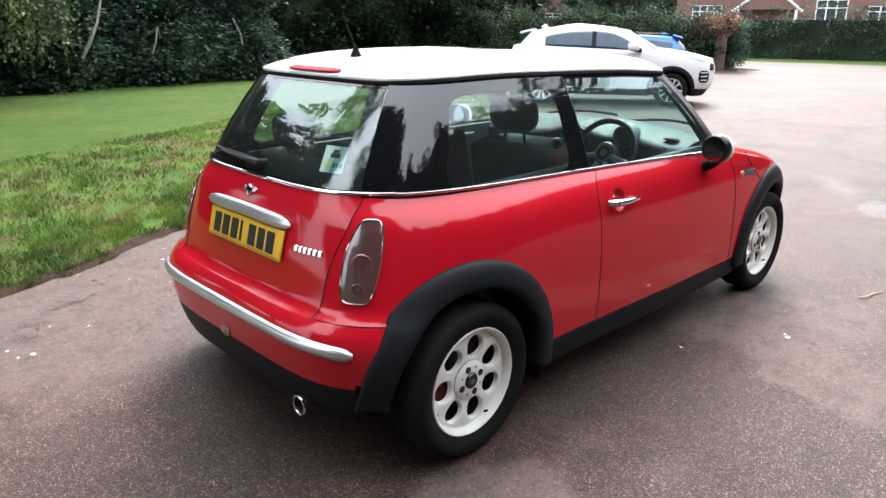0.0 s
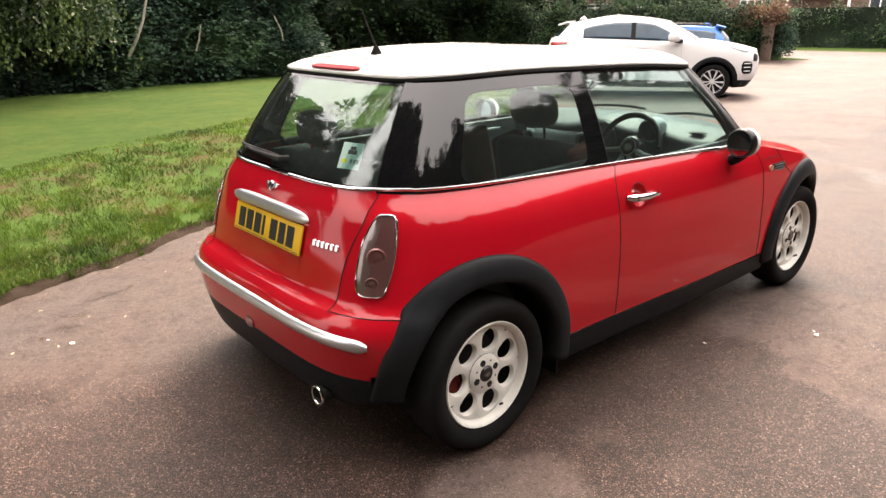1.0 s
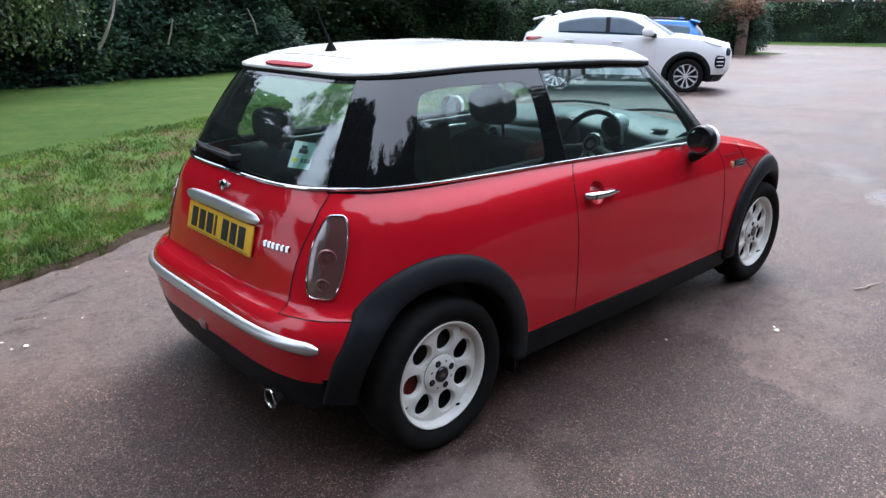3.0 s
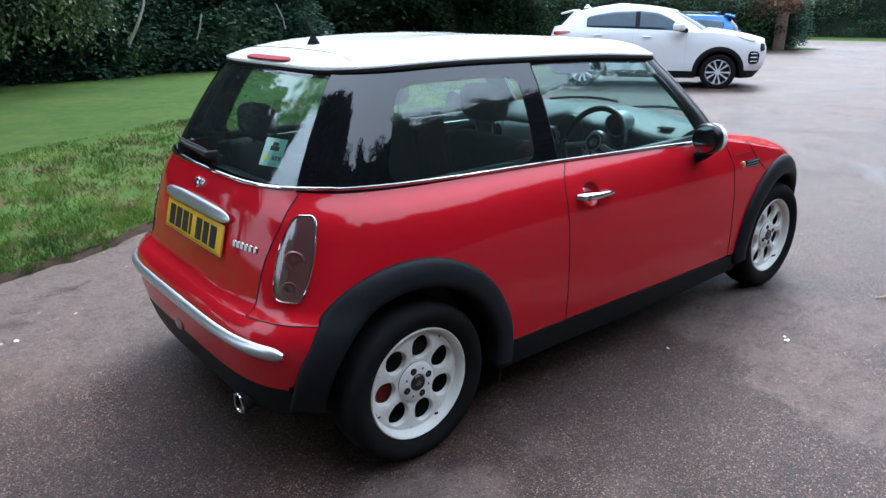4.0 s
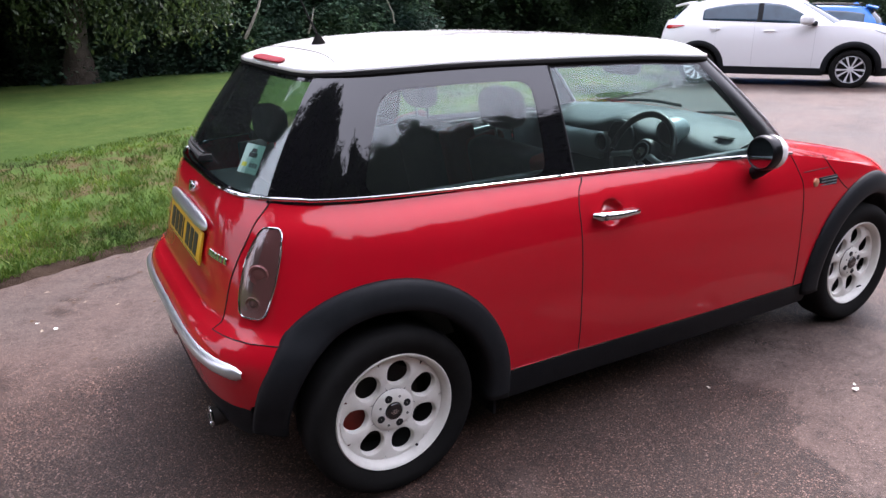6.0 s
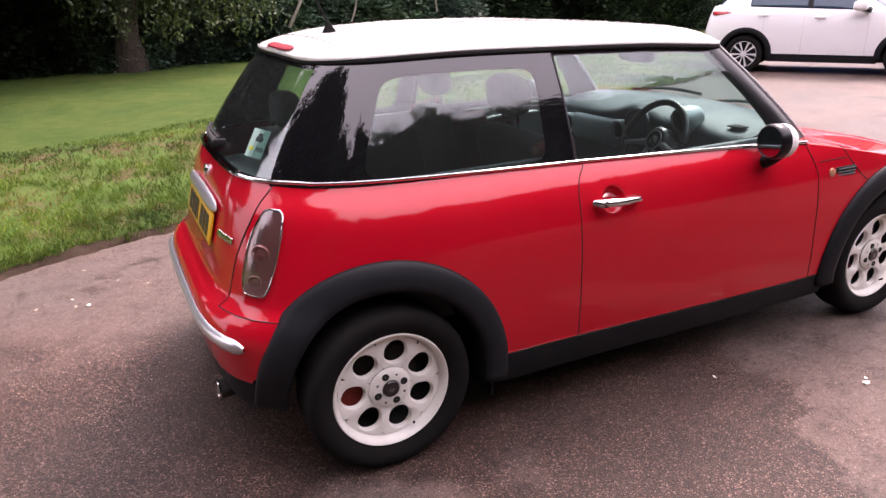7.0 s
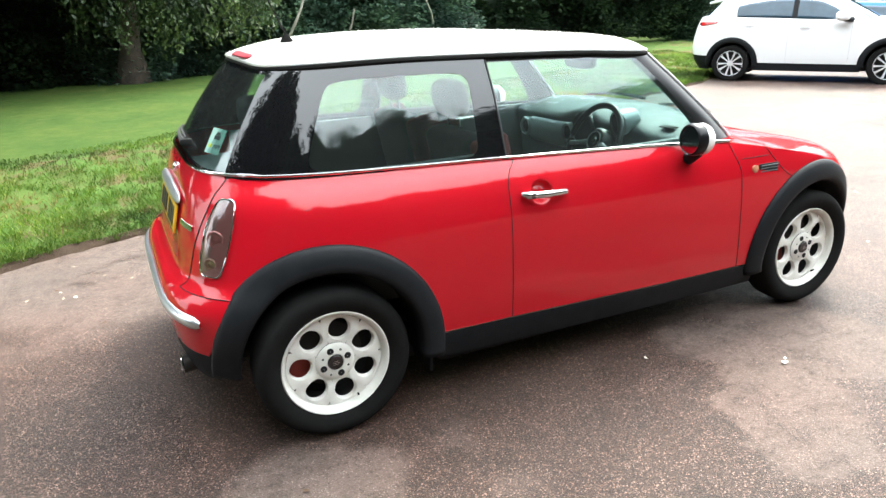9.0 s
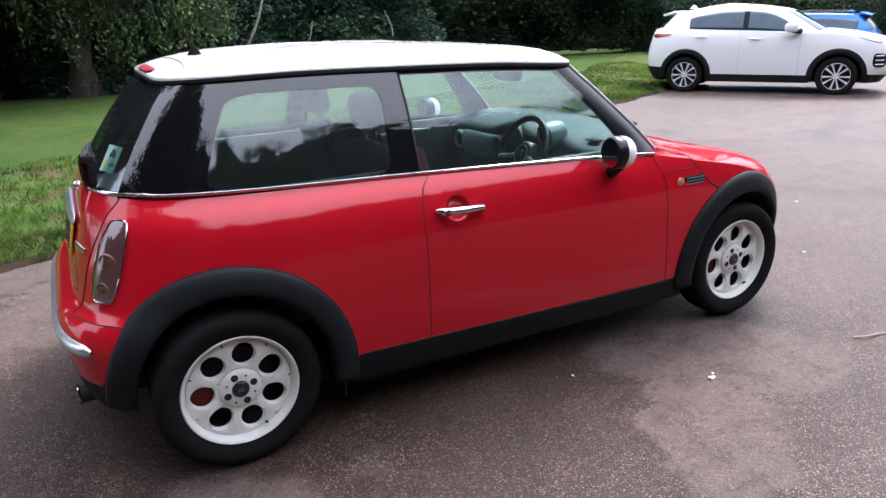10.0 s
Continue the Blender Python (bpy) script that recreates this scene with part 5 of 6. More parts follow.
def tarmac():
    """Chippings in a brown binder, worn to a pale dusty skin in patches, with damp spots, joints and shallow puddles."""
    m = material("damp_red_tarmac", (0.1, 0.08, 0.075), 0.6)
    vec = coords(m)

    def warp(src, scale, detail, amount):
        n = node(m, "ShaderNodeTexNoise", Scale=scale, Detail=detail, Roughness=0.62)
        link(m, vec, n.inputs["Vector"])
        less = node(m, "ShaderNodeVectorMath")
        less.operation = "SUBTRACT"
        link(m, n.outputs["Color"], less.inputs[0])
        less.inputs[1].default_value = (0.5, 0.5, 0.5)
        add = node(m, "ShaderNodeVectorMath")
        add.operation = "MULTIPLY_ADD"
        link(m, less.outputs[0], add.inputs[0])
        add.inputs[1].default_value = (amount, amount, 0.0)
        link(m, src, add.inputs[2])
        return add.outputs[0]

    ragged = warp(warp(vec, 1.1, 3.0, 0.30), 5.0, 9.0, 0.34)

    def spot(x, y, rx, ry, turn, soft, weight=1.0):
        """One where the ragged ellipse lies, nought outside."""
        mp = node(m, "ShaderNodeMapping")
        mp.vector_type = "TEXTURE"
        mp.inputs["Location"].default_value = (x, y, 0)
        mp.inputs["Rotation"].default_value = (0, 0, radians(turn))
        mp.inputs["Scale"].default_value = (rx, ry, 1)
        link(m, ragged, mp.inputs["Vector"])
        ln = node(m, "ShaderNodeVectorMath")
        ln.operation = "LENGTH"
        link(m, mp.outputs[0], ln.inputs[0])
        return ramp(m, ln.outputs["Value"], (max(1 - soft, 0.0), (weight,) * 3), (1.0, (0, 0, 0)))

    def union(*rows):
        out = spot(*rows[0])
        for r in rows[1:]:
            out = mix(m, 1.0, out, spot(*r), "LIGHTEN")
        return out

    # chippings
    grit = node(m, "ShaderNodeTexVoronoi", Scale=235.0)
    link(m, vec, grit.inputs["Vector"])
    chip = node(m, "ShaderNodeSeparateColor")
    link(m, grit.outputs["Color"], chip.inputs[0])
    stones = ramp(m, chip.outputs[0], (0.0, (0.013, 0.0097, 0.0088)), (0.40, (0.028, 0.0207, 0.0182)), (0.62, (0.053, 0.040, 0.0345)), (0.80, (0.088, 0.069, 0.061)), (0.91, (0.185, 0.156, 0.138)), (0.98, (0.42, 0.38, 0.35)))
    tint = ramp(m, chip.outputs[1], (0.3, (1.02, 1.0, 0.96)), (0.75, (1.16, 0.96, 0.86)), (0.95, (0.95, 0.97, 1.0)))
    stones = mix(m, 1.0, stones, tint, "MULTIPLY")
    fine = noise_tex(m, 420.0, 2, vec=vec)
    damp = mix(m, 0.26, stones, ramp(m, fine, (0.3, (0.018, 0.0130, 0.0115)), (0.7, (0.068, 0.050, 0.043))))
    damp = mix(m, 1.0, damp, ramp(m, noise_tex(m, 1.3, 5, 0.6, vec), (0.34, (0.58, 0.52, 0.50)), (0.66, (1.02, 0.90, 0.85))), "MULTIPLY")
    dusty = ramp(m, noise_tex(m, 150.0, 5, 0.75, vec), (0.28, (0.044, 0.034, 0.030)), (0.5, (0.100, 0.078, 0.069)), (0.75, (0.165, 0.132, 0.118)))
    dusty = mix(m, 0.16, dusty, mix(m, 1.0, stones, (1.5, 1.5, 1.5), "MULTIPLY"))
    # where the skin is worn pale
    pale = union((-2.75, -0.4, 1.55, 2.3, 8, 0.30, 0.28), (-1.0, 1.45, 1.5, 0.95, 16, 0.25), (1.2, 2.2, 2.4, 1.1, 22, 0.3), (-0.16, -1.03, 0.36, 0.25, -12, 0.3), (0.37, -1.02, 0.09, 0.16, 20, 0.9, 0.55), (0.39, -1.38, 0.13, 0.09, 0, 0.9, 0.55),
                 (2.06, -1.06, 0.60, 0.38, -34, 0.11), (1.58, -1.50, 0.44, 0.28, 52, 0.11), (2.85, -1.95, 0.60, 0.36, 20, 0.2, 0.3), (3.3, -0.6, 0.7, 0.4, 30, 0.3, 0.45))
    # farther out the pale tone also paints the wet sky sheen
    far = node(m, "ShaderNodeSeparateXYZ")
    link(m, ragged, far.inputs[0])
    away = node(m, "ShaderNodeMapRange")
    away.inputs["From Min"].default_value, away.inputs["From Max"].default_value = 3.2, 5.4
    link(m, far.outputs["X"], away.inputs["Value"])
    broad = ramp(m, noise_tex(m, 0.35, 6, 0.66, vec), (0.42, (0.18, 0.18, 0.18)), (0.56, (0.80, 0.80, 0.80)))
    pale = mix(m, 1.0, pale, mix(m, 1.0, broad, away.outputs[0], "MULTIPLY"), "LIGHTEN")
    # damp spots within the pale skin
    wet_spots = union((-1.30, 0.78, 0.40, 0.20, -12, 0.6, 0.85), (-0.60, 1.76, 0.15, 0.06, 0, 0.5), (-0.84, 1.63, 0.09, 0.05, 0, 0.6), (-0.94, 1.43, 0.15, 0.06, 0, 0.6, 0.8), (1.97, -1.22, 0.20, 0.08, -45, 0.7, 0.8), (1.93, -0.81, 0.09, 0.05, -20, 0.5))
    pale = mix(m, wet_spots, pale, (0, 0, 0))
    small = ramp(m, noise_tex(m, 4.2, 7, 0.66, vec), (0.57, (0, 0, 0)), (0.66, (0.85, 0.85, 0.85)))
    pale = mix(m, small, pale, (0, 0, 0))
    base = mix(m, pale, damp, dusty)
    rust = ramp(m, noise_tex(m, 0.9, 3, 0.5, vec), (0.35, (1.0, 0.97, 0.95)), (0.65, (1.13, 0.96, 0.90)))
    base = mix(m, 1.0, base, rust, "MULTIPLY")
    pits = ramp(m, noise_tex(m, 34.0, 5, 0.7, vec), (0.34, (0.50, 0.48, 0.47)), (0.46, (0.96, 0.96, 0.96)), (0.60, (1.05, 1.05, 1.04)), (0.72, (1.45, 1.42, 1.38)))
    base = mix(m, 1.0, base, pits, "MULTIPLY")
    blotch = ramp(m, noise_tex(m, 8.0, 7, 0.7, vec), (0.36, (0.66, 0.64, 0.63)), (0.48, (0.94, 0.93, 0.92)), (0.60, (1.02, 1.01, 1.0)), (0.72, (1.16, 1.14, 1.12)))
    base = mix(m, 1.0, base, blotch, "MULTIPLY")
    # tarred joints and broken edges on the open drive
    joint = node(m, "ShaderNodeTexVoronoi", Scale=0.24)
    joint.feature = "DISTANCE_TO_EDGE"
    link(m, ragged, joint.inputs["Vector"])
    tar = ramp(m, joint.outputs["Distance"], (0.0, (0.66, 0.64, 0.64)), (0.014, (0.78, 0.77, 0.77)), (0.04, (1, 1, 1)))
    scabs = ramp(m, noise_tex(m, 1.9, 7, 0.65, vec), (0.53, (1, 1, 1)), (0.66, (0.56, 0.54, 0.54)))
    base = mix(m, 1.0, base, mix(m, away.outputs[0], (1, 1, 1), mix(m, 1.0, tar, scabs, "MULTIPLY")), "MULTIPLY")
    # thin standing water
    pool = union((5.8, -0.2, 0.62, 0.24, 38, 0.9, 0.7), (5.1, -0.78, 0.36, 0.24, 10, 0.5), (8.3, -1.6, 0.8, 0.5, 30, 0.6, 0.8), (2.05, -1.98, 0.62, 0.26, -8, 0.8, 0.3))
    base = mix(m, pool, base, mix(m, 1.0, base, (0.85, 0.84, 0.84), "MULTIPLY"))
    link(m, base, bsdf(m).inputs["Base Color"])
    bsdf(m).inputs["Specular IOR Level"].default_value = 0.30
    rg = node(m, "ShaderNodeMapRange")
    rg.inputs["To Min"].default_value, rg.inputs["To Max"].default_value = 0.45, 0.62
    link(m, pale, rg.inputs["Value"])
    link(m, mix(m, pool, rg.outputs[0], (0.24, 0.24, 0.24)), bsdf(m).inputs["Roughness"])
    hgt = mix(m, 0.5, grit.outputs["Distance"], fine)
    bump(m, mix(m, pool, hgt, (0.4, 0.4, 0.4)), 0.75, 0.006)
    return m


TARMAC = tarmac()
def lawn_mat():
    """Mown turf, thinning to ochre straw and bare earth in scattered worn spots."""
    m = material("lawn_turf", (0.06, 0.1, 0.02), 0.95)
    turf = ramp(m, noise_tex(m, 0.7, 4, 0.6), (0.3, (0.030, 0.080, 0.016)), (0.5, (0.046, 0.100, 0.020)), (0.68, (0.080, 0.104, 0.028)))
    turf = mix(m, 0.3, turf, mix(m, noise_tex(m, 40, 3), (0.03, 0.06, 0.012), (0.13, 0.15, 0.04)))
    worn = ramp(m, noise_tex(m, 2.6, 6, 0.66), (0.50, (0, 0, 0)), (0.62, (1, 1, 1)))
    earth = mix(m, noise_tex(m, 24, 3), (0.045, 0.036, 0.018), (0.135, 0.100, 0.052))
    link(m, mix(m, worn, turf, earth), bsdf(m).inputs["Base Color"])
    bump(m, noise_tex(m, 40, 3), 0.5, 0.02)
    return m


LAWN_BANK = lawn_mat()
bsdf(LAWN_BANK).inputs["Specular IOR Level"].default_value = 0.08
LAWN = material("mown_lawn", (0.04, 0.08, 0.02), 0.95)
turf = ramp(LAWN, noise_tex(LAWN, 0.55, 5, 0.65), (0.32, (0.022, 0.052, 0.011)), (0.48, (0.040, 0.078, 0.015)), (0.58, (0.064, 0.092, 0.019)), (0.70, (0.098, 0.104, 0.028)))
turf = mix(LAWN, 0.42, turf, ramp(LAWN, noise_tex(LAWN, 5.0, 6, 0.72), (0.36, (0.014, 0.040, 0.008)), (0.52, (0.050, 0.086, 0.018)), (0.66, (0.110, 0.118, 0.034))))
turf = mix(LAWN, 0.30, turf, ramp(LAWN, noise_tex(LAWN, 60.0, 3, 0.7), (0.3, (0.012, 0.034, 0.008)), (0.7, (0.080, 0.120, 0.034))))
link(LAWN, turf, bsdf(LAWN).inputs["Base Color"])
bump(LAWN, noise_tex(LAWN, 45.0, 3), 0.6, 0.02)
bsdf(LAWN).inputs["Specular IOR Level"].default_value = 0.08


def lawn_edge(x):
    return 2.52 + 0.40 * x + 0.06 * max(x - 0.5, 0) + 0.06 * math.sin(2.1 * x) + 0.03 * math.sin(5.3 * x) + 0.05 * noise.noise((x * 3.0, 0.5, 0)) + 0.03 * noise.noise((x * 9.0, 1.5, 0)) + 0.45 * max(x - 10.8, 0)


v, f = strip_mesh(ground_rows(steps(900, 40, 1.0), steps(900, 40, 1.0), fall))
tagged(put("ground", mesh_of("ground", v, f, TARMAC)), "damp reddish-grey tarmac drive with pale dry patches", "ground", kind="structure")

BANK_STEPS = (0, 0.03, 0.12, 0.25, 0.4, 0.55, 0.7, 0.9, 1.1, 1.3, 1.5, 1.7, 1.9, 2.1, 2.3, 2.5, 2.7, 2.9, 3.2, 3.6, 4.2, 5, 9, 14, 20)


def lawn_z(x, y):
    d = y - lawn_edge(x)
    rough = float(np.interp(d, (0.1, 0.6, 2.6, 3.2), (0, 1, 1, 0)))
    lumps = 0.036 * noise.noise((x * 1.9, y * 1.9, 2.0)) + 0.026 * noise.noise((x * 4.5, y * 4.5, 6.0)) + 0.012 * noise.noise((x * 9.0, y * 9.0, 1.0))
    return fall(x, y) + rough * lumps + float(np.interp(d, (0, 0.03, 0.12, 0.5, 1.2, 2.6, 3.2, 5, 20), (-0.01, 0.02, 0.035, 0.06, 0.09, 0.13, 0.10, 0.10, 0.14)))


xs = np.r_[np.arange(-24, -4, 0.5), np.arange(-4, 9, 0.08), np.arange(9, 26, 0.5)]
rows = []
for x in xs:
    e = lawn_edge(x)
    rows.append([(x, e + d, lawn_z(x, e + d)) for d in BANK_STEPS])
v, f = strip_mesh(rows)
me = mesh_of("lawn", v, f, LAWN_BANK)
me.materials.append(LAWN)
back = next(k for k, d in enumerate(BANK_STEPS) if d >= 3.2)
me.polygons.foreach_set("material_index", [int(k % (len(BANK_STEPS) - 1) >= back) for k in range(len(me.polygons))])
tagged(put("lawn", me), "sloping grass verge beside the drive", "lawn", kind="structure")

# a ragged strip of bare earth and debris where the grass meets the drive
SOIL = mottled("bare_soil", (0.030, 0.020, 0.014), (0.085, 0.060, 0.042), 9, 0.95, bump_s=1.0, bump_d=0.02, fine=14)
bsdf(SOIL).inputs["Specular IOR Level"].default_value = 0.1
rows = []
for x in np.arange(-5.0, 9.5, 0.05):
    e = lawn_edge(x)
    a = 0.035 + 0.08 * noise.noise((x * 2.3, 7, 0)) + 0.07 * noise.noise((x * 8.0, 9, 0))
    b = 0.07 + 0.09 * noise.noise((x * 1.7, 3, 0)) + 0.07 * noise.noise((x * 7.0, 4, 0))
    rows.append([(x, e + d, fall(x, e + d) + h) for d, h in ((-max(a, 0.01), -0.004), (-0.5 * max(a, 0.01), 0.006), (0.0, 0.018), (0.03, 0.030), (0.5 * max(b, 0.06), 0.040), (max(b, 0.06), 0.025))])
v, f = strip_mesh(rows)
tagged(put("verge_soil", mesh_of("verge_soil", v, f, SOIL)), "ragged strip of bare brown soil beside the grass", "soil", kind="structure")


# ---- leaves ----
def quads(name, corners, mat):
    """One mesh of many loose leaf blades; corners is n x 4 x 3."""
    n = len(corners)
    me = bpy.data.meshes.new(name)
    me.vertices.add(4 * n)
    me.vertices.foreach_set("co", corners.reshape(-1).astype(np.float32))
    me.loops.add(4 * n)
    me.loops.foreach_set("vertex_index", np.arange(4 * n, dtype=np.int32))
    me.polygons.add(n)
    me.polygons.foreach_set("loop_start", np.arange(0, 4 * n, 4, dtype=np.int32))
    me.polygons.foreach_set("loop_total", np.full(n, 4, dtype=np.int32))
    me.materials.append(mat)
    me.update()
    return me


def leaves_at(centres, size, rng, droop=0.3, spread=0.35, out=None):
    """Leaf blades of about size metres at the given places."""
    n = len(centres)
    d = rng.normal(size=(n, 3))
    d[:, 2] -= droop
    d /= np.linalg.norm(d, axis=1)[:, None]
    s = rng.normal(size=(n, 3))
    if out is not None:
        # blades of a spray hang outwards and down, their faces turned to the sky
        d = out + 0.45 * d + np.array([0, 0, -0.35])
        d /= np.linalg.norm(d, axis=1)[:, None]
        s = np.cross(np.array([0.0, 0.0, 1.0]), d) + 0.5 * s
    s = np.cross(d, s) if out is None else s - d * np.sum(s * d, axis=1)[:, None]
    s /= np.linalg.norm(s, axis=1)[:, None]
    ln = size * rng.uniform(0.6, 1.3, n)[:, None]
    wd = ln * spread
    return np.stack([centres - d * ln / 2, centres + s * wd, centres + d * ln / 2, centres - s * wd], 1)


def leaf_mat(name, c1, c2, c3, shine=0.2):
    m = material(name, c1, 0.65 - 0.5 * shine, 0, 0, shine)
    g = node(m, "ShaderNodeNewGeometry")
    r = ramp(m, g.outputs["Random Per Island"], (0.0, c1), (0.5, c2), (1.0, c3))
    # broad blotches, bluish dark to warm light, paint shaded gaps and lit clumps
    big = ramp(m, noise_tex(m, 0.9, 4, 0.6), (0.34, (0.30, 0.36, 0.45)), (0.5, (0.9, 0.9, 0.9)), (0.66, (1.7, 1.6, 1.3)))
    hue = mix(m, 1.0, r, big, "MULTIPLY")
    link(m, hue, bsdf(m).inputs["Base Color"])
    through_leaf = node(m, "ShaderNodeBsdfTranslucent")
    link(m, hue, through_leaf.inputs["Color"])
    both = node(m, "ShaderNodeMixShader", Fac=0.35)
    link(m, bsdf(m).outputs[0], both.inputs[1])
    link(m, through_leaf.outputs[0], both.inputs[2])
    link(m, both.outputs[0], m.node_tree.nodes["Material Output"].inputs[0])
    return m


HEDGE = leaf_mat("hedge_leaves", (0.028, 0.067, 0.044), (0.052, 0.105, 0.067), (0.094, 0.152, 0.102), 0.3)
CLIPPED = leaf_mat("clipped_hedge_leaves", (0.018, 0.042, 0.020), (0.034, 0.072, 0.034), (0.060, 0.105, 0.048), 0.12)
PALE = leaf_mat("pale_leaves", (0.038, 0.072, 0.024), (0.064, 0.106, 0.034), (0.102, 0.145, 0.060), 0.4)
# leaf green darkened in colour to stand for foliage in shade
GLOOM = leaf_mat("shade_dark_leaves", (0.009, 0.021, 0.010), (0.015, 0.033, 0.014), (0.028, 0.048, 0.018))
BARK = mottled("bark", (0.028, 0.022, 0.017), (0.095, 0.072, 0.055), 6, 0.9, bump_s=0.8, bump_d=0.03)
PALE_BARK = mottled("pale_bark", (0.16, 0.145, 0.12), (0.26, 0.24, 0.20), 8, 0.9, bump_s=0.6, bump_d=0.01)
# near-black green that paints the shade deep within foliage
SHADE = mottled("thicket_inner_shade", (0.010, 0.020, 0.010), (0.022, 0.042, 0.022), 3, 0.95, bump_s=0.6, bump_d=0.05)


def thicket(name, label, line, height, depth, count, size, seed, mat=None, base=0.0, top_density=0.4):
    """A wall of shrubs along a line of points: a dark sheet painted as the shade inside, and many leaf clumps in front
    and on top.
    """
    rng = np.random.default_rng(seed)
    ob = thing(name, label, "hedge" if "hedge" in name else "shrubs", kind="stuff")
    pts = np.array(line, float)
    seg = np.linalg.norm(np.diff(pts, axis=0), axis=1)
    cum = np.r_[0, np.cumsum(seg)]

    def at(t):
        return np.stack([np.interp(t, cum, pts[:, 0]), np.interp(t, cum, pts[:, 1])], -1)

    def bulge(t, z):
        return np.array([noise.noise((a * 0.45 + seed * 7, b * 0.6, seed)) for a, b in zip(t, z)])

    bump_out = 0.5 if "hedge" in name else 1.3
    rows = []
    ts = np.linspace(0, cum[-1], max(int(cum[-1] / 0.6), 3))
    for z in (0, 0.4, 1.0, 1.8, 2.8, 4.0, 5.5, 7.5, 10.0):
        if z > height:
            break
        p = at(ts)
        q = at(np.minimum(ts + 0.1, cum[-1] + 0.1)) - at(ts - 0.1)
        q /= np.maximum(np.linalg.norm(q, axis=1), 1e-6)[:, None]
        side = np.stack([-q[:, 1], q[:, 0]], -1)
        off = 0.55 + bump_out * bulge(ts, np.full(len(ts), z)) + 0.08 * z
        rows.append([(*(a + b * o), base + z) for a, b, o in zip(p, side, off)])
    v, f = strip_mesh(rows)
    put("inner_shade", mesh_of("inner_shade", v, f, SHADE), ob)
    nc = max(count // 70, 1)
    t = rng.uniform(0, cum[-1], nc)
    z = height * (rng.uniform(0.0, 1.0, nc) if "hedge" in name else rng.beta(0.9, 1.6, nc))
    p = at(t)
    q = at(t + 0.1) - at(t - 0.1)
    q /= np.maximum(np.linalg.norm(q, axis=1), 1e-6)[:, None]
    side = np.stack([-q[:, 1], q[:, 0]], -1)
    off = bump_out * bulge(t, z) + 0.08 * z + rng.uniform(-0.25, 0.40, nc)
    c = np.c_[p + side * off[:, None], base + z]
    rad = rng.uniform(0.2, 0.62, nc)
    which = rng.integers(0, nc, count)
    u = rng.normal(size=(count, 3))
    u /= np.linalg.norm(u, axis=1)[:, None]
    u[:, 2] = np.where(rng.uniform(size=count) < 0.6, np.abs(u[:, 2]), u[:, 2])
    places = c[which] + u * (rad[which] * rng.uniform(0.5, 1.05, count))[:, None] * np.array([1, 1, 0.8])
    places[:, 2] = np.maximum(places[:, 2], base + 0.02)
    facing = np.c_[-side[which], np.zeros(count)] + 0.55 * u
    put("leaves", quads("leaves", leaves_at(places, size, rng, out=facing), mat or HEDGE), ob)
    return ob


def tree(name, label, at, height, crown_c, crown_r, count, size, seed, mat, trunk=0.22, group=""):
    """A tapered trunk with limbs and a crown of leaf clumps with gaps between them."""
    rng = np.random.default_rng(seed)
    ob = thing(name, label, "tree", Matrix.Translation(at), group)
    cc = Vector(crown_c)
    top = Vector((cc.x * 0.7, cc.y * 0.7, height * 0.8))
    pts = [Vector((0, 0, -0.05)).lerp(top, t) + Vector((rng.normal(), rng.normal(), 0)) * 0.10 * t for t in np.linspace(0, 1, 9)]
    bm = tube(pts, [trunk * (1.75 if k == 0 else 1) * (1 - 0.8 * k / 8) for k in range(9)], sides=12)
    for k in range(14):
        a = k * 2.4
        t = 0.3 + 0.6 * k / 14
        root = pts[min(int(t * 8), 7)]
        d = Vector((math.cos(a) * crown_r[0], math.sin(a) * crown_r[1], crown_r[2] * rng.uniform(-0.3, 0.7)))
        tip = cc + d * rng.uniform(0.55, 0.85)
        mid = root.lerp(tip, 0.5) + Vector((0, 0, 0.35))
        part("limb", tube([root, root.lerp(mid, 0.6), mid, tip], [trunk * 0.30, trunk * 0.22, trunk * 0.14, trunk * 0.05], sides=6), BARK, ob)
    part("trunk", bm, BARK, ob, "grey-brown trunk")
    nc = max(count // 90, 4)
    u = rng.normal(size=(nc, 3))
    u /= np.linalg.norm(u, axis=1)[:, None]
    c = np.array(cc) + u * np.array(crown_r) * rng.uniform(0.45, 1.0, nc)[:, None]
    rad = rng.uniform(0.10, 0.22, nc) * min(crown_r)
    w = rng.integers(0, nc, count)
    v = rng.normal(size=(count, 3))
    v /= np.linalg.norm(v, axis=1)[:, None]
    p = c[w] + v * (rad[w] * rng.uniform(0.3, 1.05, count))[:, None]
    put("crown", quads("crown", leaves_at(p, size, rng, droop=0.6), mat), ob)
    return ob


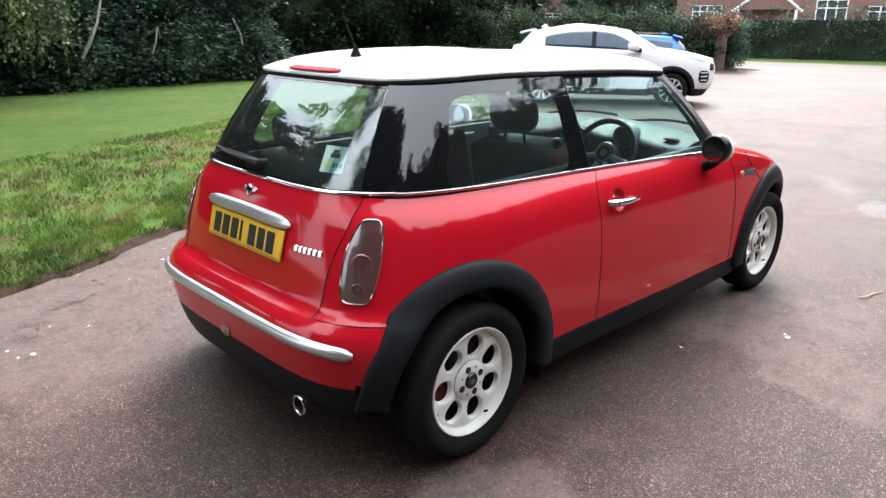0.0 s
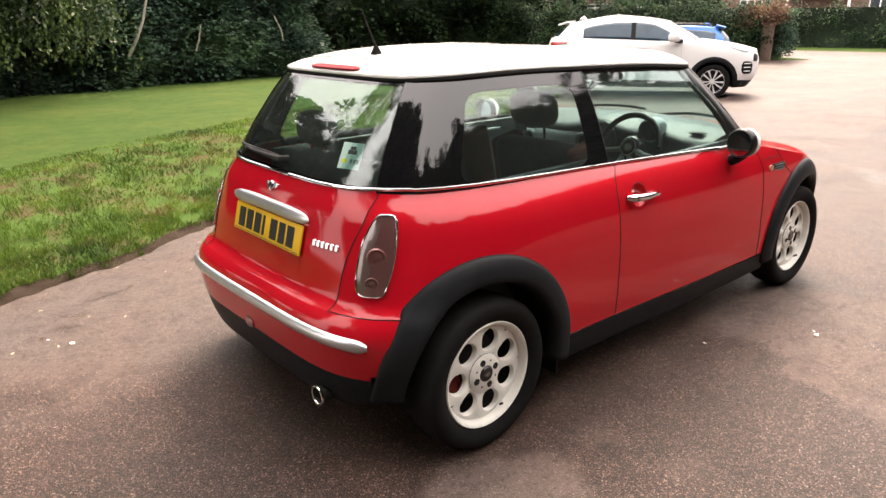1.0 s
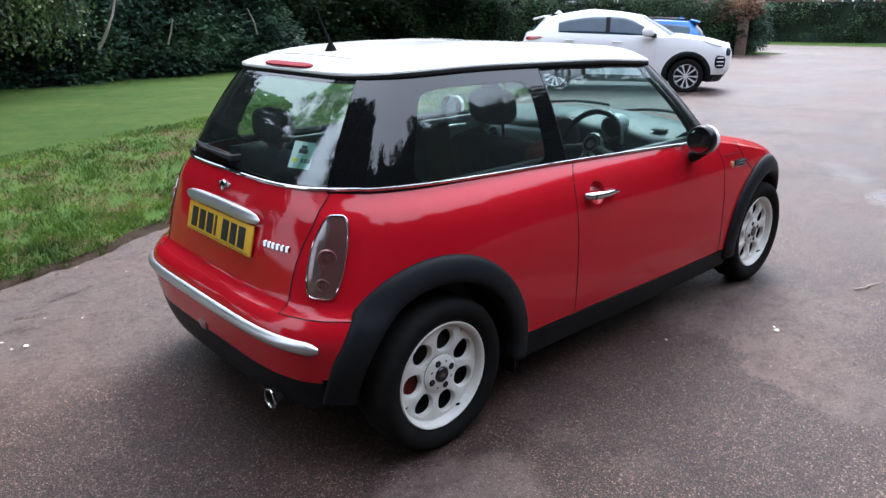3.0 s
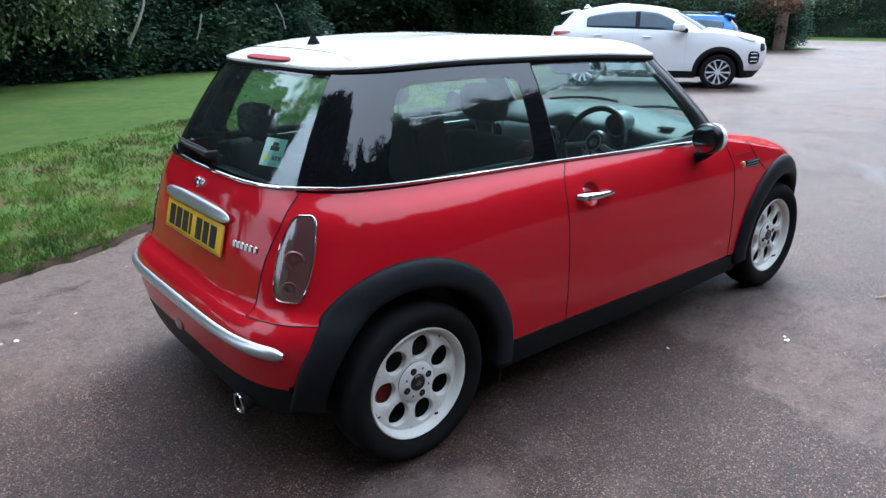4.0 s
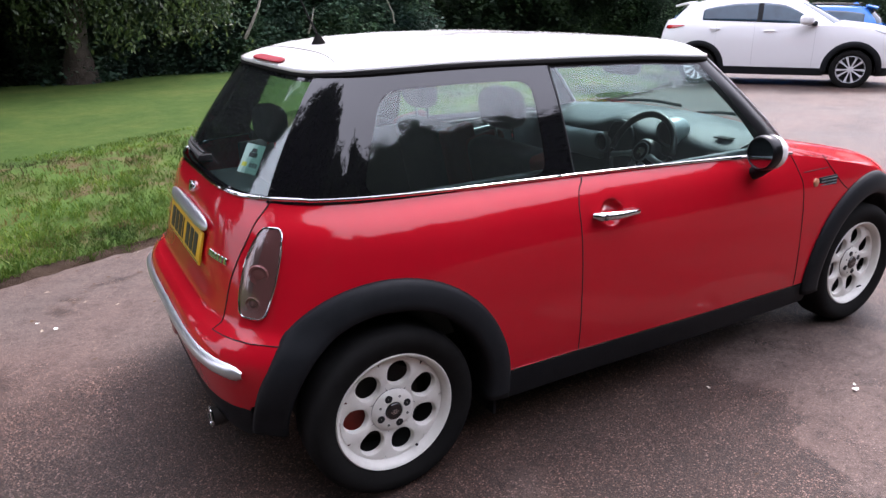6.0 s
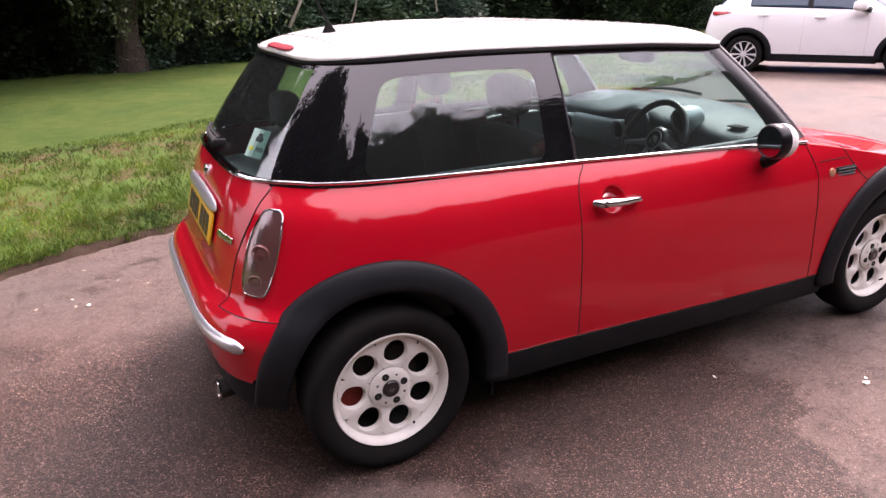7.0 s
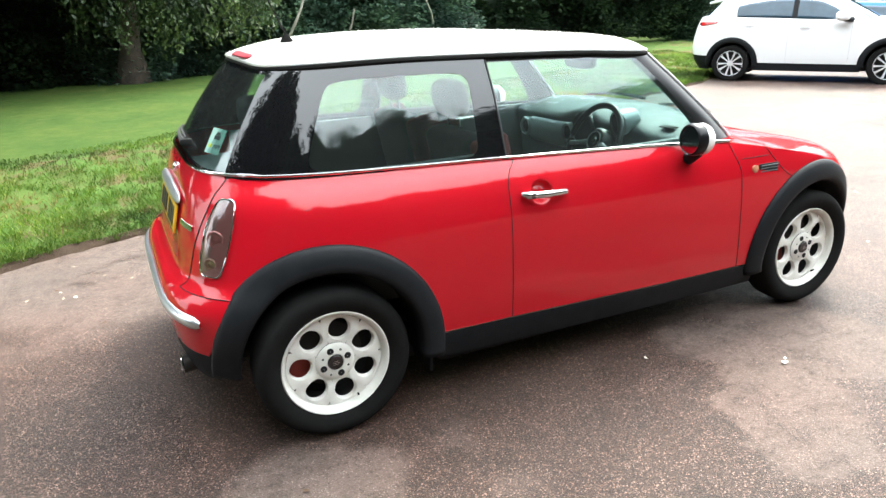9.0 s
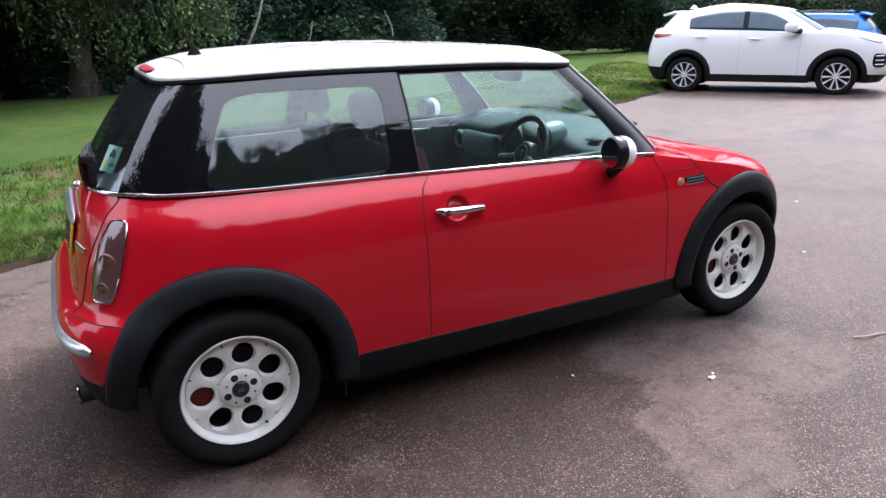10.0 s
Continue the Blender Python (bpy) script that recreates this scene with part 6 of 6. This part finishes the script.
def woodland(name, label, line, heights, count, size, seed, mat, ripple=1.0):
    """A bank of tall trees with a ragged crest: a dark sheet painted as shade inside, leaf masses outside."""
    rng = np.random.default_rng(seed)
    ob = thing(name, label, "woodland", kind="stuff")
    pts = np.array(line, float)
    cum = np.r_[0, np.cumsum(np.linalg.norm(np.diff(pts, axis=0), axis=1))]
    crest = curve(*[(c, h) for c, h in zip(cum, heights)])

    def at(t):
        return np.array([np.interp(t, cum, pts[:, 0]), np.interp(t, cum, pts[:, 1])])

    def side(t):
        q = at(t + 0.2) - at(t - 0.2)
        q /= max(np.linalg.norm(q), 1e-6)
        return np.array([-q[1], q[0]])

    def top(t):
        return crest(t) * (1 - 0.14 * ripple + ripple * (0.16 * math.sin(t * 1.1) * math.sin(t * 0.37 + 1) + 0.10 * noise.noise((t * 0.8, seed, 0))))

    ts = np.linspace(0.3, cum[-1] - 0.3, int(cum[-1] / 0.7))
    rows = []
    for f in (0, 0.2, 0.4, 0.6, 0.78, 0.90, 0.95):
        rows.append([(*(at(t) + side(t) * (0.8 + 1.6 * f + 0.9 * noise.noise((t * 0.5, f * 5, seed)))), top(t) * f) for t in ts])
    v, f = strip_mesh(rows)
    put("inner_shade", mesh_of("inner_shade", v, f, SHADE), ob)
    nc = count // 60
    tt = rng.uniform(0, cum[-1], nc)
    ff = rng.uniform(0.0, 1.0, nc)
    c = np.array([[*(at(t) + side(t) * (1.8 * g + rng.uniform(-0.6, 0.8))), top(t) * g] for t, g in zip(tt, ff)])
    rad = rng.uniform(0.35, 1.0, nc)
    w = rng.integers(0, nc, count)
    d = rng.normal(size=(count, 3))
    d /= np.linalg.norm(d, axis=1)[:, None]
    p = c[w] + d * (rad[w] * rng.uniform(0.4, 1.05, count))[:, None]
    p[:, 2] = np.maximum(p[:, 2], 0.05)
    put("leaves", quads("leaves", leaves_at(p, size, rng), mat), ob)
    return ob


# both ends of the belt take the shade-dark leaf colour, the middle the lighter one
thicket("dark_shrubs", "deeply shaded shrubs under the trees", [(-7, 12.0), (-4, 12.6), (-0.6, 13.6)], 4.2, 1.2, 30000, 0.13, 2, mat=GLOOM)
thicket("shrub_belt", "dense green shrubs behind the lawn", [(-0.8, 13.6), (1, 14.2), (6, 15.2), (9.5, 16.5)], 4.0, 1.2, 105000, 0.115, 3)
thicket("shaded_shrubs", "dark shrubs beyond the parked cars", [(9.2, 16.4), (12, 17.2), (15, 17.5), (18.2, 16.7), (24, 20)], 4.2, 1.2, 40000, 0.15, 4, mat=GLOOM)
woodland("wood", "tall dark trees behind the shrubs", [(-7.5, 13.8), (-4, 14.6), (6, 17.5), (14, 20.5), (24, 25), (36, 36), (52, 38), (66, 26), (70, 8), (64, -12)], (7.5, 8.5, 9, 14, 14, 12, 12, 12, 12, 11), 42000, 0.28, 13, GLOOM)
# a ring of tall trees round the open side of the drive, by bearing and height
RING = ((-8, 7), (-17, 8.5), (-24, 9.9), (-28, 11.3), (-34, 11.9), (-48, 12.1), (-55, 12.6), (-60, 13.2), (-66, 14.2), (-72, 14.2), (-79, 13.7), (-86, 13.7), (-92, 14.2), (-97, 16.5), (-102, 14.0), (-108, 17.0), (-116, 17.5), (-125, 13), (-140, 11), (-160, 10), (-180, 9.5), (-192, 8.5), (-200, 8))
woodland("tree_screen", "tall trees on the near side of the drive", [(18 * math.cos(radians(a)), 18 * math.sin(radians(a))) for a, h in RING], [1.10 * h for a, h in RING], 90000, 0.26, 9, GLOOM, 0.3)
for k, (x, y, h) in enumerate(((22.4, 17.6, 8.0), (24.2, 15.6, 7.0), (25.9, 14.5, 6.5))):
    tree("garden_tree", "leafy tree behind the clipped hedge", (x, y, -0.25), h, (0.1, 0.0, h * 0.55), (1.9, 1.9, h * 0.42), 7000, 0.22, 50 + k, HEDGE if k else GLOOM, 0.16, "trees behind the hedge")
thicket("hedge", "clipped green hedge along the drive with a thinning end", [(17.5, 16.5), (21.5, 12.4), (25.2, 9.3)], 2.05, 1.0, 30000, 0.085, 5, mat=CLIPPED, base=-0.25)
thicket("far_hedge", "clipped dark hedge beyond the road", [(30, 24), (32, 18), (33.7, 11.6), (35.2, 6.7), (38, -6), (42, -18)], 2.45, 1.0, 48000, 0.10, 6, mat=CLIPPED, base=-0.25)
willow = tree("willow", "pale-trunked drooping tree at the edge of the lawn", (0.05, 13.3, 0.08), 7.0, (0.7, -0.2, 4.2), (2.4, 1.4, 2.2), 14000, 0.10, 21, PALE, 0.23)
rng = np.random.default_rng(77)
strand = []
for k in range(360):
    x, y = rng.uniform(-1.0, 3.0), rng.uniform(-1.5, 0.9)
    top, low = rng.uniform(3.4, 5.2), max(0.35, 0.5 + 1.6 * abs(noise.noise((x * 1.3, y * 1.3, 2.0))) + (0.3 if x < 0.35 else 0) + 0.25 * max(x - 2.0, 0) + rng.uniform(-0.25, 0.4))
    zs = np.linspace(top, low, 46)
    strand.append(np.stack([x + 0.06 * rng.normal(size=46) + 0.10 * np.sin(zs * 2 + k), y + 0.06 * rng.normal(size=46), zs], -1))
put("hanging_leaves", quads("hanging_leaves", leaves_at(np.concatenate(strand), 0.10, rng, droop=1.6, spread=0.26), PALE), willow, "drooping pale green foliage")
# added so its crown blocks sky light over the dark shrubs
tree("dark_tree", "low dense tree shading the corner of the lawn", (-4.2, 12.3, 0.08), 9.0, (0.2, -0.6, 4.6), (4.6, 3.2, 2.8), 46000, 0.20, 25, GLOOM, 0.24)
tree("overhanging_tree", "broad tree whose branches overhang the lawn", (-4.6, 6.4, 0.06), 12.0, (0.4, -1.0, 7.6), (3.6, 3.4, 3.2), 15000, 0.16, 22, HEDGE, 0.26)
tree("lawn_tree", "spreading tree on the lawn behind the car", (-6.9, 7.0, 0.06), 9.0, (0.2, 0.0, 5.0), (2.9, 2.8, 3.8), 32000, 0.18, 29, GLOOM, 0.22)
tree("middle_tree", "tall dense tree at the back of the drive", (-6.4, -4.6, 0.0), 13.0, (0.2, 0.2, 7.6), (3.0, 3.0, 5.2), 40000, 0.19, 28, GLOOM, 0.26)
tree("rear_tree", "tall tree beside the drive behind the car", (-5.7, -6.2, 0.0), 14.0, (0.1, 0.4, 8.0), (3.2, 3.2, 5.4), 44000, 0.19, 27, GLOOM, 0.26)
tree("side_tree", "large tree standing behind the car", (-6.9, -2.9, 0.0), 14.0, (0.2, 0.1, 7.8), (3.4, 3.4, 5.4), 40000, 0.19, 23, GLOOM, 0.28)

# ---- grass ----
GRASS = leaf_mat("grass_blades", (0.042, 0.101, 0.013), (0.080, 0.150, 0.020), (0.148, 0.197, 0.038))
DRY = leaf_mat("dry_grass", (0.099, 0.113, 0.032), (0.158, 0.131, 0.047), (0.135, 0.090, 0.041))


def grass(name, label, count, seed, reach, length, mat, patchy, xs=(-6.0, 14.0)):
    """Blades in tufts: taller and closer on the humps of a fine noise, sparse between them."""
    rng = np.random.default_rng(seed)
    x = rng.uniform(*xs, count)
    d = reach * rng.uniform(0, 1, count) ** 2.0
    y = np.array([lawn_edge(a) for a in x]) + d - 0.02
    tuft = np.array([noise.noise((a * 6.0, b * 6.0, 3.0 + seed)) + 0.5 * noise.noise((a * 14.0, b * 14.0, 5.0)) for a, b in zip(x, y)])
    bank = np.interp(d, (0.1, 0.5, 2.8, 3.4), (0.4, 1.0, 1.0, 0.1))
    luck = rng.uniform(0, 1, count) * 0.9 - 0.55
    keep = np.array([patchy(a, b) and c > 0.01 + 0.10 * abs(noise.noise((a * 2.6, 5.5, 0))) + 0.05 * noise.noise((a * 11, 2.5, 0)) for a, b, c in zip(x, y, d)]) & (tuft * bank > luck * bank - 0.05)
    x, y, tuft, bank = x[keep], y[keep], tuft[keep], bank[keep]
    n = len(x)
    z = np.array([lawn_z(a, b) for a, b in zip(x, y)])
    foot = np.stack([x, y, z - 0.004], -1)
    ln = length * rng.uniform(0.5, 1.4, n) * (1 + bank * np.clip(1.3 * tuft, -0.55, 0.9))
    lean = rng.normal(size=(n, 2)) * 0.55
    tip = foot + np.stack([lean[:, 0] * ln, lean[:, 1] * ln, ln], -1)
    mid = (foot + tip) / 2 + np.stack([lean[:, 0] * ln * -0.15, lean[:, 1] * ln * -0.15, ln * 0.1], -1)
    a = rng.uniform(0, math.tau, n)
    wd = np.stack([np.cos(a), np.sin(a), 0 * a], -1) * (rng.uniform(0.0022, 0.0045, n) * (1 + 0.12 * d[keep]))[:, None]
    tagged(put(name, quads(name, np.stack([foot, mid - wd, tip, mid + wd], 1), mat)), label, "grass", kind="stuff")


def bare(x, y):
    """Whether turf grows here: thick by the drive and behind, worn in blotches on the bank."""
    d = y - lawn_edge(x)
    wear = float(np.interp(d, (0.3, 0.9, 2.7, 3.3), (0.55, -0.06, -0.10, 0.40)))
    return noise.noise((x * 1.4, y * 1.4, 4.0)) + 0.5 * noise.noise((x * 5.0, y * 5.0, 9.0)) < wear + 0.04


grass("grass", "short uneven green grass on the verge", 230000, 31, 3.5, 0.036, GRASS, lambda x, y: bare(x, y) or noise.noise((x * 9, y * 9, 1)) > 0.22)
grass("verge_grass", "lush tufted green grass along the verge", 110000, 33, 2.6, 0.052, GRASS, lambda x, y: noise.noise((x * 1.6, y * 1.6, 8.0)) > -0.12 and bare(x, y))
grass("dry_grass", "straw-coloured dry grass in worn patches", 110000, 32, 3.6, 0.036, DRY, lambda x, y: 0.3 < y - lawn_edge(x) < 3.1 and noise.noise((x * 1.4, y * 1.4, 4.0)) > -0.05)


def clump_cloud(name, label, spots, r, count, size, seed, mat):
    rng = np.random.default_rng(seed)
    c = np.array(spots, float)
    w = rng.integers(0, len(c), count)
    d = rng.normal(size=(count, 3))
    d /= np.linalg.norm(d, axis=1)[:, None]
    p = c[w] + d * (r * rng.uniform(0.2, 1.0, count))[:, None]
    return tagged(put(name, quads(name, leaves_at(p, size, rng), mat)), label, "shrub", kind="stuff")


# bare pale branches in the shrubs
for (x, y, z), path, r in (((3.40, 13.4, 0.76), ((0, 0, 0), (0.19, -0.1, 0.37), (0.37, -0.05, 0.70), (0.55, 0.1, 1.13), (0.8, 0.2, 1.9)), 0.040), ((4.85, 13.4, 0.81), ((0, 0, 0), (0.08, -0.05, 0.25), (0.17, 0, 0.55)), 0.022), ((7.12, 13.6, 0.95), ((0, 0, 0), (-0.06, -0.05, 0.25), (-0.2, 0, 0.6)), 0.022)):
    ob = part("bare_branch", tube([(x + a, y + b, z + c) for a, b, c in path], [r * (1 - 0.16 * k) for k in range(len(path))], sides=8), PALE_BARK)
    tagged(ob, "bare pale branch among the shrubs", "branch")

# ---- far side of the road ----
v, f = strip_mesh([[(31.9 - 0.17 * (y - 9) , y, -0.235), (34.5 - 0.3 * (y - 9), y, -0.20)] for y in np.linspace(-14, 22, 19)])
tagged(put("grass_strip", mesh_of("grass_strip", v, f, LAWN)), "mown grass strip before the far hedge", "grass", kind="structure")
v, f = strip_mesh([[(21.6 + 0.5 * k, 13.2 - 0.45 * k - 0.9, -0.22), (21.9 + 0.5 * k, 13.5 - 0.45 * k, -0.20)] for k in range(9)])
tagged(put("hedge_verge", mesh_of("hedge_verge", v, f, LAWN)), "narrow grass verge under the hedge", "grass", kind="structure")
BRICK = mottled("red_brick", (0.15, 0.078, 0.066), (0.20, 0.112, 0.092), 5, 0.85, bump_s=0.3, bump_d=0.01)
PIER = mottled("weathered_brick_pier", (0.10, 0.065, 0.05), (0.16, 0.11, 0.085), 6, 0.9, bump_s=0.5, bump_d=0.01)
WHITE_FRAME = material("white_window_paint", (0.78, 0.78, 0.76), 0.5)
TILES = mottled("brown_roof_tiles", (0.13, 0.075, 0.055), (0.19, 0.11, 0.08), 4, 0.85, bump_s=0.4, bump_d=0.02)
pier = thing("gate_pier", "weathered brick gate pier at the end of the hedge", "pier", pose(24.35, 9.85, -0.25, 0, 0, 20))
bm = box(0.36, 0.36, 1.25, (0, 0, 0.62), 0.02)
part("shaft", bm, PIER, pier)
part("capping", box(0.44, 0.44, 0.08, (0, 0, 1.28), 0.03), PIER, pier)
DEAD = leaf_mat("browned_leaves", (0.16, 0.09, 0.07), (0.22, 0.13, 0.10), (0.12, 0.09, 0.05))
clump_cloud("browned_shrub", "browned dying shrub over the pier", [(24.3, 9.9, 1.25), (24.2, 10.3, 1.4), (24.4, 9.6, 1.45), (24.1, 10.6, 1.2)], 0.50, 2600, 0.09, 41, DEAD)
clump_cloud("ivy", "green ivy hanging beside the gate pier", [(24.75, 9.35, 0.2), (24.75, 9.35, 0.8), (24.7, 9.4, 1.3), (24.8, 9.3, 0.5)], 0.36, 1800, 0.08, 42, HEDGE)


def house(at, turn, width, eaves, windows, porch, seed):
    h = thing("house", "red brick house with white-framed windows behind the hedge", "house", pose(*at, 0, 0, turn))
    holes = [(x0, x1, z0, z1) for x0, x1, z0, z1, _ in windows]
    cuts_x = sorted({0.0, width, *[x for q in holes for x in q[:2]]})
    cuts_z = sorted({0.0, eaves, *[z for q in holes for z in q[2:]]})
    bm = bmesh.new()
    for xa, xb in zip(cuts_x, cuts_x[1:]):
        for za, zb in zip(cuts_z, cuts_z[1:]):
            mx, mz = (xa + xb) / 2, (za + zb) / 2
            if not any(q[0] < mx < q[1] and q[2] < mz < q[3] for q in holes):
                box(xb - xa, 0.3, zb - za, (mx, 0.15, mz), bm=bm)
    bmesh.ops.remove_doubles(bm, verts=bm.verts, dist=0.001)
    part("front_wall", bm, BRICK, h, smooth=False)
    part("back_wall", box(width, 0.3, eaves, (width / 2, 7.85, eaves / 2)), BRICK, h, smooth=False)
    for x in (0.15, width - 0.15):
        part("end_wall", box(0.3, 7.4, eaves, (x, 4.0, eaves / 2)), BRICK, h, smooth=False)
    roof = bmesh.new()
    q = [roof.verts.new(p) for p in ((-0.3, -0.4, eaves - 0.15), (width + 0.3, -0.4, eaves - 0.15), (width + 0.3, 4, eaves + 3), (-0.3, 4, eaves + 3), (-0.3, 8.4, eaves - 0.15), (width + 0.3, 8.4, eaves - 0.15))]
    for f in ((0, 1, 2, 3), (3, 2, 5, 4), (0, 3, 4), (1, 5, 2)):
        roof.faces.new([q[i] for i in f])
    part("roof", roof, TILES, h, smooth=False)
    for x0, x1, z0, z1, lights in windows:
        win = new("window")
        win.parent = h
        w = (x1 - x0)
        part("pane", box(w, 0.02, z1 - z0, ((x0 + x1) / 2, 0.14, (z0 + z1) / 2)), PANE, win, smooth=False)
        fr = bmesh.new()
        for k in range(lights + 1):
            box(0.09, 0.08, z1 - z0, (x0 + 0.045 + (w - 0.09) * k / lights, 0.09, (z0 + z1) / 2), bm=fr)
        for z in (z0 + 0.04, (z0 + 2 * z1) / 3, z1 - 0.04):
            box(w, 0.07, 0.08, ((x0 + x1) / 2, 0.09, z), bm=fr)
        part("frame", fr, WHITE_FRAME, win, "white painted frame", smooth=False)
        part("sill", box(w + 0.2, 0.2, 0.08, ((x0 + x1) / 2, 0.0, z0 - 0.045)), WHITE_FRAME, win, smooth=False)
    for px in porch:
        g = new("porch")
        g.parent = h
        bm = bmesh.new()
        a = [bm.verts.new(p) for p in ((px - 2.2, -1.2, 2.5), (px + 2.2, -1.2, 2.5), (px, -1.2, 4.1), (px - 2.2, 0, 2.5), (px + 2.2, 0, 2.5), (px, 0, 4.1))]
        for f in ((0, 1, 2), (0, 2, 5, 3), (1, 4, 5, 2), (0, 3, 4, 1)):
            bm.faces.new([a[i] for i in f])
        part("porch_gable", bm, BRICK, g, smooth=False)
        for sx in (-1, 1):
            part("bargeboard", tube([(px + sx * 2.4, -1.25, 2.35), (px, -1.25, 4.2)], 0.10, sides=4), WHITE_FRAME, g, "white bargeboard")
            part("porch_post", box(0.2, 0.2, 2.5, (px + sx * 2.0, -1.1, 1.25)), WHITE_FRAME, g)


PANE = material("dark_window_pane", (0.05, 0.06, 0.07), 0.08, 0, 0.5)
house((52.8, 27.2, -0.2), -68, 18, 5.4, [(1.2, 3.4, 1.4, 2.85, 4), (9.9, 12.0, 1.4, 3.2, 3), (13.3, 15.6, 1.5, 2.75, 3), (1.4, 3.2, 3.9, 5.0, 3), (10.1, 11.8, 3.9, 5.0, 3)], (6.6,), 1)
house((50.0, 41.0, -0.2), -58, 9, 4.8, [(2.2, 4.4, 1.3, 2.3, 3), (5.6, 7.4, 1.3, 2.3, 3)], (), 2)

# ---- litter on the drive ----
PETAL = material("pale_petal", (0.75, 0.72, 0.66), 0.7)
TWIG = mottled("dry_twig", (0.30, 0.25, 0.19), (0.42, 0.36, 0.28), 30, 0.9, bump_s=0)
LEAF = mottled("brown_leaf", (0.06, 0.035, 0.02), (0.11, 0.06, 0.03), 20, 0.8, bump_s=0)


def scrap(x, y, size, turn, mat, name, label, seed):
    """A small curled scrap lying on the drive."""
    rng = random.Random(seed)
    bm = bmesh.new()
    n = 9
    ring = [bm.verts.new((size * (0.7 + 0.5 * rng.random()) * math.cos(k * math.tau / n), 0.55 * size * (0.7 + 0.5 * rng.random()) * math.sin(k * math.tau / n), 0.003 + 0.30 * size * rng.random())) for k in range(n)]
    mid = bm.verts.new((0, 0, 0.004))
    for k in range(n):
        bm.faces.new((mid, ring[k], ring[(k + 1) % n]))
    tagged(part(name, bm, mat, m=pose(x, y, fall(x, y), 0, 0, turn)), label, name, "litter on the drive")


for k, (x, y, size) in enumerate(((1.868, -1.224, 0.020), (1.90, -1.20, 0.011), (1.376, -0.903, 0.012), (-0.939, 1.206, 0.018), (-1.02, 1.33, 0.010), (3.6, -0.4, 0.014), (5.4, 2.1, 0.03), (4.6, 0.4, 0.02), (0.10, 2.15, 0.015))):
    scrap(x, y, size, 40 * k, PETAL, "petal", "small pale petal lying on the tarmac", k)
rng = random.Random(5)
for k in range(46):
    x, y = rng.uniform(-1.6, 5.0), rng.uniform(-2.0, 2.3)
    if -0.7 < x < 3.2 and -0.95 < y < 0.95:
        continue
    scrap(x, y, rng.uniform(0.006, 0.016), rng.uniform(0, 360), LEAF, "leaf", "small curled brown leaf on the tarmac", 100 + k)
for k in range(90):
    x = rng.uniform(-2.6, 1.2)
    y = lawn_edge(x) - abs(rng.gauss(0, 0.55)) - 0.05
    scrap(x, y, rng.uniform(0.006, 0.019), rng.uniform(0, 360), LEAF if k % 5 else TWIG, "leaf", "small curled brown leaf on the tarmac" if k % 5 else "small pale dead leaf on the tarmac", 300 + k)
tagged(part("twig", tube([(2.72, -1.30, 0.006), (2.77, -1.335, 0.012), (2.84, -1.335, 0.008), (2.93, -1.37, 0.007)], [0.004, 0.005, 0.004, 0.002], sides=6), TWIG), "pale dry twig lying on the tarmac", "twig")
